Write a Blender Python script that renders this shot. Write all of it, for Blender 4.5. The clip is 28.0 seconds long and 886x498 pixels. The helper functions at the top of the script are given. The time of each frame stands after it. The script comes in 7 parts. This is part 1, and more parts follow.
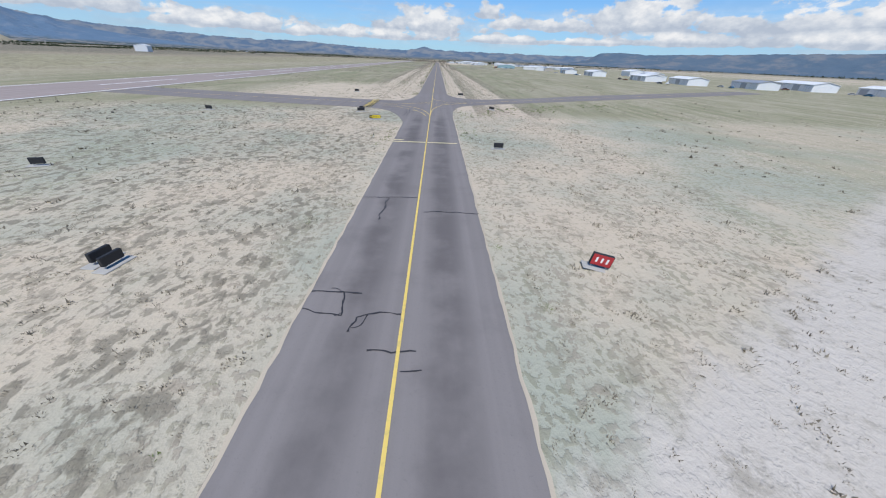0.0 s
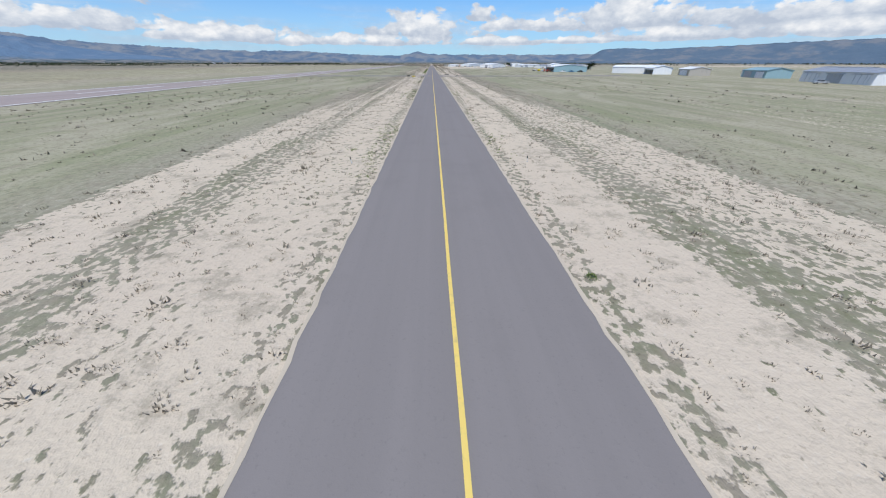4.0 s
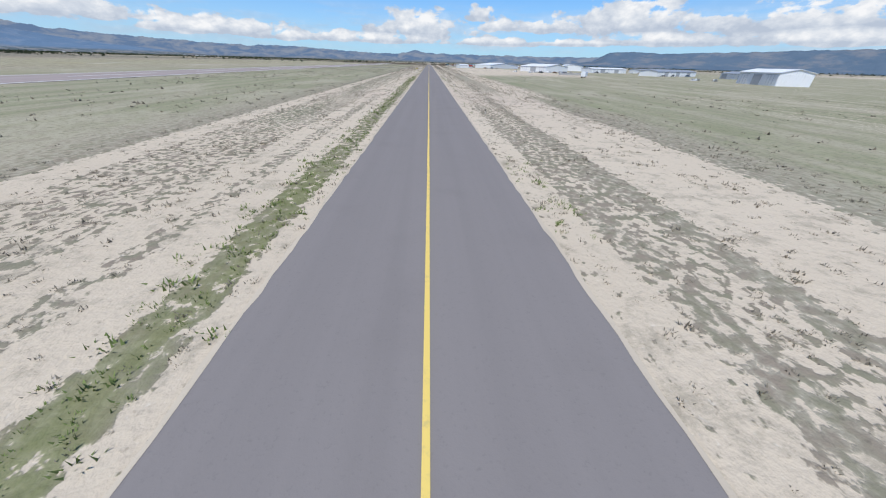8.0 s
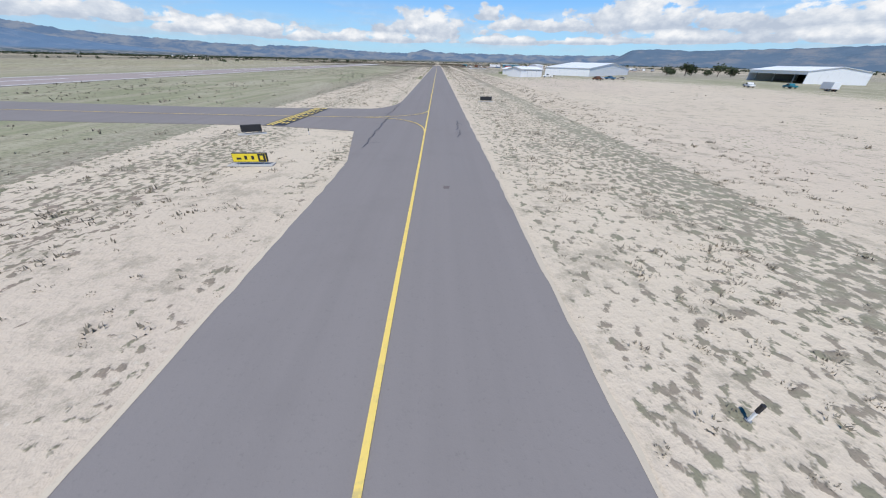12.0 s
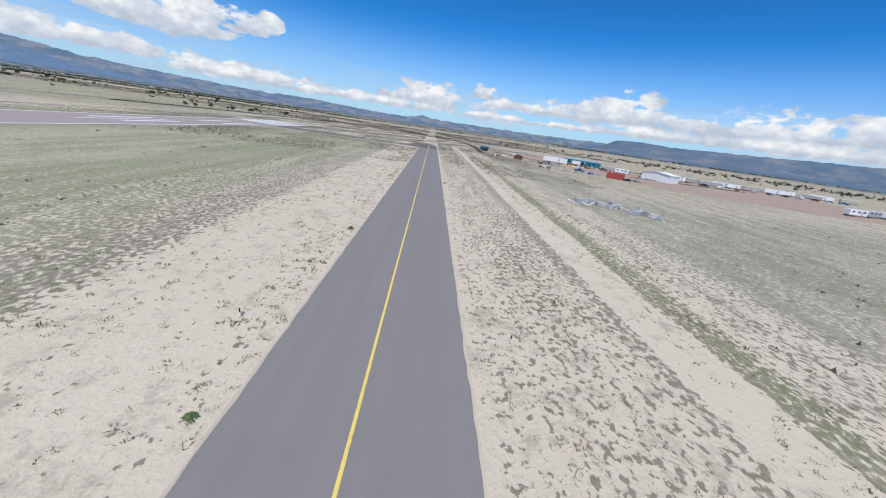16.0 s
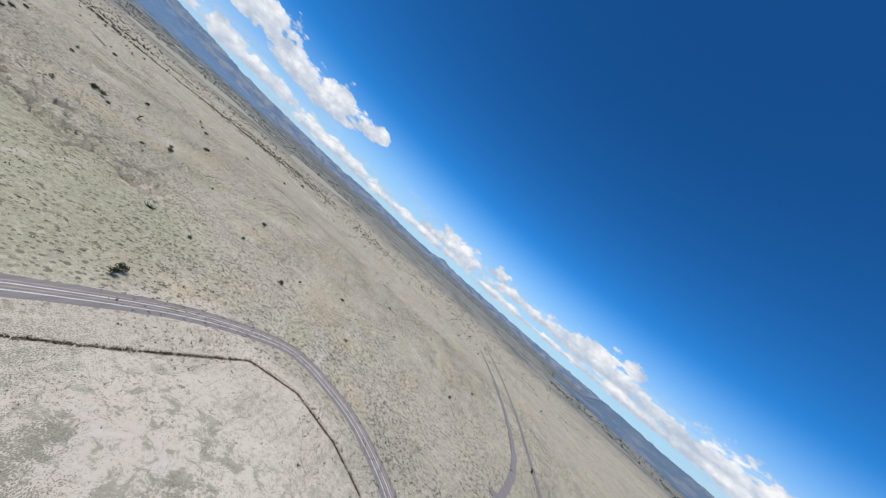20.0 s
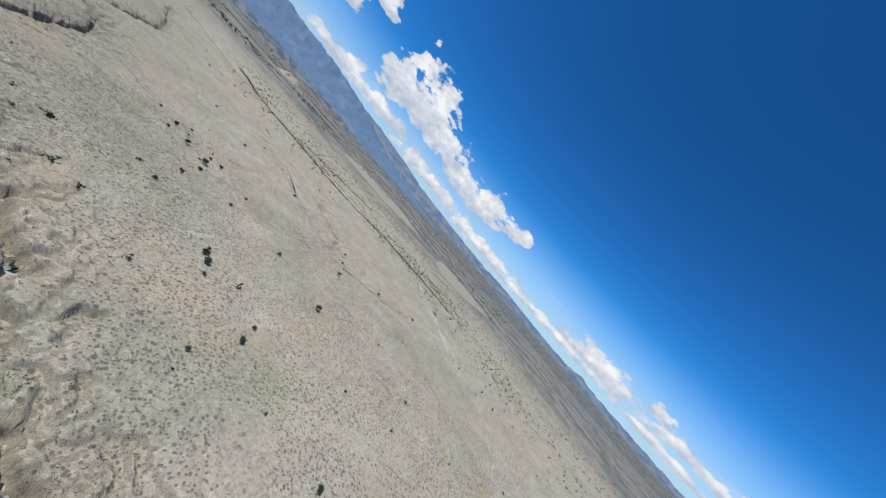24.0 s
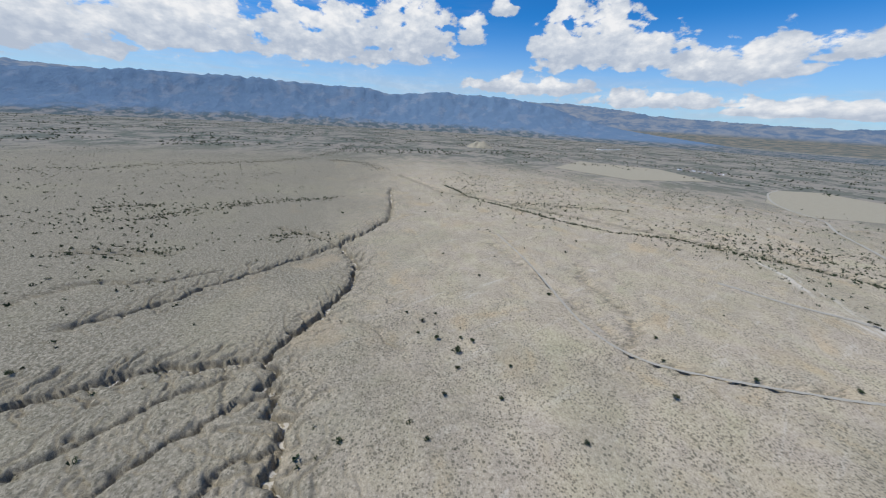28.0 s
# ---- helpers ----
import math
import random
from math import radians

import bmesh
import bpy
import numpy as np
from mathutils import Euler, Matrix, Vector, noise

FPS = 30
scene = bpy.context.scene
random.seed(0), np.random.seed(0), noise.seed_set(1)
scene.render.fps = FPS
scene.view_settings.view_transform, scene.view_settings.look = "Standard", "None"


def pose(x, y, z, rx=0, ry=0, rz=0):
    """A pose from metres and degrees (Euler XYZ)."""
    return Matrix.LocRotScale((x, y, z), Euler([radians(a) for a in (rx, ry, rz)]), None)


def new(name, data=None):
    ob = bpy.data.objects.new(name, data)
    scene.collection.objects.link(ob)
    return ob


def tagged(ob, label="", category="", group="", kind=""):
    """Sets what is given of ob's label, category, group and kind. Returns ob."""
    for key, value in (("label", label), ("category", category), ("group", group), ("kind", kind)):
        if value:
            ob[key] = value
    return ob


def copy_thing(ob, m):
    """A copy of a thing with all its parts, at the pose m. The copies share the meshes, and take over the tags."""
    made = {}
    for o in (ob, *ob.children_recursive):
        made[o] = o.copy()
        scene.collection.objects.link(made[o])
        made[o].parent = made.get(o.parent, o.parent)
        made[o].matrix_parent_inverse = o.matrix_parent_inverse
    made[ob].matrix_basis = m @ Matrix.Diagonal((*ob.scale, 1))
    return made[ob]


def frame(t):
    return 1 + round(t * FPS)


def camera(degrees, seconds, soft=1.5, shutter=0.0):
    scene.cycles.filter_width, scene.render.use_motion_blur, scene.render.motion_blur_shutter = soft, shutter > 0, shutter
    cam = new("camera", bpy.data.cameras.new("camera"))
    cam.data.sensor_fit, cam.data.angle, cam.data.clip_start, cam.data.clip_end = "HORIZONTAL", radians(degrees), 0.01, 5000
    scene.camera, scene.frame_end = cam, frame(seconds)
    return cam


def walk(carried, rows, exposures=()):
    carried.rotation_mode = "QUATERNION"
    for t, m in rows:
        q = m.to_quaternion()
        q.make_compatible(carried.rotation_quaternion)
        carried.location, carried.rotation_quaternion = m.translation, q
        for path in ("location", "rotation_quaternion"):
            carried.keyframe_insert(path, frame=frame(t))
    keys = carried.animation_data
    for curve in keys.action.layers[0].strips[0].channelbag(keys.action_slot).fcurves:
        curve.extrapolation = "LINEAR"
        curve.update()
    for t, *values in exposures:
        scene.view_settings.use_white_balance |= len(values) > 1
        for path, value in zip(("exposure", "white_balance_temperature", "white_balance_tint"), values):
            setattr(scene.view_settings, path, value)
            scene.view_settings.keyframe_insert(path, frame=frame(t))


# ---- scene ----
# The taxiway is about 10.7 m wide in the real place; the whole place is built at the ratio S, in one piece,
# so that the fast flight over it stays within the speed that the camera may have.
S = 0.41
cam = camera(108.44, 28.0, soft=1.1, shutter=0.0)
# seconds, east, north and height in full-size metres, heading to the left, pitch and bank to the left in degrees
FLIGHT = (
    (0.0, 1.44, 40.54, 11.36, -2.10, -30.72, 2.53),
    (0.5, 0.97, 88.13, 9.96, -3.58, -30.83, 4.95),
    (1.0, 1.13, 135.39, 9.00, -3.88, -30.53, 5.01),
    (1.5, 1.01, 182.18, 9.12, -4.73, -30.30, 6.26),
    (2.0, 0.96, 228.52, 9.38, -4.36, -30.18, 4.96),
    (2.5, 0.65, 274.95, 9.06, -2.76, -30.50, 1.37),
    (3.0, 0.23, 321.30, 8.63, -2.05, -30.64, 0.29),
    (3.5, -0.20, 367.59, 8.31, -1.74, -30.35, -0.18),
    (4.5, -0.89, 459.92, 8.01, -2.00, -30.22, 0.57),
    (5.5, -0.57, 551.66, 7.54, -2.17, -30.23, 1.49),
    (6.0, 0.08, 597.34, 7.02, -1.75, -30.09, 1.18),
    (6.5, 0.26, 642.67, 6.71, -0.80, -30.13, -0.85),
    (7.0, 0.03, 687.86, 6.64, -1.90, -30.33, 0.43),
    (7.5, -0.02, 732.79, 6.53, -2.42, -30.32, 0.57),
    (8.0, 0.03, 777.46, 6.43, -2.99, -30.31, 1.64),
    (8.5, 0.10, 821.87, 6.38, -2.69, -30.06, 1.18),
    (9.0, 0.21, 866.00, 6.34, -3.20, -30.40, 2.77),
    (9.5, 0.35, 909.84, 6.29, -3.92, -30.27, 4.38),
    (10.0, 0.41, 953.33, 6.31, -2.12, -30.17, 2.06),
    (10.5, 0.66, 996.33, 6.39, -0.27, -30.29, 0.31),
    (11.0, 0.78, 1038.81, 6.43, -0.25, -30.27, 0.50),
    (11.5, 1.02, 1080.52, 6.69, -0.98, -30.27, 1.16),
    (12.0, 1.32, 1122.22, 6.58, -1.44, -30.45, 1.34),
    (12.5, 1.58, 1164.31, 6.60, -0.84, -30.44, 0.87),
    (13.5, 2.64, 1247.69, 6.29, -0.49, -30.19, 0.97),
    (14.5, 3.20, 1329.58, 6.81, -1.89, -29.14, 4.01),
    (15.0, 2.87, 1370.50, 7.78, -3.37, -28.32, 7.20),
    (15.5, 2.57, 1411.24, 9.48, -3.46, -23.24, 6.96),
    (16.0, 1.89, 1452.27, 12.13, -4.42, -20.55, 8.28),
    (16.5, 0.32, 1493.59, 17.13, -3.07, -16.21, 11.00),
    (17.0, -3.39, 1533.75, 24.43, -3.89, -12.09, 19.66),
    (17.5, -10.15, 1571.11, 33.90, -5.18, -8.29, 25.60),
    (18.0, -19.29, 1610.47, 45.70, -4.93, -5.06, 28.80),
    (18.5, -29.56, 1649.80, 59.12, -3.15, -3.02, 31.65),
    (19.0, -41.71, 1687.40, 73.35, -0.82, -0.21, 35.76),
    (19.5, -55.83, 1722.43, 87.56, 1.22, 1.49, 39.21),
    (20.0, -71.65, 1754.17, 101.59, 3.60, 2.82, 41.49),
    (20.5, -87.55, 1782.69, 114.78, 6.40, 3.42, 42.96),
    (21.0, -103.38, 1807.68, 126.80, 10.64, 3.04, 43.15),
    (21.5, -120.33, 1831.14, 138.00, 14.50, 1.72, 43.76),
    (22.5, -155.28, 1870.59, 155.31, 21.09, 0.67, 47.08),
    (23.5, -194.55, 1898.70, 169.12, 28.19, -0.58, 49.52),
    (24.0, -216.08, 1910.11, 176.60, 32.59, -2.11, 49.20),
    (24.5, -237.96, 1920.17, 184.34, 36.72, -4.13, 48.22),
    (25.0, -260.06, 1928.82, 192.62, 40.77, -6.36, 47.31),
    (25.5, -282.14, 1936.04, 201.70, 45.34, -8.68, 45.71),
    (26.0, -303.70, 1942.73, 211.94, 50.51, -11.76, 41.56),
    (26.5, -324.89, 1950.93, 223.32, 56.34, -15.48, 33.56),
    (27.0, -345.57, 1961.44, 234.85, 61.86, -18.20, 25.29),
    (27.5, -366.13, 1973.75, 246.00, 68.19, -20.47, 14.25),
    (28.0, -386.73, 1986.45, 257.05, 73.42, -22.01, 3.34),
)


def flown(x, y, z, yaw, pitch, bank):
    return (Matrix.Translation((x * S, y * S, z * S)) @ Matrix.Rotation(radians(yaw), 4, "Z")
            @ Matrix.Rotation(radians(90 + pitch), 4, "X") @ Matrix.Rotation(radians(bank), 4, "Z"))


walk(cam, [(t, flown(*p)) for t, *p in FLIGHT], exposures=[(0, -0.05), (2, -0.03), (3, 0.0), (6, 0.03), (12, 0.06), (16, 0.04), (20, 0.05), (24, 0.02), (28, -0.06)])

# ---- sky, clouds and sun ----
SUN_FROM = Vector((-0.12, -0.54, 1.0)).normalized()
sun = new("sun", bpy.data.lights.new("sun", "SUN"))
sun.data.energy, sun.data.angle, sun.data.color = 3.55, radians(0.53), (1.0, 0.995, 0.955)
sun.rotation_mode = "QUATERNION"
sun.rotation_quaternion = SUN_FROM.to_track_quat("Z", "Y")
sun.location = (0, 0, 200)


class Tree:
    """A short way to write a node tree."""

    def __init__(self, tree):
        self.tree, self.nodes, self.links = tree, tree.nodes, tree.links

    def put(self, slot, value):
        if isinstance(value, bpy.types.NodeSocket):
            self.links.new(value, slot)
        elif slot.type == "RGBA" and not isinstance(value, (int, float)):
            slot.default_value = (*value[:3], 1)
        elif slot.type == "RGBA":
            slot.default_value = (value, value, value, 1)
        elif slot.type == "VECTOR" and isinstance(value, (int, float)):
            slot.default_value = (value, value, value)
        else:
            slot.default_value = value

    def math(self, op, a, b=0.0, c=0.0, clamp=False):
        n = self.nodes.new("ShaderNodeMath")
        n.operation, n.use_clamp = op, clamp
        for slot, v in zip(n.inputs, (a, b, c)):
            self.put(slot, v)
        return n.outputs[0]

    def vec(self, op, a, b=(0, 0, 0), scale=None):
        n = self.nodes.new("ShaderNodeVectorMath")
        n.operation = op
        self.put(n.inputs[0], a)
        self.put(n.inputs[1], b)
        if scale is not None:
            self.put(n.inputs["Scale"], scale)
        return n.outputs["Value"] if op in ("LENGTH", "DOT_PRODUCT", "DISTANCE") else n.outputs["Vector"]

    def split(self, v):
        n = self.nodes.new("ShaderNodeSeparateXYZ")
        self.put(n.inputs[0], v)
        return n.outputs

    def join(self, x, y, z):
        n = self.nodes.new("ShaderNodeCombineXYZ")
        for slot, v in zip(n.inputs, (x, y, z)):
            self.put(slot, v)
        return n.outputs[0]

    def noise(self, v, scale, detail=4.0, rough=0.55, distort=0.0, colour=False):
        n = self.nodes.new("ShaderNodeTexNoise")
        for key, value in (("Vector", v), ("Scale", scale), ("Detail", detail), ("Roughness", rough), ("Distortion", distort)):
            self.put(n.inputs[key], value)
        return n.outputs["Color" if colour else "Fac"]

    def cells(self, v, scale, feature="F1", rand=1.0, out="Distance"):
        n = self.nodes.new("ShaderNodeTexVoronoi")
        n.feature = feature
        for key, value in (("Vector", v), ("Scale", scale), ("Randomness", rand)):
            self.put(n.inputs[key], value)
        return n.outputs[out]

    def ramp(self, fac, stops, mode="LINEAR"):
        n = self.nodes.new("ShaderNodeValToRGB")
        n.color_ramp.interpolation = mode
        e = n.color_ramp.elements
        while len(e) < len(stops):
            e.new(0.5)
        for slot, (at, value) in zip(e, stops):
            slot.position = at
            slot.color = (*value[:3], 1) if isinstance(value, tuple) else (value, value, value, 1)
        self.put(n.inputs[0], fac)
        return n.outputs[0]

    def step(self, x, lo, hi, a=0.0, b=1.0):
        n = self.nodes.new("ShaderNodeMapRange")
        n.interpolation_type = "SMOOTHSTEP"
        for slot, v in zip(n.inputs, (x, lo, hi, a, b)):
            self.put(slot, v)
        return n.outputs[0]

    def mix(self, fac, a, b, blend="MIX"):
        n = self.nodes.new("ShaderNodeMix")
        n.data_type, n.blend_type = "RGBA", blend
        self.put(n.inputs[0], fac)
        self.put(n.inputs[6], a)
        self.put(n.inputs[7], b)
        return n.outputs[2]


world = bpy.data.worlds.new("sky")
scene.world = world
world.use_nodes = True
w = Tree(world.node_tree)
w.nodes.clear()
sky = w.nodes.new("ShaderNodeTexSky")
sky.sky_type, sky.sun_disc = "NISHITA", False
sky.sun_elevation = math.asin(SUN_FROM.z)
sky.sun_rotation = math.atan2(SUN_FROM.x, SUN_FROM.y)
sky.altitude, sky.air_density, sky.dust_density, sky.ozone_density = 1600, 1.0, 0.6, 2.5
heading = w.nodes.new("ShaderNodeTexCoord").outputs["Generated"]
way = w.vec("NORMALIZE", heading)
wx, wy, wz = w.split(way)
azimuth = w.math("MULTIPLY", w.math("ARCTAN2", wx, wy), 57.2958)
height = w.math("MULTIPLY", w.math("ARCSINE", wz), 57.2958)
# cumulus: azimuth, height of the flat base, half width, height of the top above the base (degrees)
CUMULUS = (
    (-1.5, 3.6, 6.5, 3.0), (7.8, 5.6, 2.2, 1.4), (10.5, 4.4, 2.6, 1.2), (17.5, 4.4, 4.2, 1.7), (27.5, 4.3, 5.6, 4.2),
    (37.5, 4.6, 4.0, 1.8), (45.5, 4.2, 7.0, 3.0), (56.0, 4.5, 6.0, 3.0), (-14.0, 2.6, 5.0, 1.1), (-20.5, 2.4, 3.0, 1.0), (-29.5, 2.6, 1.6, 1.0),
    (-34.0, 2.8, 2.4, 1.2), (-36.0, 7.2, 6.5, 4.0), (-28.5, 8.6, 4.0, 2.0), (-24.5, 9.4, 1.6, 1.6), (-46.0, 9.0, 5.0, 4.0), (-52.0, 10.0, 4.6, 6.4),
    (-57.5, 9.5, 3.6, 7.0), (-66.5, 14.8, 1.8, 2.0), (-71.0, 11.6, 2.0, 3.6), (-80.5, 10.0, 6.5, 7.2), (-93.0, 9.0, 9.5, 7.0),
    (-110.0, 8.0, 10.0, 6.5), (-123.0, 6.5, 10.0, 7.0), (-35.0, 3.6, 2.0, 1.0), (-29.5, 3.6, 2.0, 1.0), (20.0, 2.6, 7.0, 0.7),
    (-8.0, 2.5, 8.0, 1.0), (10.0, 2.5, 7.0, 0.9), (31.0, 2.8, 8.0, 1.2), (49.0, 2.8, 9.0, 1.3), (-27.0, 2.8, 8.0, 1.6), (-44.0, 3.6, 9.0, 1.9), (-61.0, 5.0, 9.0, 2.0),
    (75.0, 5.0, 10.0, 4.0), (100.0, 6.0, 12.0, 5.0), (130.0, 5.0, 9.0, 4.0), (160.0, 7.0, 12.0, 4.0), (-160.0, 6.0, 12.0, 5.0),
)
puff = w.join(w.math("MULTIPLY", azimuth, 0.62), height, 0.0)
billow = w.noise(puff, 0.42, 7.0, 0.56, 0.2)
billow2 = w.noise(w.vec("ADD", puff, (31.0, 17.0, 5.0)), 1.1, 5.0, 0.6)
stir = w.vec("ADD", puff, w.vec("SCALE", w.noise(puff, 0.9, 4.0, 0.6, colour=True), scale=1.1))
heads = w.math("ADD", w.math("MULTIPLY", w.cells(stir, 0.62, "SMOOTH_F1"), -0.62), w.math("MULTIPLY", w.cells(stir, 1.5, "SMOOTH_F1"), -0.36))
heads = w.math("ADD", heads, 0.46)
body, lit = 0.0, 0.0
for a, base, half, top in CUMULUS:
    half, top = half * 1.3, top * 1.15
    u = w.math("DIVIDE", w.math("SUBTRACT", azimuth, a), half)
    v = w.math("DIVIDE", w.math("SUBTRACT", height, base), top)
    up = w.math("MAXIMUM", v, w.math("MULTIPLY", v, -3.2))
    r = w.math("SUBTRACT", 1.0, w.math("ADD", w.math("POWER", w.math("ABSOLUTE", u), 2.0), w.math("POWER", up, 1.6)))
    r = w.math("MAXIMUM", r, -1.0)
    body = w.math("MAXIMUM", body, r) if not isinstance(body, float) else r
    here = w.math("MULTIPLY", w.math("MAXIMUM", r, 0.0), v)
    lit = w.math("MAXIMUM", lit, here) if not isinstance(lit, float) else here
shape = w.math("ADD", w.math("MULTIPLY", body, 0.66), w.math("ADD", w.math("MULTIPLY", w.math("SUBTRACT", billow, 0.5), 2.2), w.math("MULTIPLY", heads, 0.75)))
cover = w.step(shape, 0.10, 0.34)
# a thin veil of broken cloud over the horizon
veil = w.math("MULTIPLY", w.step(w.noise(w.join(w.math("MULTIPLY", azimuth, 0.16), height, 3.0), 0.55, 6.0, 0.6), 0.40, 0.64),
              w.math("MULTIPLY", w.step(height, 0.5, 2.5), w.step(height, 8.5, 3.5)))
wisp = w.math("MULTIPLY", w.step(w.noise(w.join(w.math("MULTIPLY", azimuth, 0.10), height, 9.0), 0.4, 6.0, 0.62), 0.42, 0.75),
              w.math("MULTIPLY", w.step(azimuth, -62.0, -95.0), w.math("MULTIPLY", w.step(height, 26.0, 12.0), w.step(height, 2.0, 6.0))))
thin = w.math("MAXIMUM", w.math("MULTIPLY", veil, 0.5), w.math("MULTIPLY", wisp, 0.75))
tone = w.math("ADD", w.math("MULTIPLY", lit, 1.25), w.math("ADD", w.math("MULTIPLY", w.math("SUBTRACT", billow2, 0.45), 0.9), w.math("MULTIPLY", heads, 0.8)))
cloud = w.ramp(tone, ((0.0, (0.53, 0.60, 0.71)), (0.3, (0.72, 0.77, 0.84)), (0.62, (1.0, 1.0, 1.0))))
SKY = 0.11
deep = w.nodes.new("ShaderNodeGamma")
w.put(deep.inputs[0], w.vec("MULTIPLY", sky.outputs[0], (SKY, SKY, SKY)))
deep.inputs[1].default_value = 1.3
blue = w.vec("MULTIPLY", deep.outputs[0], (0.24, 1.07, 1.56))
hazed = w.mix(w.step(height, 15.0, 0.0, 0.0, 0.80), blue, (0.49, 0.625, 0.79))
clouded = w.mix(w.math("MAXIMUM", cover, thin), hazed, w.vec("MULTIPLY", cloud, (0.90, 0.91, 0.93)))
# the ranges beyond the valley stand tens of kilometres off: azimuth and height of their crest (degrees)
CREST = ((-65, 3.3), (-55, 3.3), (-50, 2.9), (-47, 2.6), (-43.5, 2.1), (-40, 1.9), (-34, 1.65), (-29, 1.45), (-24.6, 1.35), (-21, 1.5), (-17, 1.35), (-14, 1.2), (-9, 1.0), (-5, 0.95), (-3.4, 1.2), (-2.2, 1.5), (-0.8, 1.25), (1.5, 1.1),
         (8, 1.1), (18, 1.05), (30, 1.2), (45, 1.0), (65, 0.9))
crest = w.math("MULTIPLY", w.ramp(w.math("DIVIDE", w.math("ADD", azimuth, 65.0), 130.0), [((a + 65) / 130, e / 5) for a, e in CREST]), 5.0)
jag = w.math("MULTIPLY", w.math("SUBTRACT", w.noise(w.join(w.math("MULTIPLY", azimuth, 0.7), 3.0, 0.0), 1.0, 6.0, 0.62), 0.5), 0.75)
crest = w.math("ADD", crest, w.math("MULTIPLY", jag, w.step(crest, 0.2, 1.2)))
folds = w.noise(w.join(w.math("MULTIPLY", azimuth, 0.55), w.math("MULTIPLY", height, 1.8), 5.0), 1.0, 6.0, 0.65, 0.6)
# backdrop colours of slope and valley floor, with the distance haze mixed in
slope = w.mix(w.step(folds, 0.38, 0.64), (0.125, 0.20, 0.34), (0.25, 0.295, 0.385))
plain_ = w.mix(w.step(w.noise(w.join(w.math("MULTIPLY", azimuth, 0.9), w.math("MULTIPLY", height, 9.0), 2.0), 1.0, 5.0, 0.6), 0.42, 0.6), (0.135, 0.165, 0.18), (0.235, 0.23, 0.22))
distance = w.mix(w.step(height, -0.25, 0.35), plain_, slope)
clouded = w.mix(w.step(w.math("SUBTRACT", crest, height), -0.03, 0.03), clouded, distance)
back = w.nodes.new("ShaderNodeBackground")
w.put(back.inputs[0], clouded)
back.inputs[1].default_value = 1.0
w.links.new(back.outputs[0], w.nodes.new("ShaderNodeOutputWorld").inputs[0])

# ---- materials ----
def surface(name):
    m = bpy.data.materials.new(name)
    m.use_nodes = True
    t = Tree(m.node_tree)
    bsdf = m.node_tree.nodes["Principled BSDF"]
    place = t.vec("SCALE", t.nodes.new("ShaderNodeNewGeometry").outputs["Position"], scale=1 / S)
    return m, t, bsdf, place


def bump(t, bsdf, value, depth, strength=1.0):
    n = t.nodes.new("ShaderNodeBump")
    n.inputs["Strength"].default_value, n.inputs["Distance"].default_value = strength, depth * S
    t.put(n.inputs["Height"], value)
    t.links.new(n.outputs[0], bsdf.inputs["Normal"])


def plain(name, colour, rough=0.6, metal=0.0, vary=0.12, size=1.5, dirt=None, streak=False):
    """A painted, metal or plastic surface with grain, blotches and some dirt."""
    m, t, bsdf, p = surface(name)
    q = t.vec("MULTIPLY", p, (1, 1, 0.25)) if streak else p
    fine = t.noise(q, size * 6, 3.0)
    broad = t.noise(q, size, 4.0)
    c = t.mix(fine, tuple(k * (1 - vary) for k in colour), tuple(min(1, k * (1 + vary)) for k in colour))
    c = t.mix(t.step(broad, 0.52, 0.75, 0.0, 0.5), c, dirt or tuple(k * 0.72 for k in colour))
    rnd = t.nodes.new("ShaderNodeObjectInfo").outputs["Random"]
    c = t.mix(t.math("MULTIPLY", rnd, 0.18), c, tuple(k * 0.75 for k in colour))
    t.put(bsdf.inputs["Base Color"], c)
    t.put(bsdf.inputs["Roughness"], t.math("ADD", t.math("MULTIPLY", broad, 0.25), rough - 0.12))
    bsdf.inputs["Metallic"].default_value = metal
    bump(t, bsdf, fine, 0.01, 0.4)
    return m


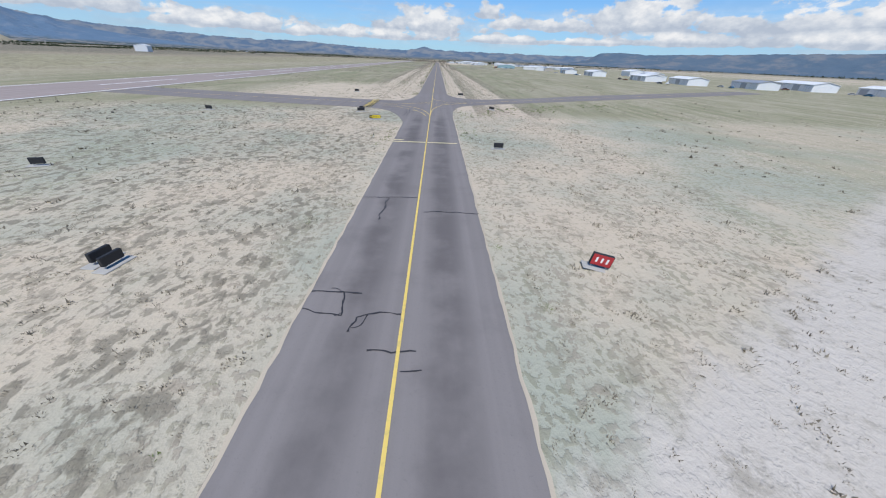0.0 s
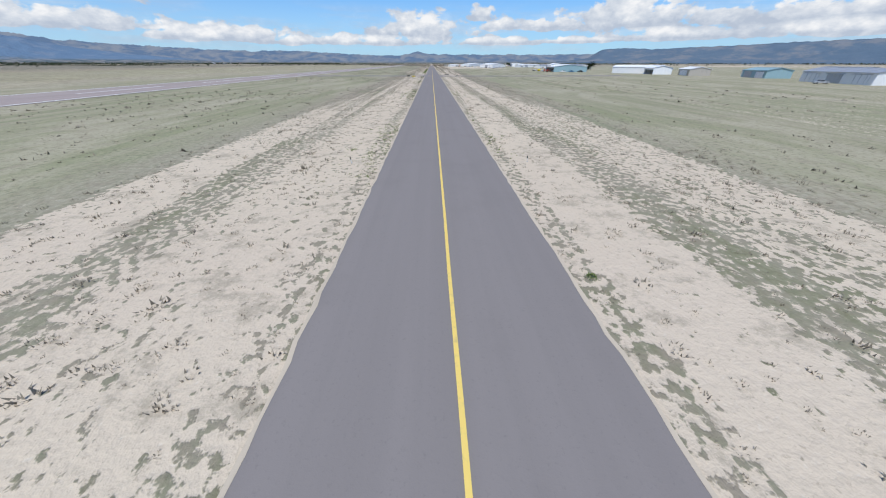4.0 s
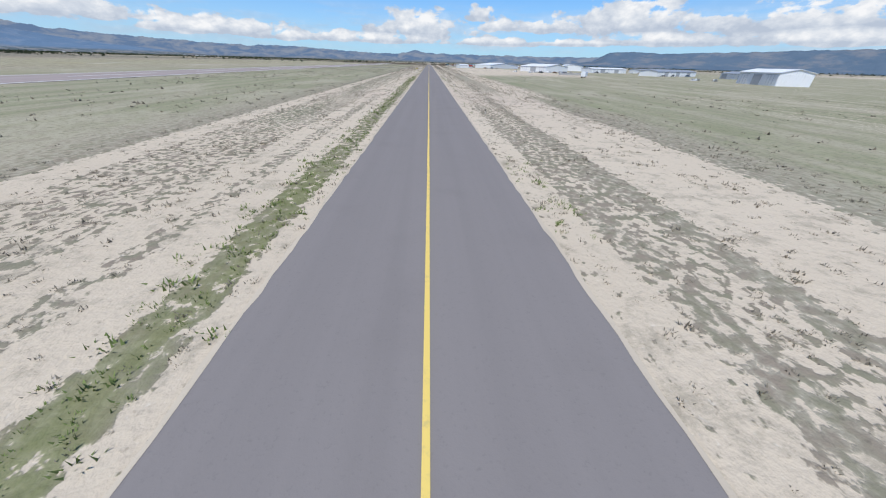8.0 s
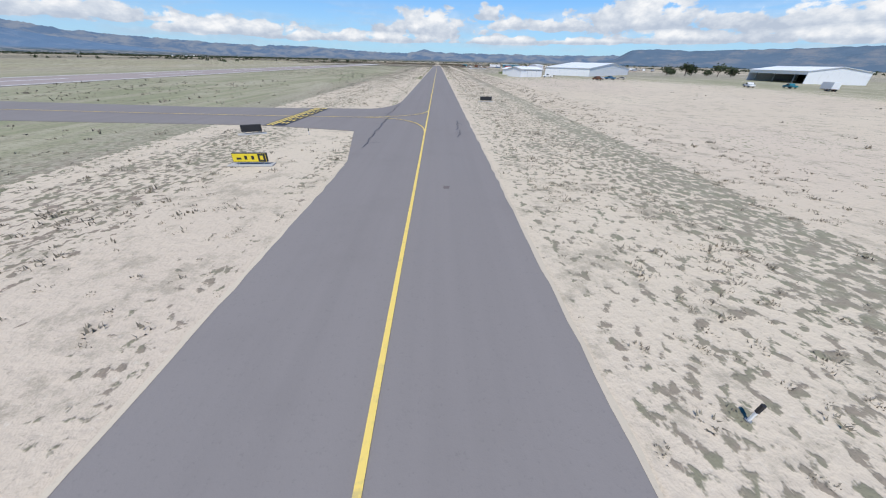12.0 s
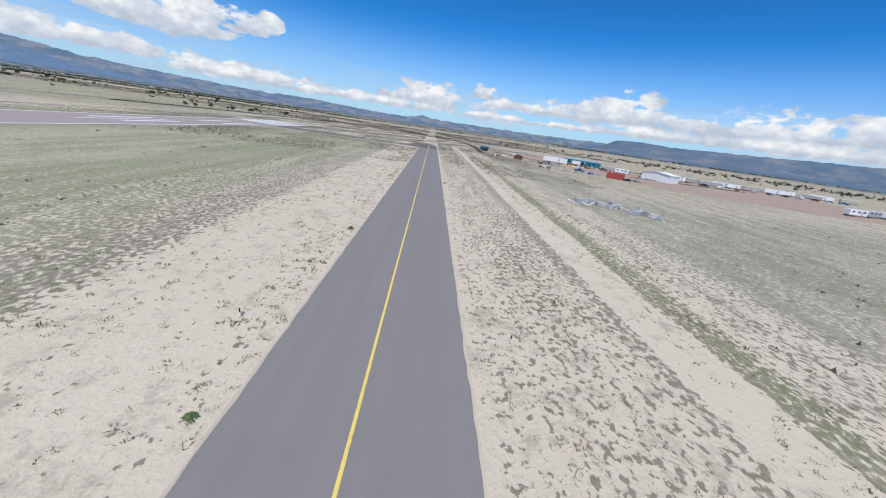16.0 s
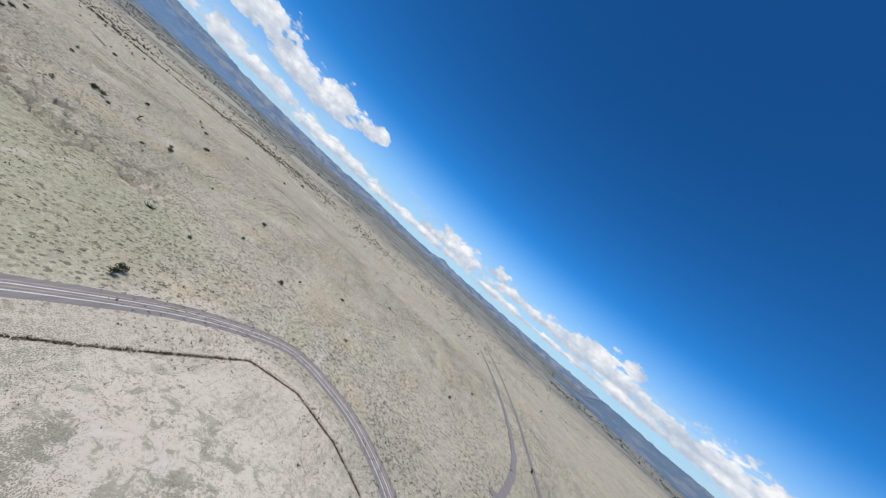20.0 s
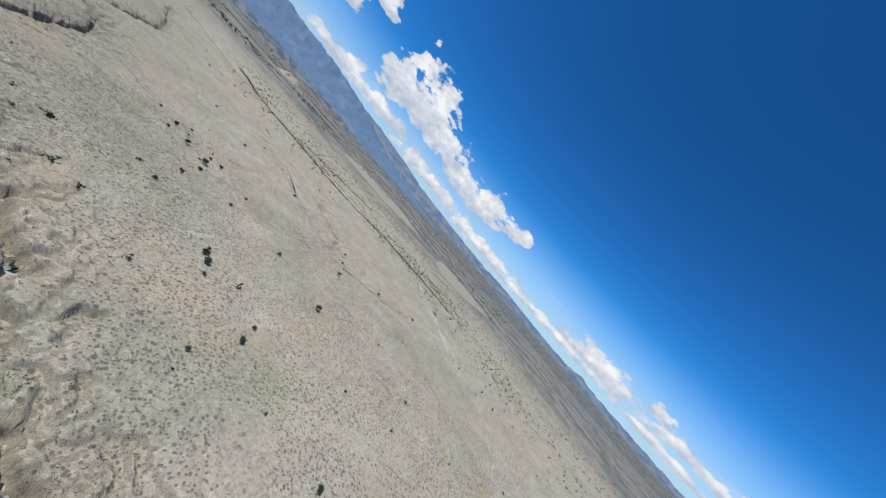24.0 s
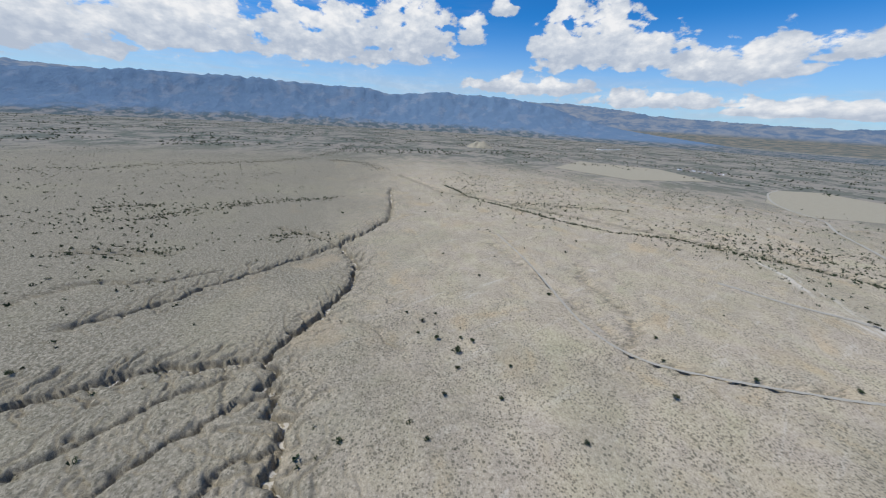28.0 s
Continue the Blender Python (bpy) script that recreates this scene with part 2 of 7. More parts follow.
def ground_material():
    m, t, bsdf, p = surface("dry_plain")
    x, y, z = t.split(p)
    flat = t.join(x, y, 0.0)
    big = t.noise(flat, 0.004, 4.0, 0.55)
    mid = t.noise(flat, 0.03, 5.0, 0.6)
    small = t.noise(flat, 0.25, 5.0, 0.62)
    along = t.noise(t.join(t.math("MULTIPLY", x, 0.5), t.math("MULTIPLY", y, 0.055), 0.0), 1.0, 5.0, 0.6)
    long2 = t.noise(t.join(t.math("MULTIPLY", x, 0.30), t.math("MULTIPLY", y, 0.008), 4.0), 1.0, 4.0, 0.6)
    def swing(n, amount):
        return t.math("MULTIPLY", t.math("SUBTRACT", n, 0.5), amount)

    # how far the plants cover the soil, from the pavement outwards, on either side
    wob = t.math("ADD", x, t.math("ADD", t.math("MULTIPLY", t.math("SUBTRACT", long2, 0.5), 2.2), t.math("MULTIPLY", t.math("SUBTRACT", along, 0.5), 1.4)))
    side = t.math("DIVIDE", t.math("ADD", wob, 40.0), 80.0)
    strip_a = t.ramp(side, ((0.0000, 0.86), (0.1125, 0.86), (0.1375, 0.80), (0.1875, 0.76), (0.2000, 0.30), (0.2500, 0.18), (0.2675, 0.26), (0.2750, 0.60), (0.3175, 0.56), (0.3325, 0.30), (0.3875, 0.20), (0.4050, 0.30), (0.4138, 0.56), (0.4300, 0.42), (0.5687, 0.40), (0.5825, 0.52), (0.5900, 0.16), (0.6000, 0.05), (0.6438, 0.06), (0.6525, 0.62), (0.6900, 0.64), (0.7000, 0.46), (0.7438, 0.48), (0.7562, 0.24), (0.8000, 0.30), (0.8150, 0.80), (1.0000, 0.90)))
    strip_b = t.ramp(side, ((0.0000, 0.86), (0.2313, 0.84), (0.2400, 0.40), (0.2500, 0.66), (0.2850, 0.62), (0.2900, 0.12), (0.3050, 0.14), (0.3125, 0.58), (0.3300, 0.52), (0.3425, 0.20), (0.4000, 0.22), (0.4125, 0.52), (0.4300, 0.46), (0.5687, 0.52), (0.5900, 0.46), (0.6000, 0.12), (0.6275, 0.20), (0.6375, 0.48), (0.6775, 0.58), (0.6875, 0.16), (0.7000, 0.05), (0.7425, 0.05), (0.7537, 0.66), (0.8000, 0.80), (1.0000, 0.90)))
    strip_c = t.ramp(side, ((0.0000, 0.88), (0.1938, 0.84), (0.2025, 0.30), (0.2300, 0.22), (0.2400, 0.52), (0.3075, 0.50), (0.3150, 0.62), (0.3275, 0.56), (0.3350, 0.20), (0.3500, 0.12), (0.3550, 0.56), (0.3712, 0.54), (0.3763, 0.10), (0.4000, 0.06), (0.4037, 0.72), (0.4213, 0.72), (0.4237, 0.12), (0.4313, 0.10), (0.5687, 0.22), (0.5900, 0.20), (0.6000, 0.64), (0.6250, 0.50), (0.6600, 0.72), (0.6675, 0.20), (0.6813, 0.08), (0.7625, 0.08), (0.7875, 0.72), (0.8250, 0.86), (1.0000, 0.90)))
    strip_d = t.ramp(side, ((0.0000, 0.88), (0.1938, 0.84), (0.2025, 0.30), (0.2300, 0.14), (0.2400, 0.56), (0.3225, 0.54), (0.3325, 0.18), (0.3950, 0.06), (0.4000, 0.50), (0.4175, 0.46), (0.4225, 0.10), (0.4313, 0.06), (0.5687, 0.16), (0.5813, 0.30), (0.6125, 0.20), (0.6575, 0.26), (0.6675, 0.66), (0.7375, 0.70), (0.7500, 0.16), (0.7688, 0.08), (0.8375, 0.08), (0.8625, 0.66), (0.9125, 0.84), (1.0000, 0.88)))
    strip_e = t.ramp(side, ((0.0000, 0.86), (0.2000, 0.82), (0.2125, 0.34), (0.2437, 0.26), (0.2500, 0.50), (0.3250, 0.42), (0.3450, 0.36), (0.3525, 0.06), (0.3975, 0.03), (0.4050, 0.34), (0.4250, 0.40), (0.4300, 0.10), (0.5687, 0.14), (0.5775, 0.32), (0.6500, 0.36), (0.6937, 0.50), (0.7125, 0.64), (0.7425, 0.66), (0.7525, 0.12), (0.8625, 0.08), (0.8875, 0.24), (1.0000, 0.28)))
    strip_f = t.ramp(side, ((0.0000, 0.74), (0.2125, 0.66), (0.2375, 0.50), (0.3325, 0.46), (0.3475, 0.24), (0.4125, 0.22), (0.4250, 0.10), (0.4313, 0.08), (0.5687, 0.06), (0.5800, 0.20), (0.6125, 0.22), (0.6200, 0.08), (0.6625, 0.10), (0.6800, 0.32), (0.7075, 0.44), (0.7150, 0.64), (0.7425, 0.66), (0.7525, 0.05), (0.8000, 0.06), (0.8125, 0.40), (0.8750, 0.42), (0.9000, 0.60), (1.0000, 0.70)))
    strip_g = t.ramp(side, ((0.0000, 0.74), (0.2500, 0.62), (0.2700, 0.36), (0.2800, 0.12), (0.3150, 0.10), (0.3200, 0.34), (0.3275, 0.12), (0.3875, 0.16), (0.4125, 0.30), (0.4250, 0.12), (0.4313, 0.08), (0.5687, 0.12), (0.5800, 0.36), (0.6500, 0.40), (0.7000, 0.46), (0.7100, 0.64), (0.7275, 0.60), (0.7350, 0.04), (0.7875, 0.04), (0.7963, 0.66), (0.8250, 0.60), (0.8375, 0.42), (0.9250, 0.46), (0.9750, 0.66), (1.0000, 0.72)))
    strip_n = t.ramp(side, ((0.0000, 0.86), (0.2938, 0.80), (0.3187, 0.60), (0.3550, 0.42), (0.3650, 0.14), (0.4000, 0.18), (0.4150, 0.30), (0.4300, 0.16), (0.5687, 0.30), (0.5825, 0.26), (0.5925, 0.10), (0.6375, 0.16), (0.7000, 0.14), (0.7375, 0.30), (0.7625, 0.20), (0.8000, 0.70), (0.8500, 0.86), (1.0000, 0.90)))
    cover = strip_a
    for other, y0, y1 in ((strip_b, 440.0, 540.0), (strip_n, 640.0, 684.0), (strip_c, 735.0, 770.0), (strip_d, 830.0, 890.0), (strip_e, 970.0, 1030.0), (strip_f, 1200.0, 1290.0), (strip_g, 1385.0, 1430.0)):
        cover = t.mix(t.step(y, y0, y1), cover, other)
    corner = t.math("MULTIPLY", t.math("MULTIPLY", t.step(y, 146.0, 152.0), t.step(y, 240.0, 190.0)), t.math("MULTIPLY", t.step(x, -5.0, -7.0), t.step(x, -70.0, -45.0)))
    cover = t.mix(corner, cover, 0.26)
    # the broad bare field on the east side, half way along
    bare = t.math("MULTIPLY", t.math("MULTIPLY", t.step(y, 985.0, 1060.0), t.step(y, 1360.0, 1250.0)),
                  t.math("MULTIPLY", t.step(x, 25.0, 30.0), t.step(x, 150.0, 90.0)))
    cover = t.mix(t.math("MULTIPLY", bare, 0.85), cover, 0.20)
    first = t.math("MULTIPLY", t.step(y, 128.0, 118.0), t.step(x, -90.0, -60.0))
    cover = t.mix(first, cover, 0.42)
    # beyond the field's end the plain is open range
    range_ = t.math("MAXIMUM", t.step(y, 1690.0, 1740.0), t.math("MAXIMUM", t.step(x, -125.0, -150.0), t.step(x, 45.0, 60.0)))
    wild = t.math("ADD", 0.42, t.math("MULTIPLY", t.math("SUBTRACT", big, 0.5), 1.3))
    wild = t.mix(t.math("MULTIPLY", t.step(y, 1600.0, 1500.0), t.step(x, 900.0, 500.0)), wild, 0.72)
    wild = t.mix(bare, wild, 0.16)
    cover = t.mix(range_, cover, wild)
    infield = t.math("MULTIPLY", t.math("MULTIPLY", t.step(y, 1655.0, 1700.0), t.step(y, 1905.0, 1870.0)), t.math("MULTIPLY", t.step(x, -160.0, -120.0), t.step(x, 50.0, 35.0)))
    swirl = t.noise(flat, 0.028, 5.0, 0.62, 1.6)
    off_arc = t.math("ADD", x, 118.0)
    arc = t.math("SUBTRACT", 1838.0, t.math("MULTIPLY", t.math("MULTIPLY", off_arc, off_arc), 0.0045))
    outer = t.step(t.math("ADD", t.math("SUBTRACT", y, arc), swing(mid, 36.0)), -8.0, 8.0)
    disc = t.step(t.math("ADD", t.vec("LENGTH", t.vec("MULTIPLY", t.vec("SUBTRACT", flat, (-108.0, 1752.0, 0.0)), (1.0, 0.62, 0.0))), swing(small, 6.0)), 17.0, 14.0)
    inner = t.math("MULTIPLY", t.math("MULTIPLY", t.step(y, 1663.0, 1667.0), t.step(y, 1706.0, 1698.0)), t.step(x, -86.0, -78.0))
    scrub = t.math("ADD", t.mix(t.math("MAXIMUM", outer, t.math("MULTIPLY", inner, 0.9)), 0.52, 0.20), swing(swirl, 1.5))
    cover = t.mix(infield, cover, t.mix(disc, scrub, -0.5))
    clump = t.noise(t.join(x, t.math("MULTIPLY", y, 0.8), 7.0), 2.3, 3.0, 0.6)
    sprig = t.noise(t.join(x, y, 2.0), 4.5, 3.0, 0.65)
    sod = t.math("MULTIPLY", t.step(cover, 0.70, 0.84), t.step(y, 1690.0, 1600.0))
    cover = t.math("ADD", cover, t.math("MULTIPLY", sod, 0.35))
    patch = t.math("ADD", t.math("ADD", swing(along, 0.55), swing(small, 0.5)), t.math("ADD", swing(clump, 2.1), t.math("ADD", swing(mid, 0.35), swing(long2, 0.5))))
    plants = t.step(t.math("ADD", cover, patch), 0.44, 0.60)
    soil = t.mix(mid, (0.565, 0.468, 0.350), (0.675, 0.575, 0.445))
    soil = t.mix(t.step(t.noise(flat, 0.011, 3.0), 0.5, 0.72, 0.0, 0.4), soil, (0.57, 0.455, 0.38))
    soil = t.mix(t.step(sprig, 0.58, 0.72, 0.0, 0.55), soil, (0.36, 0.29, 0.215))
    soil = t.mix(t.step(sprig, 0.40, 0.28, 0.0, 0.45), soil, (0.70, 0.63, 0.53))
    grass = t.mix(t.step(clump, 0.38, 0.60), (0.42, 0.37, 0.285), t.mix(t.step(t.noise(flat, 0.9, 3.0), 0.40, 0.60), (0.285, 0.225, 0.175), (0.235, 0.215, 0.145)))
    grass = t.mix(t.step(big, 0.45, 0.62, 0.0, 0.6), grass, t.mix(sprig, (0.27, 0.265, 0.18), (0.40, 0.375, 0.28)))
    green = t.math("MULTIPLY", t.step(t.math("ADD", t.math("MULTIPLY", long2, 0.6), t.math("MULTIPLY", mid, 0.4)), 0.50, 0.62, 0.0, 0.6), t.math("MULTIPLY", t.step(y, 1690.0, 1600.0), t.math("MAXIMUM", t.step(x, 21.0, 27.0), t.step(x, -14.0, -20.0))))
    grass = t.mix(green, grass, t.mix(t.step(clump, 0.36, 0.64), (0.33, 0.345, 0.22), (0.12, 0.16, 0.065)))
    # dark cores paint the shade inside the clumps
    grass = t.mix(t.step(sprig, 0.56, 0.72, 0.0, 0.42), grass, (0.12, 0.105, 0.075))
    turf = t.math("MULTIPLY", t.step(t.math("ABSOLUTE", t.math("ADD", x, swing(mid, 10.0))), 22.0, 34.0), t.step(y, 1690.0, 1600.0))
    sward = t.mix(t.step(long2, 0.36, 0.62), (0.385, 0.348, 0.245), (0.27, 0.272, 0.16))
    sward = t.mix(t.step(t.math("ADD", t.math("MULTIPLY", along, 0.6), t.math("MULTIPLY", mid, 0.4)), 0.44, 0.62, 0.0, 0.6), sward, (0.315, 0.318, 0.19))
    sward = t.mix(t.step(t.noise(t.join(t.math("MULTIPLY", x, 0.06), t.math("MULTIPLY", y, 0.022), 8.0), 1.0, 6.0, 0.66, 0.6), 0.47, 0.62, 0.0, 0.8), sward, (0.45, 0.40, 0.29))
    dull = t.math("MULTIPLY", t.step(y, 1330.0, 1400.0), t.step(x, 24.0, 30.0))
    sward = t.mix(t.math("MULTIPLY", dull, 0.8), sward, t.mix(t.step(t.math("ADD", t.math("MULTIPLY", small, 0.5), t.math("MULTIPLY", mid, 0.5)), 0.40, 0.60), (0.39, 0.345, 0.275), (0.27, 0.245, 0.185)))
    sward = t.mix(t.step(clump, 0.52, 0.68, 0.0, 0.6), sward, (0.17, 0.18, 0.105))
    grass = t.mix(t.math("MULTIPLY", turf, 0.88), grass, sward)
    verge = t.math("MULTIPLY", t.math("MULTIPLY", t.step(y, 700.0, 740.0), t.step(y, 985.0, 940.0)), t.math("MULTIPLY", t.step(wob, -8.2, -7.6), t.step(wob, -6.0, -6.4)))
    weedy = t.math("MULTIPLY", t.math("MULTIPLY", t.step(y, 1400.0, 1440.0), t.step(y, 1660.0, 1620.0)), t.math("MULTIPLY", t.step(wob, 23.2, 24.0), t.step(wob, 27.0, 25.6)))
    grass = t.mix(t.math("MAXIMUM", t.math("MULTIPLY", verge, t.step(along, 0.36, 0.60, 0.25, 0.75)), t.math("MULTIPLY", weedy, t.step(mid, 0.42, 0.62, 0.0, 0.55))), grass, t.mix(clump, (0.27, 0.275, 0.12), (0.13, 0.15, 0.05)))
    leafy = t.math("MULTIPLY", t.step(t.math("ADD", t.math("MULTIPLY", mid, 0.5), t.math("MULTIPLY", along, 0.5)), 0.50, 0.60, 0.0, 0.55), t.step(y, 760.0, 690.0))
    grass = t.mix(t.math("MULTIPLY", leafy, t.step(t.math("ABSOLUTE", x), 26.0, 20.0)), grass, t.mix(clump, (0.25, 0.25, 0.145), (0.12, 0.135, 0.06)))
    # the range: a grey-olive crust, thinner and paler towards the field
    # the west is coloured darker: denser crust, and thin cloud shade painted in
    west = t.math("MULTIPLY", t.step(t.math("ADD", y, t.math("ADD", t.math("MULTIPLY", x, 0.12), t.math("ADD", swing(big, 500.0), swing(mid, 260.0)))), 2120.0, 1640.0), t.step(x, -300.0, -620.0))
    crust = t.mix(t.step(t.math("ADD", t.math("MULTIPLY", mid, 0.5), t.math("MULTIPLY", small, 0.5)), 0.36, 0.64), (0.33, 0.27, 0.18), (0.54, 0.452, 0.315))
    tract = t.noise(flat, 0.0085, 5.0, 0.6, 0.7)
    crust = t.mix(t.step(tract, 0.50, 0.62, 0.0, 0.65), crust, t.mix(small, (0.36, 0.29, 0.22), (0.53, 0.435, 0.33)))
    crust = t.mix(t.step(tract, 0.46, 0.36, 0.0, 0.75), crust, t.mix(small, (0.30, 0.275, 0.175), (0.49, 0.445, 0.31)))
    hue = t.ramp(t.noise(flat, 0.011, 4.0, 0.6, 0.5), ((0.32, (0.48, 0.435, 0.275)), (0.44, (0.55, 0.465, 0.33)), (0.53, (0.47, 0.395, 0.315)), (0.59, (0.54, 0.455, 0.32)), (0.67, (0.60, 0.44, 0.26))))
    crust = t.mix(0.5, crust, hue)
    olive = t.math("MULTIPLY", t.math("MULTIPLY", t.step(t.math("ADD", x, swing(mid, 60.0)), -170.0, -215.0), t.step(x, -420.0, -360.0)), t.step(t.math("ADD", y, swing(mid, 70.0)), 2000.0, 1965.0))
    crust = t.mix(t.math("MULTIPLY", olive, 0.65), crust, t.mix(small, (0.31, 0.295, 0.165), (0.42, 0.395, 0.25)))
    rills = t.noise(t.join(t.math("ADD", t.math("MULTIPLY", x, 0.05), t.math("MULTIPLY", y, 0.02)), t.math("SUBTRACT", t.math("MULTIPLY", y, 0.007), t.math("MULTIPLY", x, 0.004)), 6.0), 1.0, 7.0, 0.68, 0.5)
    crust = t.mix(t.step(rills, 0.56, 0.70, 0.0, 0.55), crust, (0.64, 0.57, 0.475))
    crust = t.mix(west, crust, t.mix(t.step(small, 0.36, 0.62), (0.155, 0.138, 0.096), (0.32, 0.285, 0.215)))
    crust = t.mix(t.step(big, 0.5, 0.64, 0.0, 0.35), crust, (0.285, 0.26, 0.17))
    crust = t.mix(t.step(clump, 0.5, 0.66, 0.0, 0.5), crust, (0.12, 0.115, 0.085))
    crust = t.mix(t.step(clump, 0.44, 0.32, 0.0, 0.5), crust, (0.59, 0.497, 0.352))
    beyond = t.math("MAXIMUM", t.step(t.math("ADD", y, t.math("MULTIPLY", t.math("SUBTRACT", small, 0.5), 8.0)), 1925.0, 1945.0), t.step(t.math("ADD", x, t.math("MULTIPLY", y, -0.28)), -700.0, -712.0))
    beyond = t.math("MAXIMUM", beyond, t.step(x, -126.0, -210.0))
    beyond = t.math("MAXIMUM", beyond, t.math("MULTIPLY", t.math("MULTIPLY", t.step(t.math("ADD", x, swing(small, 12.0)), 48.0, 62.0), t.step(y, 1540.0, 1620.0)), 0.85))
    opening = t.math("MULTIPLY", t.step(y, 134.0, 120.0), t.step(x, -90.0, -60.0))
    c = t.mix(t.math("MULTIPLY", plants, t.math("SUBTRACT", 1.0, t.math("MULTIPLY", opening, 0.55))), t.mix(opening, soil, t.mix(t.step(mid, 0.4, 0.62), soil, (0.42, 0.42, 0.335))), grass)
    cleared = t.math("MULTIPLY", t.step(t.math("ADD", t.math("SUBTRACT", t.math("MULTIPLY", x, 0.62), y), swing(along, 6.0)), -43.0, -39.5), t.step(x, 3.0, 5.0))
    c = t.mix(t.math("MULTIPLY", cleared, t.step(y, 110.0, 90.0)), c, t.mix(small, (0.56, 0.50, 0.43), (0.64, 0.58, 0.51)))
    # grit, and the shade of soil lumps put into the colour, that roughen the bare soil
    fleck = t.noise(t.join(x, y, 11.0), 0.5, 7.0, 0.78)
    c = t.mix(t.step(fleck, 0.50, 0.64, 0.0, 0.5), c, (0.27, 0.235, 0.175))
    tuft = t.noise(t.join(x, y, 5.0), 0.17, 6.0, 0.72, 0.8)
    c = t.mix(t.math("MULTIPLY", infield, t.step(t.math("ADD", t.math("MULTIPLY", tuft, 0.7), t.math("MULTIPLY", swirl, 0.3)), 0.50, 0.56, 0.0, 0.62)), c, (0.235, 0.22, 0.155))
    c = t.mix(t.math("MULTIPLY", infield, t.step(tuft, 0.45, 0.40, 0.0, 0.5)), c, (0.62, 0.545, 0.44))
    c = t.mix(t.math("MULTIPLY", disc, infield), c, t.mix(small, (0.56, 0.47, 0.37), (0.66, 0.57, 0.46)))
    # soil lumps drawn by their shadows: dark patches in the colour
    clod_shade = t.math("MULTIPLY", t.math("MULTIPLY", opening, t.step(x, -5.0, -9.0)), t.step(t.noise(t.join(x, t.math("MULTIPLY", y, 0.7), 19.0), 1.3, 3.0, 0.55), 0.52, 0.60))
    clod_shade = t.math("MULTIPLY", clod_shade, t.step(mid, 0.34, 0.48))
    c = t.mix(t.math("MULTIPLY", clod_shade, 0.7), c, (0.21, 0.185, 0.14))
    grit = t.mix(t.step(fleck, 0.52, 0.60, 0.0, 0.5), crust, (0.17, 0.148, 0.108))
    grit = t.mix(t.step(fleck, 0.47, 0.39, 0.0, 0.4), grit, (0.66, 0.57, 0.455))
    c = t.mix(beyond, c, grit)
    # dots of sagebrush on the open range
    dots = t.math("MULTIPLY", t.step(t.cells(flat, 0.36), 0.36, 0.27), t.step(t.noise(flat, 0.02, 3.0), 0.34, 0.52))
    dots = t.math("MAXIMUM", dots, t.math("MULTIPLY", t.step(t.cells(t.vec("ADD", flat, (3.3, 8.1, 0.0)), 0.16), 0.25, 0.19), t.step(t.noise(flat, 0.012, 3.0), 0.36, 0.52)))
    c = t.mix(t.math("MULTIPLY", t.math("MULTIPLY", dots, beyond), 0.8), c, (0.13, 0.118, 0.085))
    rust = t.math("MULTIPLY", t.step(t.noise(flat, 0.009, 4.0, 0.55), 0.56, 0.70, 0.0, 0.35), t.step(y, 1750.0, 1900.0))
    c = t.mix(rust, c, t.mix(clump, (0.55, 0.42, 0.26), (0.30, 0.225, 0.13)))
    # a pale sandy wash and its bars
    run = t.math("ADD", t.math("MULTIPLY", t.math("ADD", x, 650.0), 0.859), t.math("MULTIPLY", t.math("SUBTRACT", y, 2765.0), -0.511))
    aside = t.math("ADD", t.math("MULTIPLY", t.math("ADD", x, 650.0), 0.511), t.math("MULTIPLY", t.math("SUBTRACT", y, 2765.0), 0.859))
    braid = t.noise(t.join(t.math("MULTIPLY", run, 0.012), t.math("MULTIPLY", aside, 0.05), 3.0), 1.0, 6.0, 0.65, 0.8)
    sandy = t.math("MULTIPLY", t.math("MULTIPLY", t.step(t.math("ABSOLUTE", t.math("ADD", aside, swing(mid, 90.0))), 30.0, 6.0), t.step(t.math("ABSOLUTE", run), 330.0, 180.0)), t.step(braid, 0.46, 0.62))
    c = t.mix(t.math("MULTIPLY", sandy, 0.6), c, (0.66, 0.60, 0.51))
    # eroded ground: steep banks darkened by slope, part bare earth, part painted shade; pale sand in the deepest beds
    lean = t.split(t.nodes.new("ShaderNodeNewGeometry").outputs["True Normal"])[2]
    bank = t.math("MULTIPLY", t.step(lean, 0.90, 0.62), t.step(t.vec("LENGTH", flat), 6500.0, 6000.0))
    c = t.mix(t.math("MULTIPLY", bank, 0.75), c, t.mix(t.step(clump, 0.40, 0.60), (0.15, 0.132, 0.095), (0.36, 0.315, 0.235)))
    c = t.mix(t.math("MULTIPLY", t.step(z, -10.4, -11.6), t.step(lean, 0.8, 0.95)), c, (0.50, 0.46, 0.39))
    # far valley: woods and fields
    far = t.step(t.vec("LENGTH", t.vec("SUBTRACT", flat, (-150.0, 1100.0, 0.0))), 2100.0, 3300.0)
    woods = t.step(t.math("ADD", t.math("MULTIPLY", t.noise(flat, 0.0034, 5.0, 0.6), 0.5), t.math("MULTIPLY", t.noise(flat, 0.014, 6.0, 0.7), 0.5)), 0.47, 0.53)
    valley = t.mix(woods, t.mix(mid, (0.22, 0.20, 0.165), (0.31, 0.275, 0.23)), t.mix(t.noise(flat, 0.008, 4.0), (0.06, 0.08, 0.07), (0.14, 0.15, 0.12)))
    c = t.mix(t.math("MULTIPLY", far, 0.85), c, valley)
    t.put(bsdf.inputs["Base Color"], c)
    bsdf.inputs["Roughness"].default_value = 0.95
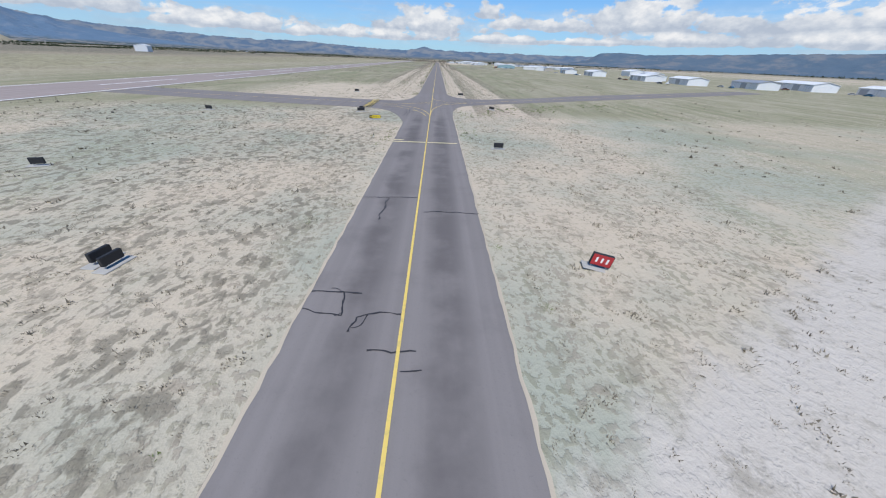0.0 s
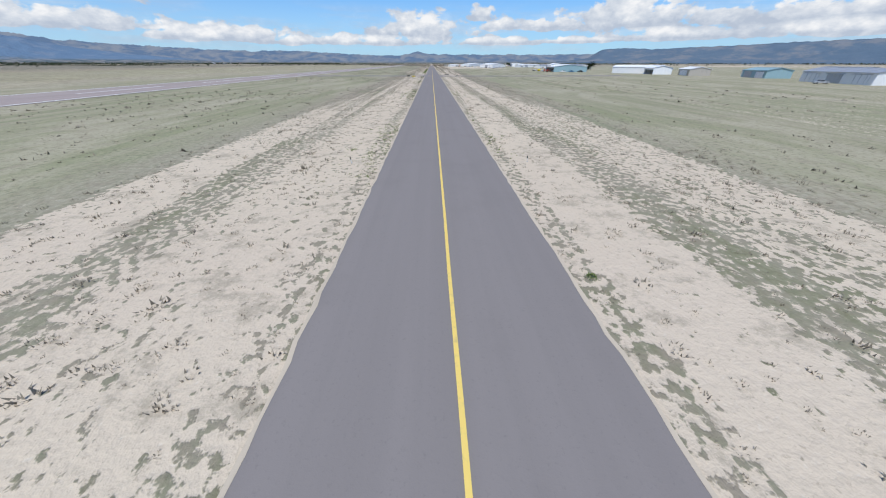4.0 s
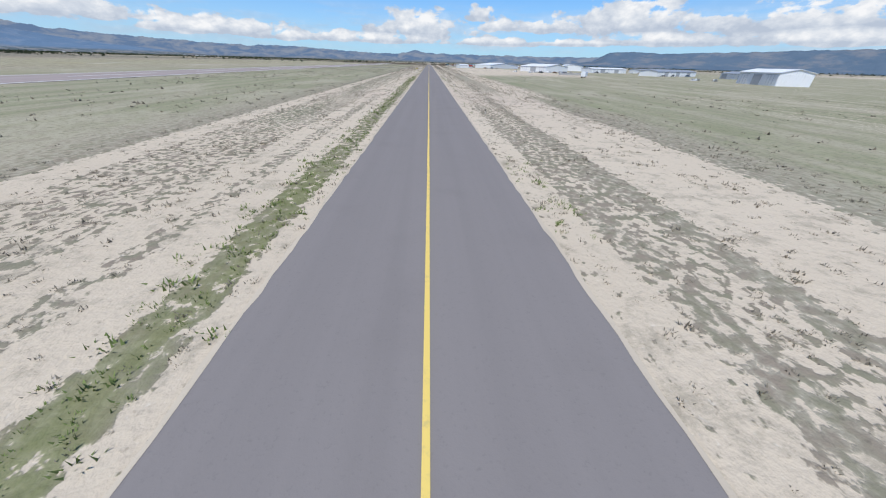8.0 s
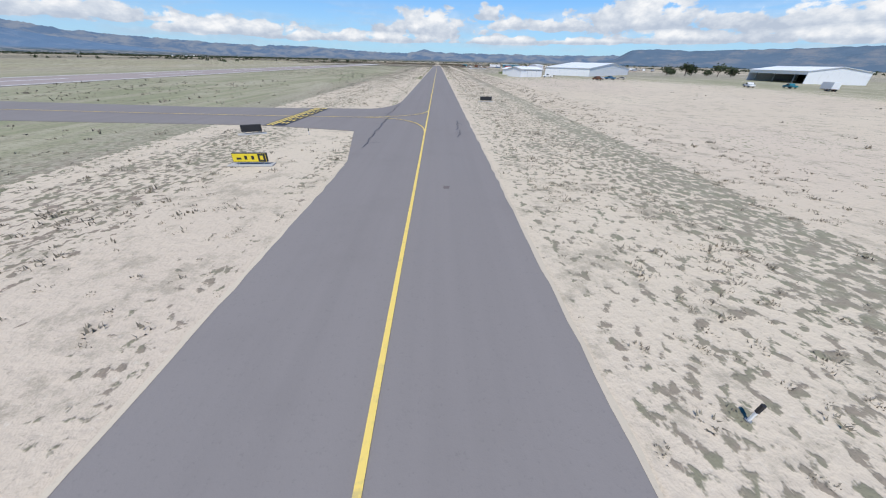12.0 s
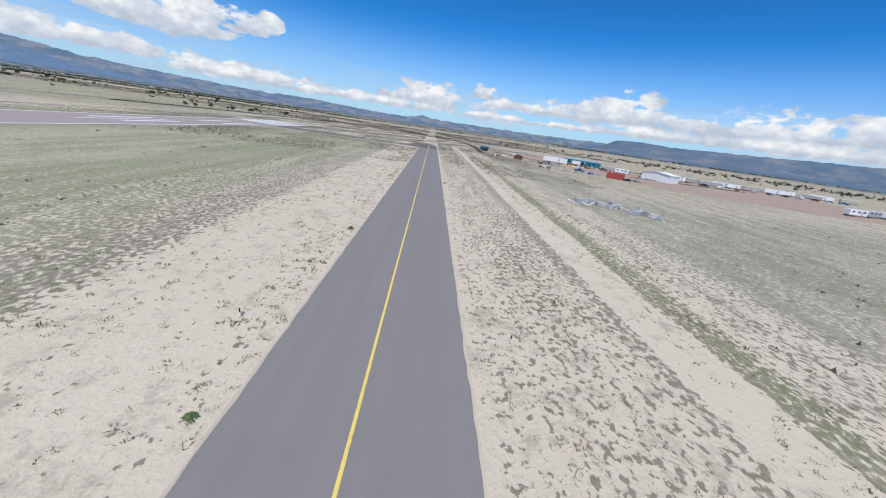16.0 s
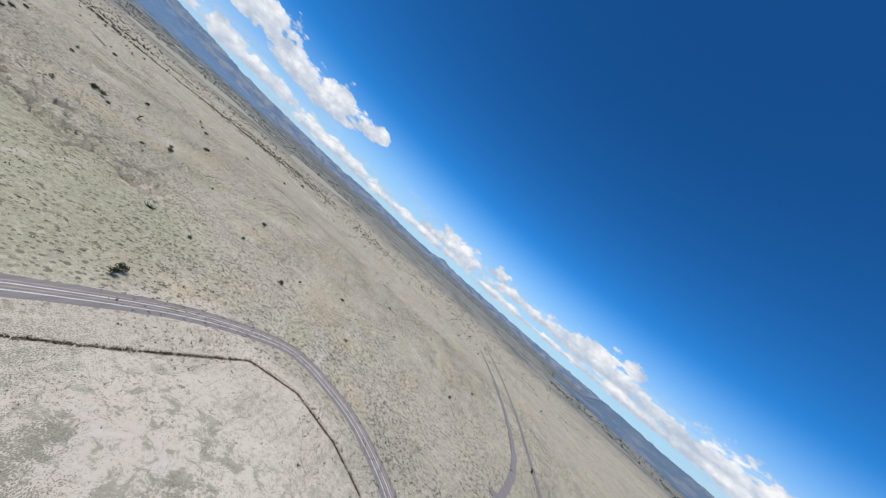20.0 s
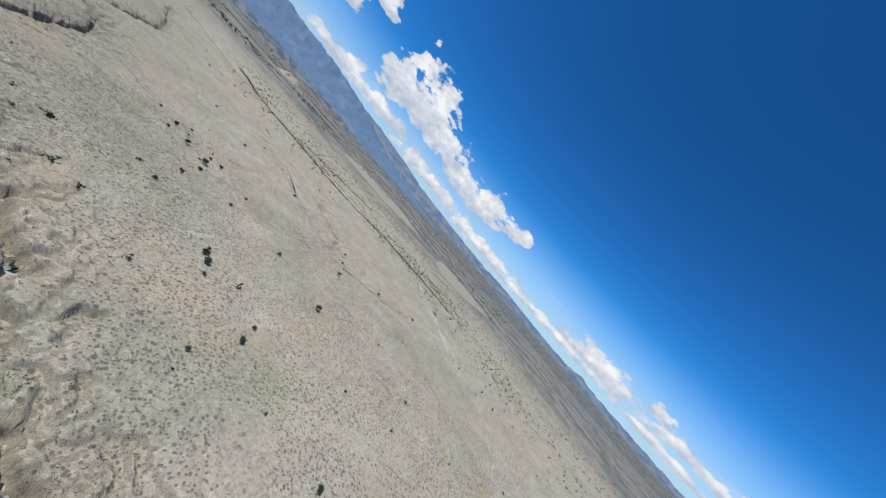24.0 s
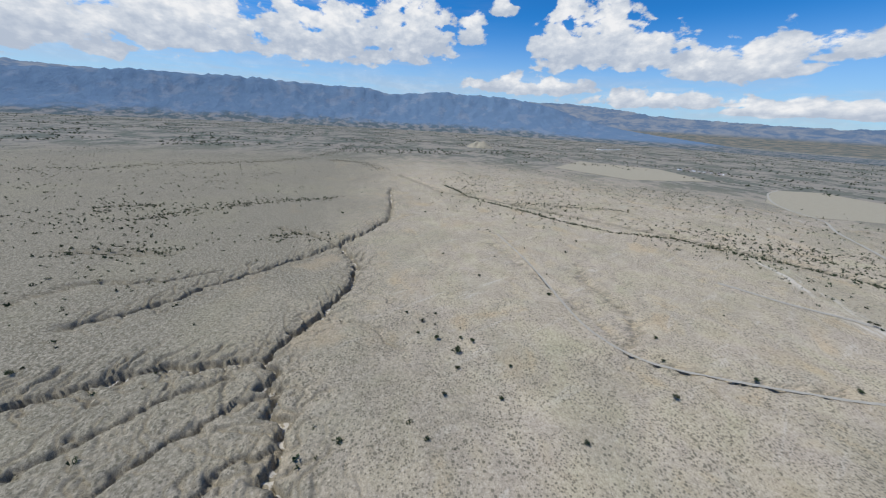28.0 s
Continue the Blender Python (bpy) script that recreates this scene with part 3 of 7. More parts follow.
    bsdf.inputs["Specular IOR Level"].default_value = 0.1
    bump(t, bsdf, t.math("ADD", t.math("MULTIPLY", clump, 0.6), t.math("ADD", t.math("MULTIPLY", sprig, 0.25), t.math("ADD", t.math("MULTIPLY", plants, 0.15), t.math("MULTIPLY", t.math("MULTIPLY", small, beyond), 0.25)))), 0.32, 0.5)
    return m


def asphalt(name, light, old, streaks=0.1, lanes=0.0):
    m, t, bsdf, p = surface(name)
    x, y, z = t.split(p)
    streak = t.noise(t.join(t.math("MULTIPLY", x, 0.9), t.math("MULTIPLY", y, 0.02), 0.0), 1.0, 4.0)
    blot = t.noise(p, 0.22, 5.0, 0.6)
    grain = t.noise(p, 9.0, 3.0, 0.7)
    c = t.mix(t.step(streak, 0.3, 0.7), tuple(k * (1 - streaks) for k in light), tuple(k * (1 + streaks) for k in light))
    c = t.mix(t.step(blot, 0.5, 0.72, 0.0, 0.3), c, old)
    if lanes:
        worn = t.math("SUBTRACT", t.math("ABSOLUTE", t.math("ADD", x, t.math("MULTIPLY", t.math("SUBTRACT", blot, 0.5), 1.2))), 2.4)
        c = t.mix(t.math("MULTIPLY", t.step(t.math("ABSOLUTE", worn), 1.7, 0.3), t.math("MULTIPLY", t.step(y, 126.0, 108.0), t.step(blot, 0.30, 0.62, 0.25 * lanes, lanes))), c, old)
    c = t.mix(t.step(grain, 0.55, 0.8, 0.0, 0.4), c, tuple(k * 0.7 for k in light))
    t.put(bsdf.inputs["Base Color"], c)
    bsdf.inputs["Roughness"].default_value = 0.9
    bsdf.inputs["Specular IOR Level"].default_value = 0.2
    bump(t, bsdf, grain, 0.02, 0.35)
    return m


def marking(name, colour, worn):
    m, t, bsdf, p = surface(name)
    wear = t.math("ADD", t.math("MULTIPLY", t.noise(p, 3.0, 5.0, 0.7), 0.7), t.math("MULTIPLY", t.noise(p, 0.15, 3.0), 0.3))
    c = t.mix(t.step(wear, 0.5, 0.68, 0.0, worn), colour, (0.20, 0.19, 0.19))
    t.put(bsdf.inputs["Base Color"], c)
    bsdf.inputs["Roughness"].default_value = 0.6
    return m


def foliage(name, dark, light):
    m, t, bsdf, p = surface(name)
    n = t.noise(p, 1.2, 4.0)
    own = t.nodes.new("ShaderNodeNewGeometry").outputs["Random Per Island"]
    t.put(bsdf.inputs["Base Color"], t.mix(t.math("ADD", t.math("MULTIPLY", own, 0.6), t.math("MULTIPLY", n, 0.4)), dark, light))
    bsdf.inputs["Roughness"].default_value = 0.9
    bsdf.inputs["Specular IOR Level"].default_value = 0.15
    return m


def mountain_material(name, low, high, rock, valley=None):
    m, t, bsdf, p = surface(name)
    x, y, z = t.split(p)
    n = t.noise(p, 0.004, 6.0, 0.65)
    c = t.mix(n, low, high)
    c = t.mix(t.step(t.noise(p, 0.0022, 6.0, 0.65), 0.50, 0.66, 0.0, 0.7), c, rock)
    if valley:
        out = t.vec("LENGTH", t.vec("SUBTRACT", t.join(x, y, 0.0), (-150.0, 1100.0, 0.0)))
        woods = t.step(t.noise(t.vec("MULTIPLY", p, (0.0052, 0.0052, 0)), 1.0, 7.0, 0.68), 0.44, 0.54)
        foot = t.math("MULTIPLY", t.step(t.math("ADD", out, t.math("MULTIPLY", n, 900.0)), 9350.0, 8900.0), t.step(x, -5200.0, -6800.0))
        foot = t.math("MAXIMUM", foot, t.step(z, 90.0, 30.0))
        c = t.mix(foot, c, t.mix(woods, valley[0], valley[1]))
    t.put(bsdf.inputs["Base Color"], c)
    bsdf.inputs["Roughness"].default_value = 1.0
    bsdf.inputs["Specular IOR Level"].default_value = 0.0
    bump(t, bsdf, n, 60.0, 0.8)
    return m


GROUND = ground_material()
ASPHALT = asphalt("taxiway_asphalt", (0.246, 0.220, 0.207), (0.212, 0.188, 0.176), 0.03)
OLD_ASPHALT = asphalt("old_asphalt", (0.255, 0.229, 0.218), (0.150, 0.134, 0.130), 0.07, 0.9)
END_ASPHALT = asphalt("dark_old_asphalt", (0.165, 0.137, 0.128), (0.098, 0.08, 0.075), 0.06)
RUNWAY = asphalt("runway_asphalt", (0.37, 0.305, 0.28), (0.30, 0.245, 0.225))
YELLOW = marking("yellow_paint", (0.85, 0.62, 0.16), 0.35)
PALE = marking("faded_yellow_paint", (0.72, 0.62, 0.36), 0.6)
WHITE = marking("white_paint", (0.86, 0.85, 0.82), 0.25)
BLACK = marking("black_paint", (0.035, 0.035, 0.04), 0.2)
TAR = plain("crack_sealant", (0.045, 0.042, 0.045), 0.55, size=4)
DIRT_ROAD = asphalt("dirt_road", (0.245, 0.21, 0.19), (0.19, 0.16, 0.145))
YARD = asphalt("packed_red_dirt", (0.40, 0.295, 0.225), (0.33, 0.245, 0.19))
APRON = asphalt("gravel_apron", (0.44, 0.40, 0.36), (0.36, 0.33, 0.30))
SAGE = foliage("dry_tufts", (0.13, 0.11, 0.08), (0.36, 0.315, 0.24))
GREEN = foliage("green_weeds", (0.075, 0.11, 0.03), (0.26, 0.31, 0.11))
TUMBLE = foliage("tumbleweeds", (0.06, 0.05, 0.035), (0.16, 0.135, 0.095))
SAGEBRUSH = foliage("grey_sagebrush", (0.065, 0.06, 0.042), (0.17, 0.155, 0.11))
JUNIPER = foliage("juniper_needles", (0.022, 0.034, 0.018), (0.075, 0.09, 0.045))
BARK = plain("bark", (0.16, 0.12, 0.09), 0.95, size=6)
SHEET_WHITE = plain("white_sheet_metal", (0.86, 0.86, 0.85), 0.5, 0.0, vary=0.04, dirt=(0.70, 0.69, 0.66), streak=True)
SHEET_GREY = plain("grey_sheet_metal", (0.46, 0.47, 0.49), 0.45, 0.3, streak=True)
SHEET_TEAL = plain("pale_teal_sheet_metal", (0.32, 0.47, 0.50), 0.5, 0.1, streak=True)
SHEET_TAN = plain("tan_sheet_metal", (0.50, 0.45, 0.38), 0.5, 0.1, streak=True)
CLAY = plain("dull_red_sheet_metal", (0.34, 0.20, 0.175), 0.6, streak=True)
# near-black, for sheets that stand in for shaded insides
DARK = plain("painted_dark_interior", (0.03, 0.03, 0.035), 0.9)
RED = plain("rusty_red_paint", (0.38, 0.055, 0.045), 0.6, dirt=(0.16, 0.07, 0.04))
BLUE = plain("blue_paint", (0.03, 0.13, 0.24), 0.5)
TEAL = plain("teal_paint", (0.02, 0.20, 0.26), 0.5)
YELLOW_BOX = plain("yellow_plastic", (0.82, 0.62, 0.03), 0.5)
SIGN_RED = plain("red_sign_face", (0.45, 0.03, 0.035), 0.45)
SIGN_BLACK = plain("black_sign_metal", (0.022, 0.022, 0.024), 0.6)
LETTER = plain("sign_lettering", (0.85, 0.84, 0.8), 0.5)
STEEL = plain("galvanised_steel", (0.42, 0.43, 0.44), 0.45, 0.7)
RUST = plain("rusty_steel", (0.17, 0.075, 0.04), 0.85, 0.2)
RUBBER = plain("black_rubber", (0.02, 0.02, 0.022), 0.9)
GLASS = plain("dark_window_glass", (0.03, 0.04, 0.05), 0.12)
CONCRETE = plain("concrete", (0.46, 0.44, 0.41), 0.9)
WOOD = plain("weathered_wood", (0.26, 0.19, 0.13), 0.9, streak=True)
FIELD = asphalt("stubble_field", (0.37, 0.325, 0.235), (0.32, 0.28, 0.20))
TRAIL = asphalt("faint_trail", (0.40, 0.365, 0.30), (0.33, 0.30, 0.245))
BLOWN_SOIL = asphalt("blown_soil", (0.56, 0.475, 0.365), (0.45, 0.38, 0.285))
SAND = asphalt("pale_sand", (0.58, 0.54, 0.47), (0.5, 0.46, 0.4))
# forest slopes with the blue of distance haze painted into the base colours
FOOTHILL = mountain_material("haze_blue_slopes", (0.115, 0.185, 0.275), (0.165, 0.24, 0.33), (0.22, 0.265, 0.325), ((0.24, 0.235, 0.225), (0.10, 0.13, 0.14)))
# the mesa's colours carry a painted blue haze too
MESA = mountain_material("hazy_mesa_slopes", (0.085, 0.135, 0.19), (0.145, 0.19, 0.24), (0.24, 0.24, 0.245))


# ---- meshes ----
def sheet(name, verts, faces, material, parent=None, label=""):
    """One mesh object from points in full-size metres."""
    me = bpy.data.meshes.new(name)
    me.from_pydata([(x * S, y * S, z * S) for x, y, z in verts], [], faces)
    me.materials.append(material)
    me.update()
    ob = new(name, me)
    if parent:
        ob.parent = parent
    return tagged(ob, label)


def part(name, bm, material, parent, label="", smooth=False):
    """A bmesh in full-size metres as one mesh object under a thing or a part."""
    bmesh.ops.recalc_face_normals(bm, faces=bm.faces)
    bm.transform(Matrix.Scale(S, 4))
    me = bpy.data.meshes.new(name)
    bm.to_mesh(me)
    bm.free()
    me.materials.append(material)
    if smooth:
        me.polygons.foreach_set("use_smooth", [True] * len(me.polygons))
    ob = new(name, me)
    if parent:
        ob.parent = parent
    return tagged(ob, label)


def box(bm, x, y, z, sx, sy, sz, bevel=0.0, turn=0.0):
    """A box on its base centre, with its edges taken off."""
    made = bmesh.ops.create_cube(bm, size=1.0)["verts"]
    bmesh.ops.transform(bm, matrix=Matrix.Translation((x, y, z + sz / 2)) @ Matrix.Rotation(radians(turn), 4, "Z")
                        @ Matrix.Diagonal((sx, sy, sz, 1)), verts=made)
    if bevel:
        edges = list({e for v in made for e in v.link_edges})
        bmesh.ops.bevel(bm, geom=edges, offset=bevel, segments=1, affect="EDGES", profile=0.5)
    return bm


def rod(bm, a, b, r, r2=None, sides=6):
    a, b = Vector(a), Vector(b)
    made = bmesh.ops.create_cone(bm, cap_ends=True, segments=sides, radius1=r, radius2=r if r2 is None else r2, depth=(b - a).length)["verts"]
    bmesh.ops.transform(bm, matrix=Matrix.Translation((a + b) / 2) @ (b - a).to_track_quat("Z", "Y").to_matrix().to_4x4(), verts=made)
    return bm


def one(f, *a, **k):
    return f(bmesh.new(), *a, **k)


def prism(bm, outline, y0, y1):
    """A profile in x and z drawn out along y."""
    a = [bm.verts.new((x, y0, z)) for x, z in outline]
    b = [bm.verts.new((x, y1, z)) for x, z in outline]
    bm.faces.new(a)
    bm.faces.new(b[::-1])
    for i in range(len(a)):
        j = (i + 1) % len(a)
        bm.faces.new((a[j], a[i], b[i], b[j]))
    return bm


def thing(name, x, y, label, category, turn=0.0, group="", z=0.0):
    ob = new(name)
    ob.matrix_basis = pose(x * S, y * S, z * S, 0, 0, turn)
    ob.empty_display_size = 0.3
    return tagged(ob, label, category, group)


def at(x, y, turn=0.0, z=0.0):
    return pose(x * S, y * S, z * S, 0, 0, turn)


def smooth_line(points, step=2.0):
    """Points along a soft curve through the given ones."""
    p = [Vector(q) for q in points]
    p = [2 * p[0] - p[1], *p, 2 * p[-1] - p[-2]]
    out = []
    for a, b, c, d in zip(p, p[1:], p[2:], p[3:]):
        n = max(1, round((c - b).length / step))
        for i in range(n):
            u = i / n
            out.append(0.5 * (2 * b + (c - a) * u + (2 * a - 5 * b + 4 * c - d) * u * u + (3 * b - a - 3 * c + d) * u ** 3))
    return [*out, p[-2]]


def ribbon(line, width, z=0.0, rough=0.0, seed=0):
    """Points and faces of a band of that width along a line on the ground."""
    rng = random.Random(seed)
    verts, faces = [], []
    for i, q in enumerate(line):
        a, b = line[max(i - 1, 0)], line[min(i + 1, len(line) - 1)]
        d = Vector((b[0] - a[0], b[1] - a[1])).normalized()
        n = Vector((-d.y, d.x))
        w1, w2 = (width / 2 * (1 + rng.uniform(-rough, rough)) for _ in "ab")
        verts += [(q[0] + n.x * w1, q[1] + n.y * w1, z), (q[0] - n.x * w2, q[1] - n.y * w2, z)]
        if i:
            faces.append((2 * i - 2, 2 * i - 1, 2 * i + 1, 2 * i))
    return verts, faces


def slab(name, outline, top, thick, material, label, category="pavement"):
    """Paving with edges of its own: an outline drawn up from the ground."""
    bm = bmesh.new()
    ring = [bm.verts.new((x, y, top)) for x, y in outline]
    face = bm.faces.new(ring)
    if face.calc_area() and face.normal.z < 0:
        face.normal_flip()
    low = bmesh.ops.extrude_face_region(bm, geom=[face])["geom"]
    bmesh.ops.translate(bm, vec=(0, 0, -thick), verts=[g for g in low if isinstance(g, bmesh.types.BMVert)])
    bmesh.ops.triangulate(bm, faces=[f for f in bm.faces if len(f.verts) > 4])
    ob = part(name, bm, material, None)
    return tagged(ob, label, category, kind="structure")

# ---- ground: one sheet to the mountains ----
GULLIES = (  # course, depth, half width
    (((-1640, 2140), (-1560, 2120), (-1400, 2110), (-1240, 2083), (-1130, 2010), (-1061, 1953), (-960, 1990), (-875, 1976), (-784, 1931), (-742, 1896), (-714, 1883)), 6.5, 7.0),
    (((-714, 1883), (-714, 1850), (-714, 1817), (-722, 1780), (-713, 1744), (-700, 1700), (-694, 1673), (-690, 1600)), 7.0, 8.0),
    (((-714, 1883), (-690, 1896), (-675, 1890), (-660, 1904), (-640, 1900), (-622, 1915), (-600, 1919), (-580, 1910), (-556, 1922), (-536, 1944), (-515, 1938),
      (-500, 1947), (-474, 1960), (-459, 1956), (-441, 1967), (-422, 1974), (-408, 1966), (-369, 1972), (-340, 1962), (-309, 1991), (-290, 1985)), 6.0, 5.5),
    (((-1061, 1953), (-1000, 1890), (-943, 1818), (-900, 1760), (-865, 1729), (-840, 1690), (-820, 1640)), 5.0, 6.0),
    (((-1041, 1655), (-1060, 1560), (-1080, 1467)), 3.5, 5.0),
    (((-960, 1760), (-931, 1701), (-941, 1582), (-886, 1532)), 3.5, 5.0),
    (((-660, 1904), (-650, 1870), (-625, 1835), (-610, 1817), (-586, 1796), (-560, 1750)), 4.5, 4.5),
    (((-690, 1850), (-668, 1800), (-640, 1760), (-620, 1736), (-600, 1700)), 3.5, 4.0),
    (((-600, 1919), (-590, 1890), (-565, 1860), (-548, 1820), (-520, 1790)), 4.5, 4.5),
    (((-556, 1922), (-540, 1900), (-521, 1890), (-500, 1860)), 4.0, 4.0),
    (((-500, 1947), (-490, 1930), (-472, 1919), (-450, 1890)), 4.5, 4.0),
    (((-441, 1967), (-425, 1955), (-410, 1950), (-390, 1930)), 5.0, 4.5),
    (((-369, 1972), (-350, 1985), (-330, 1987), (-308, 2026), (-290, 2030)), 2.2, 5.0),
    (((-784, 1931), (-770, 1970), (-742, 2005), (-700, 2030)), 1.5, 6.0),
    (((-875, 1976), (-840, 2010), (-800, 2040)), 1.2, 6.0),
    (((-1061, 1953), (-1120, 1900), (-1180, 1820)), 3.0, 5.0),
    (((-1940, 2217), (-1560, 2330), (-1463, 2438), (-1224, 2632), (-945, 2859), (-692, 3000), (-560, 3120), (-300, 3200)), 6.0, 10.0),
    (((-1120, 2130), (-990, 2124), (-945, 2126), (-880, 2150), (-810, 2132)), 1.0, 4.0),
    (((-880, 2420), (-828, 2391), (-765, 2388), (-699, 2382), (-660, 2350), (-630, 2310)), 3.0, 5.0),
    (((-320, 2006), (-300, 2016), (-282, 1990), (-262, 1986)), 2.0, 4.0),
    (((-1061, 2276), (-960, 2296), (-860, 2304), (-790, 2318), (-722, 2315), (-670, 2322), (-630, 2310), (-587, 2357), (-557, 2419), (-519, 2503)), 2.4, 5.0),
)


def side_rills(courses, seed):
    """Short steep rills that run into the larger gullies."""
    r = random.Random(seed)
    out = []
    for course, depth, half in courses:
        for a, b in zip(course, course[1:]):
            long = math.dist(a, b)
            d = ((b[0] - a[0]) / long, (b[1] - a[1]) / long)
            s = r.uniform(4, 14)
            while s < long:
                side = r.choice((-1, 1))
                turn = side * math.radians(r.uniform(35, 80))
                way = (-d[0] * math.cos(turn) + d[1] * math.sin(turn), -d[0] * math.sin(turn) - d[1] * math.cos(turn))
                p, line, n = (a[0] + d[0] * s, a[1] + d[1] * s), [], r.choice((2, 3, 3, 4))
                for k in range(n + 1):
                    line.append(p)
                    step = r.uniform(9, 17)
                    p = (p[0] + way[0] * step + r.uniform(-4, 4), p[1] + way[1] * step + r.uniform(-4, 4))
                out.append((tuple(line), depth * r.uniform(0.3, 0.6), r.uniform(1.8, 3.2)))
                s += r.uniform(9, 26)
    return tuple(out)


GULLIES = tuple((c, 2.1 * dp, 1.2 * h) for c, dp, h in GULLIES)
GULLIES += side_rills(GULLIES[1:4] + GULLIES[6:12], 5)


def spaced(*stops):
    """Values from stop to stop, with the spacing given between them."""
    out = [stops[0]]
    for step, end in zip(stops[1::2], stops[2::2]):
        n = max(1, round((end - out[-1]) / step))
        out += list(np.linspace(out[-1], end, n + 1)[1:])
    return np.array(out)


gx = spaced(-11400, 500, -4000, 150, -2000, 14, -1260, 4, -1000, 1.6, -232, 8, -140, 20, 60, 30, 300, 120, 2000, 500, 11100)
gy = spaced(-10200, 500, -2000, 150, -200, 40, 1240, 10, 1640, 1.6, 2060, 4, 2140, 9, 3020, 20, 3250, 80, 5000, 400, 12300)
X, Y = np.meshgrid(gx, gy)


def wave(x, y, size, seed):
    """Soft noise from a few rotated sines."""
    rng, out = np.random.RandomState(seed), 0
    for k in range(7):
        a, ph = rng.uniform(0, 6.28, 2)
        f = 6.28 / (size * rng.uniform(0.6, 1.7))
        out = out + np.sin((x * math.cos(a) + y * math.sin(a)) * f + ph + 0.8 * np.sin((y * math.cos(a) - x * math.sin(a)) * f * 0.7))
    return out / 7


def course_distance(x, y, course):
    """How far each place lies from a course, and how far down the course its nearest point is."""
    best, down, gone = np.full(x.shape, 1e9), np.zeros(x.shape), 0.0
    for (ax, ay), (bx, by) in zip(course, course[1:]):
        dx, dy = bx - ax, by - ay
        u = np.clip(((x - ax) * dx + (y - ay) * dy) / (dx * dx + dy * dy), 0, 1)
        r = np.hypot(x - ax - u * dx, y - ay - u * dy)
        long = math.hypot(dx, dy)
        down = np.where(r < best, gone + u * long, down)
        best = np.minimum(best, r)
        gone += long
    return best, down


def land(x, y):
    """The height of the ground: level round the field, rolling and cut by gullies on the range."""
    open_range = np.clip(np.maximum((-215 - x) / 180, (y - 1960) / 160), 0, 1)
    z = open_range * (1.6 * wave(x, y, 420, 3) + 0.5 * wave(x, y, 90, 5))
    ax = x + 9 * wave(x, y, 38, 11) + 5.5 * wave(x, y, 15, 12)
    ay = y + 9 * wave(x, y, 36, 13) + 5.5 * wave(x, y, 14, 14)
    cut = np.zeros(x.shape)
    for course, depth, half in GULLIES:
        main = half > 3.2
        reach = 100 if main else 26
        near = (x > min(p[0] for p in course) - reach) & (x < max(p[0] for p in course) + reach)
        near &= (y > min(p[1] for p in course) - reach) & (y < max(p[1] for p in course) + reach)
        if not near.any():
            continue
        px, py = x[near], y[near]
        r, down = course_distance(ax[near], ay[near], course)
        wide = half * (1.0 + 0.5 * wave(px, py, 60, 21))
        wall = np.clip((0.68 * wide - r) / 1.7, 0, 1)
        vee = np.clip(1 - r / (2.3 * wide), 0, 1)
        rim = np.clip((1.5 * wide - r) / 1.8, 0, 1)
        deep_ = depth * (0.66 * wall + 0.24 * vee + 0.10 * rim)
        if main:
            bowl = np.clip(1 - r / 95, 0, 1)
            skew = down + 0.75 * r + 5 * wave(px, py, 34, 31)
            rill = np.clip(1 - 2.6 * np.abs(np.sin(skew / 7.5)), 0, 1)
            rill2 = np.clip(1 - 2.2 * np.abs(np.sin(skew / 3.1 + 1.3 * wave(px, py, 19, 33))), 0, 1) * np.clip(1 - r / 30, 0, 1)
            deep_ = deep_ + depth * (0.42 * bowl * bowl * rill + 0.20 * rill2)
        cut[near] = np.maximum(cut[near], deep_)
    return z - cut * np.clip((-235 - x) / 60 + (y > 2100), 0, 1)


Z = land(X, Y)
rows_, cols_ = X.shape
index = np.arange(rows_ * cols_).reshape(rows_, cols_)
quads = np.stack([index[:-1, :-1], index[:-1, 1:], index[1:, 1:], index[1:, :-1]], -1).reshape(-1, 4)
me = bpy.data.meshes.new("ground")
me.vertices.add(X.size)
me.vertices.foreach_set("co", (np.stack([X, Y, Z], -1).reshape(-1) * S).astype(np.float32))
me.loops.add(quads.size)
me.loops.foreach_set("vertex_index", quads.reshape(-1).astype(np.int32))
me.polygons.add(len(quads))
me.polygons.foreach_set("loop_start", np.arange(0, quads.size, 4, dtype=np.int32))
me.update(calc_edges=True)
me.validate()
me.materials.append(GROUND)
ground = tagged(new("ground", me), "dry tan and olive high-desert plain with eroded gullies", "ground", kind="structure")


def ground_height(x, y):
    return float(land(np.array([float(x)]), np.array([float(y)]))[0])


# ---- mountains round the plain ----
SKYLINE = ((-180, 1.6), (-150, 2.2), (-125, 3.2), (-111, 4.2), (-100, 4.6), (-90, 4.5), (-82, 4.5), (-78.5, 3.8), (-71, 4.5), (-62, 4.4), (-57, 4.2), (-53, 3.6), (-49, 2.7), (-45, 1.8), (-40, 1.1), (-34, 0.5),
           (-30, 0.1), (25, 0.1), (60, 0.3), (125, 0.3), (150, 1.2), (180, 1.6))


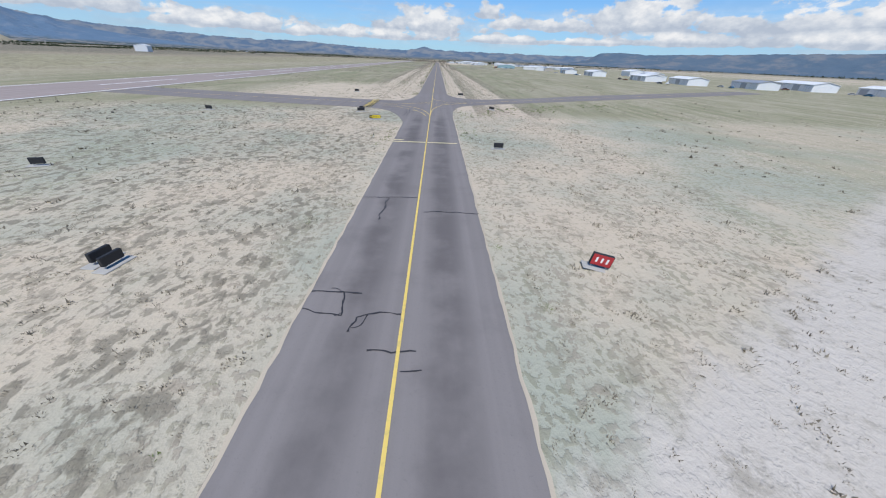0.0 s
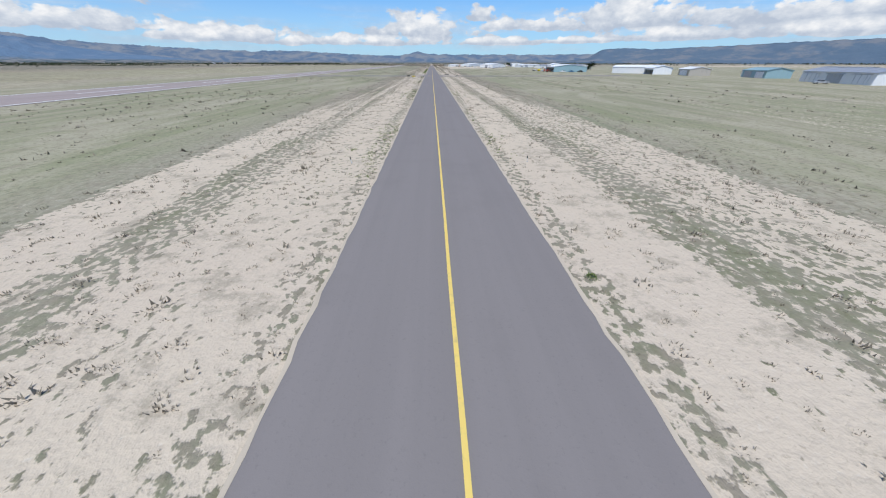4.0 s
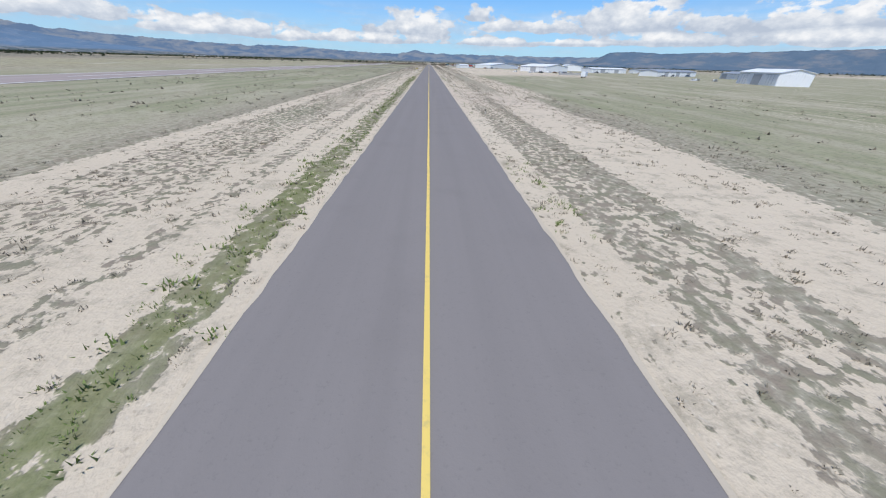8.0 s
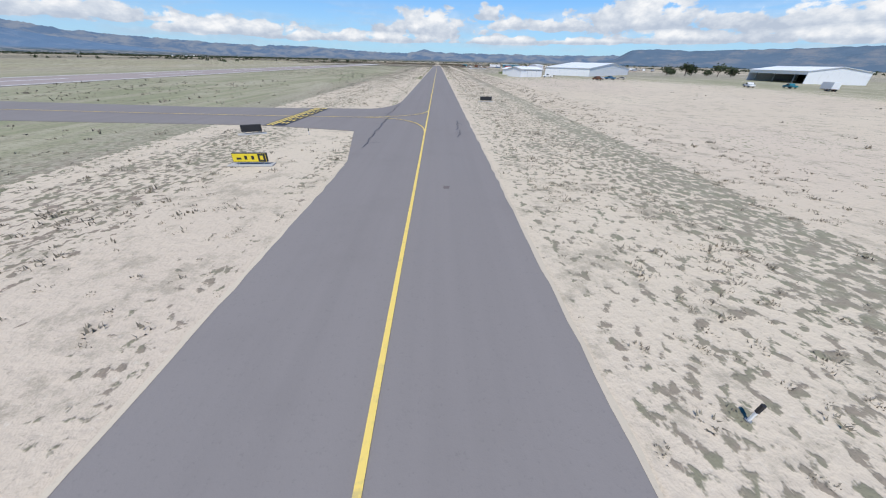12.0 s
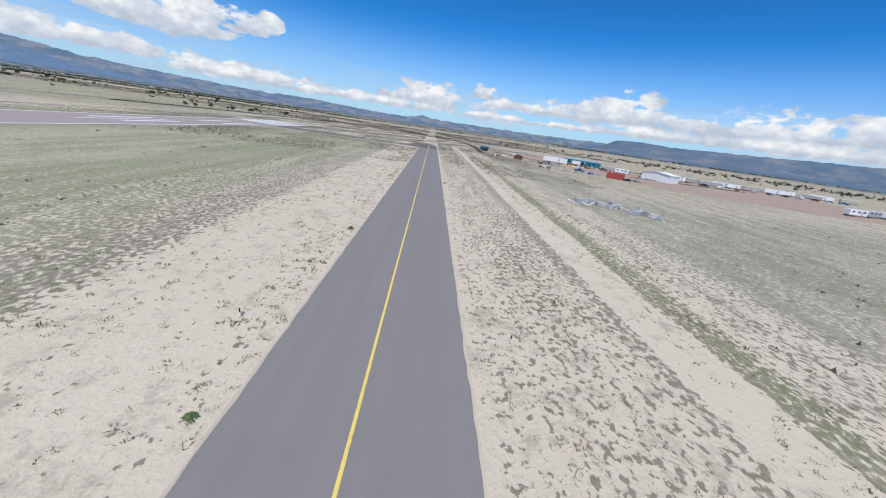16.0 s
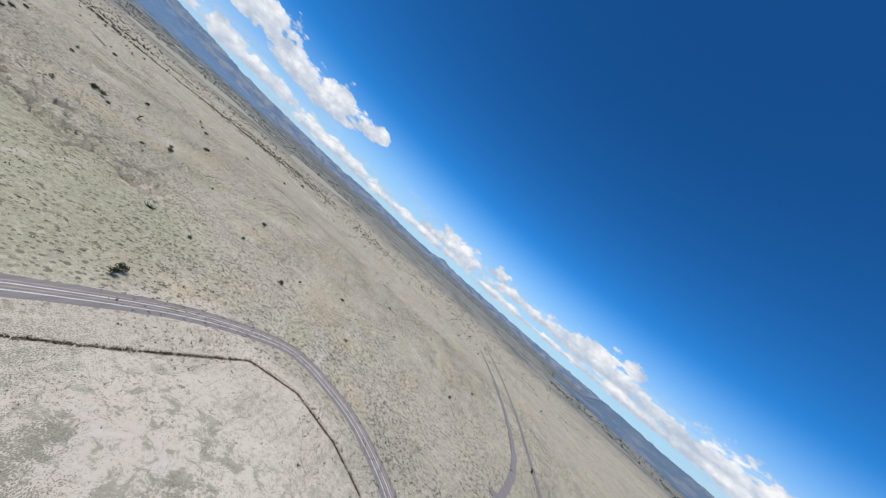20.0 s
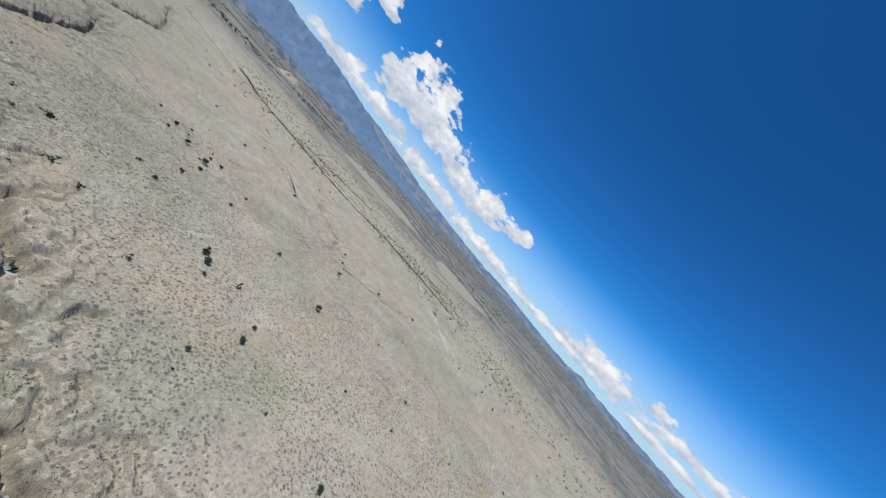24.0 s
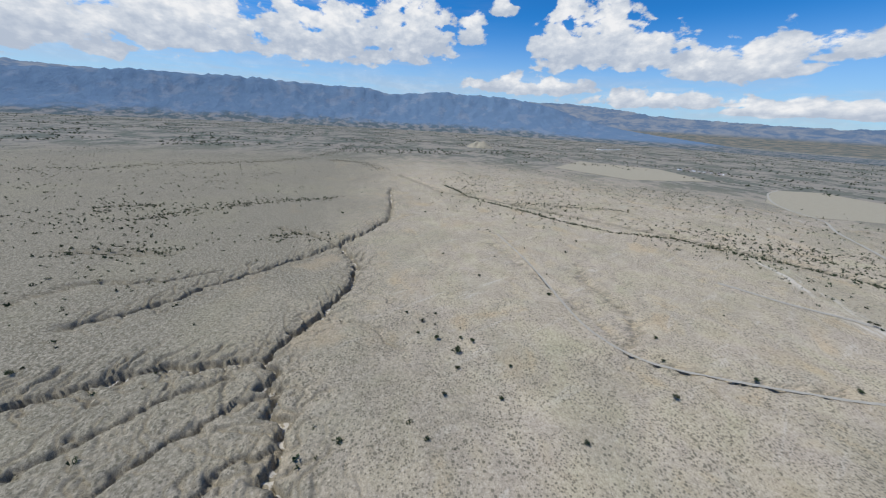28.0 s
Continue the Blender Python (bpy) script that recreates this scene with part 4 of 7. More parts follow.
def range_mesh(name, a0, a1, r0, r1, crest, height, material, label, centre=(-150.0, 1100.0), lift=0.0, cols=520, rough=0.16):
    az = np.linspace(a0, a1, cols)
    rr = np.linspace(0, 1, 26)
    A, R = np.meshgrid(az, rr)
    wx, wy = np.sin(np.radians(A)), np.cos(np.radians(A))
    dist = r0 + (r1 - r0) * R
    px, py = centre[0] + wx * dist, centre[1] + wy * dist
    rise = np.clip(R / crest, 0, 1) ** 1.35 * np.where(R > crest, 1 - 0.5 * (R - crest) / (1 - crest), 1)
    ridge = 1 - np.abs(wave(px, py, 900, 41)) * 1.1
    spur = 0.5 + 0.5 * wave(A * 60, R * 300, 60, 43)
    h = height(A)
    z = h * rise * (1 - rough * (1 - R) * 2 * spur) + rough * h * rise * (ridge - 0.6) * 0.6 * (1 - np.clip((R - crest * 0.8) / (0.2 * crest), 0, 1) * 0.7)
    z += h * 0.035 * wave(A * 30, R * 10, 22, 47) * rise
    verts = np.stack([px, py, z + lift - 4 * (R == 0)], -1).reshape(-1, 3)
    n = len(az)
    ix = np.arange(verts.shape[0]).reshape(len(rr), n)
    faces = np.stack([ix[:-1, :-1], ix[:-1, 1:], ix[1:, 1:], ix[1:, :-1]], -1).reshape(-1, 4)
    ob = sheet(name, verts.tolist(), faces.tolist(), material)
    ob.data.polygons.foreach_set("use_smooth", [True] * len(ob.data.polygons))
    return tagged(ob, label, "mountains", kind="structure")


def skyline(a):
    el = np.interp(a, [k[0] for k in SKYLINE], [k[1] for k in SKYLINE])
    return 10100 * np.tan(np.radians(el)) + np.interp(a, (-140, -110, -62, -57, -50), (60, 240, 200, 120, 0))


range_mesh("mountain_range", -180, 180, 8200, 10900, 0.74, skyline, FOOTHILL, "forested mountain range along the horizon, painted haze blue", cols=900)


def mesa_height(a):
    return np.interp(a, (22, 25.5, 27.3, 30, 34, 45, 60, 80, 110, 130), (40, 90, 225, 240, 215, 262, 300, 290, 200, 60))


range_mesh("mesa", 21, 128, 5600, 7300, 0.62, mesa_height, MESA, "dark wooded flat-topped mesa beyond the airfield, tinted with haze", (-100, 900), cols=320, rough=0.12)

# ---- taxiway, connectors and runway ----
TOP = 0.06
HALF = 5.33


def curve2(a, b, c, n=10):
    """A soft corner from a to c, with b as the corner."""
    return [((1 - u) ** 2 * a[0] + 2 * u * (1 - u) * b[0] + u * u * c[0], (1 - u) ** 2 * a[1] + 2 * u * (1 - u) * b[1] + u * u * c[1])
            for u in (i / n for i in range(n + 1))]


south = [(-HALF, -120), (HALF, -120), (HALF, 122), *curve2((HALF, 122), (5.6, 134), (8.9, 139.0), 6)[1:], (11.2, 141.3), (15.0, 144.1), (21, 148.1), (32, 154.6), (60, 171.5), (210, 262),
         (203, 276), (60, 188), (39, 172), *curve2((19.6, 160.5), (8, 155), (HALF, 172), 8),
         (-HALF, 172), *curve2((-HALF, 172), (-6.0, 149), (-10.5, 147.2), 8)[1:], (-16, 146.6), (-44, 150), (-97, 158), (-97, 141), (-40, 132), (-16, 129.6),
         *curve2((-13.2, 128.2), (-8.6, 126.5), (-HALF, 110), 8)]
slab("taxiway_south", south, TOP, 0.3, OLD_ASPHALT, "cracked old asphalt taxiway with a connector crossing it", "taxiway")
mid = [(-HALF, 172.02), (HALF, 172.02), (HALF, 655), (7.9, 663.5), (19.4, 664.8), (47, 664), (140, 668), (140, 684), (63, 679.5), (22.3, 679.6),
       *curve2((14, 679.8), (6.6, 681.0), (HALF, 694), 8), (HALF, 699), (-HALF, 699), *curve2((-HALF, 694), (-6.8, 682.0), (-14.5, 681), 8), (-40, 682.5), (-97, 684), (-97, 667),
       (-20, 665.8), (-7.4, 663.9), (-HALF, 655)]
slab("taxiway_middle", mid, TOP, 0.3, ASPHALT, "smooth grey asphalt taxiway with cross connectors", "taxiway")
north = [(-HALF, 699.02), (HALF, 699.02), (HALF, 1644), (-HALF, 1644), (-HALF, 1186), *curve2((-HALF, 1186), (-6, 1177), (-9, 1175.8), 6)[1:],
         (-17, 1175), (-33.4, 1174), (-97, 1178), (-97, 1161), (-40, 1160), (-18.3, 1160.2), (-7.5, 1157.8), (-HALF, 1146)]
slab("taxiway_north", north, TOP, 0.3, ASPHALT, "smooth grey asphalt taxiway with one connector", "taxiway")
loop = [(-HALF, 1644.02), (HALF, 1644.02), (5.3, 1672), *curve2((4.6, 1676), (3.5, 1701), (-17.4, 1706.5), 12), (-34.7, 1707), (-57, 1709.8), (-91.4, 1716.5), (-91.4, 1706.5),
        (-62, 1702.4), (-38.6, 1698.2), *curve2((-20.1, 1695.0), (-9.5, 1692), (-10.4, 1682), 8), *curve2((-11.2, 1676), (-11.5, 1665), (-19.8, 1662.7), 8)[1:], (-36.3, 1662.5), (-97, 1668), (-97, 1652),
        (-55.5, 1649.4), (-37.1, 1650.6), (-23.6, 1650.2), *curve2((-16, 1649.2), (-8.5, 1648.4), (-HALF, 1644.6), 8)]
slab("taxiway_loop", loop, TOP, 0.3, END_ASPHALT, "dark cracked asphalt loop leading back to the runway end", "taxiway")
slab("runway", [(-122, -240), (-91.5, -240), (-91.5, 1713), (-122, 1728)], TOP + 0.01, 0.3, RUNWAY, "weathered brown-grey asphalt runway with white markings", "runway")


def paint(name, line, width, material, label, parent=None, z=TOP + 0.014, rough=0.0, seed=0):
    v, f = ribbon(line, width, z, rough, seed)
    ob = sheet(name, v, f, material)
    return tagged(ob, label, "marking", kind="structure")


PAINT = TOP + 0.03
def wavering(x, y0, y1, step, amp, seed):
    rng = random.Random(seed)
    n = round((y1 - y0) / step)
    return [(x + rng.uniform(-amp, amp), y0 + (y1 - y0) * i / n) for i in range(n + 1)]


paint("centreline", wavering(0, -120, 1672, 6, 0.012, 1), 0.16, YELLOW, "thin yellow painted taxiway centreline", z=PAINT)
for name, a, b, c in (("south_left", (0, 118), (-1.2, 136), (-14, 137.4)), ("north_left", (0, 148.5), (-1.2, 141.2), (-10, 139.9)),
                      ("worn_left", (-1.0, 119), (-3.0, 131), (-14, 135.2)),
                      ("north_right", (0, 157.5), (1.2, 145.0), (11.3, 147.4)), ("mid_south_left", (0, 661), (-0.3, 672), (-7.2, 672.6)), ("mid_south_right", (0, 661), (0.3, 672), (7.2, 672.2)),
                      ("mid_north_left", (0, 682.5), (-0.3, 674.5), (-7.4, 673)), ("mid_north_right", (0, 682.5), (0.3, 674.5), (7.4, 672.6)),
                      ("third_south", (0, 1157), (-0.2, 1166.8), (-8, 1167)), ("third_north", (0, 1175), (-0.4, 1168.5), (-8, 1167.2)),
                      ("end_south", (0, 1640), (-1, 1656), (-20, 1656.4)), ("end_loop", (0, 1655), (-2, 1664), (-12, 1655))):
    paint("lead_in_" + name, curve2(a, b, c, 24), 0.15, YELLOW if "end" not in name else PALE, "curved yellow lead-in line", z=PAINT + 0.006)
for name, line, mat in (("south_west", [(-97, 147), (-50, 142.5), (-14, 139.4), (-9, 140.0), (-4, 140.5), (0, 141.4), (5, 143.4), (11, 147.5)], YELLOW), ("south_right", [(0, 119), (0.5, 130), (2.8, 139.3), (5, 142), (11.1, 147.5)], YELLOW), ("south_east", [(11.1, 147.5), (39.7, 166), (60, 178.8), (200, 267)], YELLOW),
                        ("middle", [(-97, 675.5), (-7, 672.7), (0, 672.3), (7, 672.2), (27, 671.9), (140, 676)], YELLOW), ("third", [(-97, 1169.5), (-33, 1167), (-8, 1167)], YELLOW),
                        ("end", [(-97, 1660), (-37, 1656.5), (-20, 1656.4)], PALE)):
    paint("cross_line_" + name, smooth_line(line), 0.15, mat, "yellow painted connector centreline", z=PAINT + 0.003)
paint("loop_line", smooth_line([(0, 1660), (-1.2, 1676), (-4, 1686), (-9, 1695), (-18, 1700), (-36, 1702.6), (-90, 1711)]), 0.15, PALE, "faded yellow line round the loop", z=PAINT + 0.003)


def hold_line(name, x0, y0, x1, y1, faded=False):
    """A runway holding position marking: two solid and two broken lines on black."""
    a, b = Vector((x0, y0)), Vector((x1, y1))
    d = (b - a).normalized()
    n = Vector((-d.y, d.x))
    paint("hold_ground_" + name, [(a + d * u * (b - a).length).to_tuple() for u in (0, 0.5, 1)], 2.3, BLACK, "black ground of a holding position marking", z=PAINT - 0.008)
    for k, off in enumerate((-0.78, -0.30)):
        paint("hold_bar_" + name + "ab"[k], [(p + n * off).to_tuple() for p in (a, (a + b) / 2, b)], 0.27, YELLOW, "solid yellow holding position bar", z=PAINT + 0.008)
    long = (b - a).length
    verts, faces = [], []
    for off in (0.26, 0.74):
        s = 0.0
        while s < long - 0.5:
            e = min(s + 0.92, long)
            base = len(verts)
            for q, w_ in ((s, -0.14), (e, -0.14), (e, 0.14), (s, 0.14)):
                p = a + d * q + n * (off + w_)
                verts.append((p.x, p.y, PAINT + 0.008))
            faces.append((base, base + 1, base + 2, base + 3))
            s += 1.84
    tagged(sheet("hold_dashes_" + name, verts, faces, YELLOW), "broken yellow holding position bars", "marking", kind="structure")


hold_line("first", -16.6, 146.5, -16.6, 130.0)
hold_line("second", -16.9, 681.2, -17.3, 665.6)
hold_line("third", -16.2, 1175.0, -16.8, 1160.0)
hold_line("fourth", -18.6, 1662.6, -20.6, 1650.0)
hold_line("fifth", -36.0, 1662.4, -36.6, 1650.6)
hold_line("sixth", -17.4, 1705.4, -17.0, 1696.6)
paint("faded_bar_left", [(-5.2, 93.2), (-3.7, 93.15)], 0.5, PALE, "worn cream painted bar across the taxiway", z=PAINT)
paint("faded_bar_right", [(-5.3, 92.0), (0, 91.95), (4.8, 91.9)], 0.55, PALE, "worn cream painted bar across the taxiway", z=PAINT)

RW = TOP + 0.03
for x in (-92.6, -121.0):
    paint("runway_edge_line", [(x, -240), (x, 700), (x, 1718)], 0.9, WHITE, "white runway edge line", z=RW)
for k in range(24):
    y0 = 1560 - k * 61
    paint("runway_centre_dash", [(-106.8, y0), (-106.8, y0 + 36)], 0.9, WHITE, "white runway centreline dash", z=RW)
for k in range(6):
    x = -95.0 - k * 4.7
    paint("threshold_stripe", [(x, 1664 + k * 1.6), (x, 1708 + k * 2.0)], 2.7, WHITE, "white runway threshold stripe", z=RW)
for x, y in ((-97.5, 1618), (-108, 1616), (-102, 1570), (-112, 1570)):
    paint("touchdown_bar", [(x, y), (x, y + 26)], 1.8, WHITE, "white runway touchdown bar", z=RW)

for side_, y0, y1 in ((-1, 174, 654), (1, 174, 654), (-1, 700, 1145), (1, 700, 1643), (-1, 1187, 1643), (-1, -20, 108), (1, -20, 120)):
    v, f = ribbon(wavering(side_ * (HALF - 0.03), y0, y1, 0.9, 0.025, y0 + 3 * side_), 0.16, TOP + 0.008, 0.6, y1)
    tagged(sheet("blown_soil", v, f, BLOWN_SOIL), "blown soil along the asphalt edge", "soil", kind="structure")

# ---- sealed cracks in the pavement ----
def crack(line, width, seed, z=TOP + 0.022):
    """A tar-sealed crack: a jagged band that wanders and forks."""
    rng = random.Random(seed)
    fine, drift = [], 0.0
    for (ax, ay), (bx, by) in zip(line, line[1:]):
        long = math.hypot(bx - ax, by - ay)
        n = max(3, round(long / 0.28))
        for i in range(n):
            drift = 0.7 * drift + rng.uniform(-0.11, 0.11)
            hold = min(1.0, i / 3)
            fine.append((ax + (bx - ax) * i / n - (by - ay) / long * drift * hold, ay + (by - ay) * i / n + (bx - ax) / long * drift * hold))
    verts, faces = ribbon([*fine, line[-1]], width, z, 0.6, seed)
    for i in range(6, len(fine) - 2, rng.randint(11, 19)):
        x, y = fine[i]
        a, fork = rng.uniform(0, 6.28), []
        for _ in range(rng.randint(3, 7)):
            fork.append((x, y))
            a += rng.uniform(-0.5, 0.5)
            x, y = x + 0.22 * math.cos(a), y + 0.22 * math.sin(a)
        v, q = ribbon(fork, width * 0.6, z + 0.002, 0.5, seed + i)
        faces += [tuple(k + len(verts) for k in face) for face in q]
        verts += v
    return tagged(sheet("sealed_crack", verts, faces, TAR), "black tar-sealed crack in the asphalt", "crack", kind="structure")


CRACKS = (
    ((-5.2, 54.6), (-3.4, 54.6), (-2.4, 54.5)), ((-3.4, 54.6), (-3.1, 52.7), (-4.5, 52.9), (-5.2, 53.2)), ((-2.5, 51.6), (-2.3, 52.6), (-1.2, 53.0), (-0.1, 52.9)),
    ((-5.3, 68.6), (-2.7, 68.8), (-0.1, 68.8)), ((-2.7, 68.6), (-3.0, 63.9)), ((0.6, 65.6), (2.8, 65.7), (5.3, 65.6)), ((-1.4, 50.5), (0.8, 50.5)), ((0.2, 49.4), (1.1, 49.5)),
    ((-5.2, 94.6), (-2.7, 94.7), (-0.4, 94.5)), ((1.1, 97.5), (2.1, 97.3), (2.0, 96.7)), ((-5.3, 114.5), (-2.5, 115.0), (-0.2, 113.4)), ((-6.0, 119.1), (-5.4, 127.9)), ((-2.8, 118.0), (-3.1, 112.9)),
    ((-14.4, 131.1), (-9.1, 130.8), (-3.5, 131.2), (0.0, 132.0), (3.7, 133.2), (7.1, 132.9)), ((-5.3, 128.4), (-5.2, 125.0), (-5.0, 122.9), (-5.3, 121.1), (-5.4, 118.0)),
    ((-9.9, 125.9), (-9.5, 127.3), (-9.6, 129.7)), ((-9.5, 127.3), (-8.2, 126.7), (-6.8, 125.5), (-4.7, 125.3), (-4.0, 124.2)), ((-6.1, 125.6), (-5.9, 127.6), (-6.6, 129.0)),
    ((-8.5, 124.2), (-7.1, 124.8)), ((-5.0, 123.1), (-4.0, 124.1), (-2.6, 124.4)), ((-1.4, 124.8), (-1.3, 123.9), (-0.6, 123.3)), ((0.3, 124.0), (2.2, 124.3)), ((-11.5, 137.2), (-11.8, 143.4)),
    ((-3.8, 145.7), (-3.3, 144.0), (-3.3, 142.2), (-3.2, 140.6)), ((0.2, 142.2), (1.3, 142.5), (1.3, 141.9)), ((1.8, 143.4), (2.1, 142.0), (2.2, 141.3), (2.5, 140.5), (2.9, 140.1)), ((2.3, 140.7), (3.7, 140.9)),
    ((3.1, 148.1), (3.5, 146.4), (4.2, 145.9)), ((6.1, 150.2), (7.1, 149.4), (7.7, 148.0), (8.1, 147.1)), ((10.0, 152.5), (11.0, 150.4), (11.6, 149.0), (13.1, 148.4), (13.2, 146.4), (13.5, 144.9), (14.6, 144.3), (15.9, 144.4)),
    ((3.9, 144.1), (4.9, 143.1), (5.6, 141.9), (6.2, 140.7)), ((5.1, 141.5), (5.5, 140.5), (6.1, 140.0), (7.2, 139.0)), ((9.2, 146.4), (10.3, 148.2), (14.4, 151.6)), ((15.2, 157.0), (20.4, 153.3), (21.8, 151.4), (22.7, 149.1)),
    ((20.7, 158.9), (24.7, 156.4), (25.8, 153.9), (27.0, 152.4)), ((4.9, 146.1), (5.9, 144.2)), ((2.0, 147.3), (2.4, 144.8)), ((-5.0, 145.6), (-0.1, 146.7), (5.6, 149.6), (15.0, 155.6), (35.9, 170.0)), ((-11.7, 142.4), (-11.8, 143.8), (-11.9, 145.4)),
    ((-18.8, 666.0), (-9.9, 665.7), (-1.8, 665.2), (6.7, 665.1), (12.9, 665.2), (19.2, 665.3)), ((-12.1, 665.7), (-12.4, 668.9), (-12.6, 672.4)), ((6.5, 680.2), (6.5, 678.1), (6.5, 675.9), (6.6, 667.9), (7.0, 665.4)),
    ((-14.9, 680.4), (-7.9, 680.3), (-1.4, 680.2), (6.5, 680.2), (18.3, 679.4)), ((5.05, 659.7), (4.9, 658.0), (4.9, 655.0)), ((-3.6, 680.0), (-3.4, 679.2)), ((-14.0, 677.0), (-13.2, 678.4)),
    ((3.8, 1165.4), (3.7, 1161.8), (3.4, 1159.4)), ((3.8, 1159.3), (3.8, 1157.0), (3.3, 1155.3)), ((-5.6, 1168.5), (-5.2, 1182.8)), ((-5.1, 1150.3), (-5.2, 1168)), ((-5.2, 1387.0), (-2.6, 1387.0), (-0.3, 1386.7)),
    ((3.4, 1112), (3.7, 1107), (3.6, 1101)), ((3.9, 1099), (4.3, 1094), (4.2, 1091)), ((3.6, 940), (3.9, 935), (3.8, 930)), ((-4.9, 936), (-4.7, 933), (-4.9, 930.5)), ((0.1, 327.1), (0.6, 327.2), (0.9, 326.8)),
    ((-13, 1651), (-14, 1662)), ((-25, 1651), (-26.5, 1662)), ((-31, 1651), (-30, 1662)), ((-44, 1651), (-46, 1662)), ((-53, 1650), (-55, 1663)), ((-63, 1650.5), (-66, 1664)), ((-9.6, 1678), (3.6, 1681)), ((-9.6, 1690), (0.0, 1694)),
    ((-22, 1656), (-40, 1658.5), (-70, 1660.5)), ((-9.5, 1668), (4.8, 1667)), ((-3, 1650), (4.9, 1651)), ((-28, 1697), (-27, 1706)), ((-48, 1700.5), (-47, 1708)), ((-60, 1703), (-59, 1709.5)), ((-74, 1705), (-73, 1712)), ((-18, 1651), (-16, 1656), (-17, 1661.5)), ((-40, 1651.5), (-38.5, 1661.5)), ((-12, 1652), (-6, 1657), (0, 1663), (4.8, 1668)), ((-8, 1675), (-2, 1681), (3, 1684)), ((-7, 1688), (-3, 1697)), ((-6, 1645), (-8, 1660), (-5, 1672)),
)
for k, line in enumerate(CRACKS):
    crack(line, 0.055 if k in (13, 37, 41) else 0.085, k)
for k, (x, y, sx, sy) in enumerate(((3.4, 617, 2.6, 0.5), (1.45, 327.3, 0.3, 0.55), (0.45, 327.4, 0.9, 0.14), (7.0, 672.4, 0.5, 2.4), (6.6, 674.6, 0.5, 1.4), (-2.3, 602.2, 2.6, 0.16), (-3.9, 602.7, 1.4, 0.1), (1.9, 1140.6, 0.35, 0.5))):
    v, f = ribbon([(x - sx / 2 + sx * i / 5, y + 0.03 * min(1, sx) * math.sin(i * 2.1 + k)) for i in range(6)], sy, TOP + 0.02, 0.3, 70 + k)
    tagged(sheet("tar_patch", v, f, TAR if k in (3, 4) else END_ASPHALT), "dark tar patch on the asphalt", "patch", kind="structure")


# ---- signs and markers beside the taxiway ----
def sign(x, y, turn, width, tall, face, label, panels=1, letters=True, group="taxiway signs", pad=True, text=""):
    """A low box sign on two legs over a concrete pad; its face looks south before it is turned."""
    ob = thing("taxiway_sign", x, y, label, "sign", turn, group)
    if pad:
        part("pad", one(box, 0, 0, 0, width + 0.7, 0.9, 0.07, 0.03), CONCRETE, ob, "pale concrete pad")
    part("case", one(box, 0, 0, 0.24, width, 0.24, tall, 0.03), SIGN_BLACK, ob)
    f = part("face", one(box, 0, -0.125, 0.28, width - 0.08, 0.012, tall - 0.08, 0.004), face, ob)
    for s in (-1, 1):
        part("leg", one(rod, (s * width * 0.36, 0, 0.05), (s * width * 0.36, 0, 0.27), 0.045), STEEL, ob)
        part("foot", one(box, s * width * 0.36, 0, 0.06, 0.16, 0.16, 0.03, 0.008), STEEL, ob)
    if text:
        for k, (word, x0, size) in enumerate(((text, 0.0, tall * 0.92),)):
            glyphs = bpy.data.curves.new("lettering", "FONT")
            glyphs.body, glyphs.size, glyphs.extrude = word, size * S, 0.006 * S
            glyphs.align_x, glyphs.align_y = "CENTER", "CENTER"
            holder = bpy.data.objects.new("lettering", glyphs)
            me = bpy.data.meshes.new_from_object(holder)
            bpy.data.objects.remove(holder)
            me.materials.clear()
            me.materials.append(SIGN_BLACK)
            word_ob = new("lettering", me)
            word_ob.parent = ob
            word_ob.matrix_basis = pose(x0 * S, -0.139 * S, (0.24 + tall / 2) * S, 90, 0, 0)
            tagged(word_ob, "black characters A3")
        for s_ in (-1, 1):
            bm = bmesh.new()
            x0, mid_z = s_ * width * 0.26, 0.24 + tall / 2
            outline = [(x0, mid_z - 0.035), (x0 + s_ * 0.24, mid_z - 0.035), (x0 + s_ * 0.24, mid_z - 0.12), (x0 + s_ * 0.42, mid_z), (x0 + s_ * 0.24, mid_z + 0.12), (x0 + s_ * 0.24, mid_z + 0.035), (x0, mid_z + 0.035)]
            part("arrow", prism(bm, outline, -0.145, -0.133), SIGN_BLACK, ob, "black arrow")
    elif letters and face is YELLOW_BOX:
        part("dark_panel", one(box, width * 0.36 * letters, -0.134, 0.29, width * 0.22, 0.012, tall - 0.1, 0.003), SIGN_BLACK, ob, "black panel with a yellow character")
        part("character", one(box, width * 0.36 * letters, -0.143, 0.24 + tall * 0.28, width * 0.09, 0.01, tall * 0.45, 0.003), YELLOW_BOX, ob)
        for k in range(3):
            part("character", one(box, -width * (0.30 - 0.2 * k) * letters, -0.134, 0.24 + tall * 0.3, width * (0.13 if k == 0 else 0.08), 0.01, tall * (0.22 if k == 0 else 0.42), 0.003), SIGN_BLACK, ob)
    elif letters:
        for k in range(3):
            part("character", one(box, -width * 0.25 + width * 0.25 * k, -0.134, 0.24 + tall * 0.3, width * 0.1, 0.01, tall * 0.42, 0.003), LETTER, ob)
    return ob


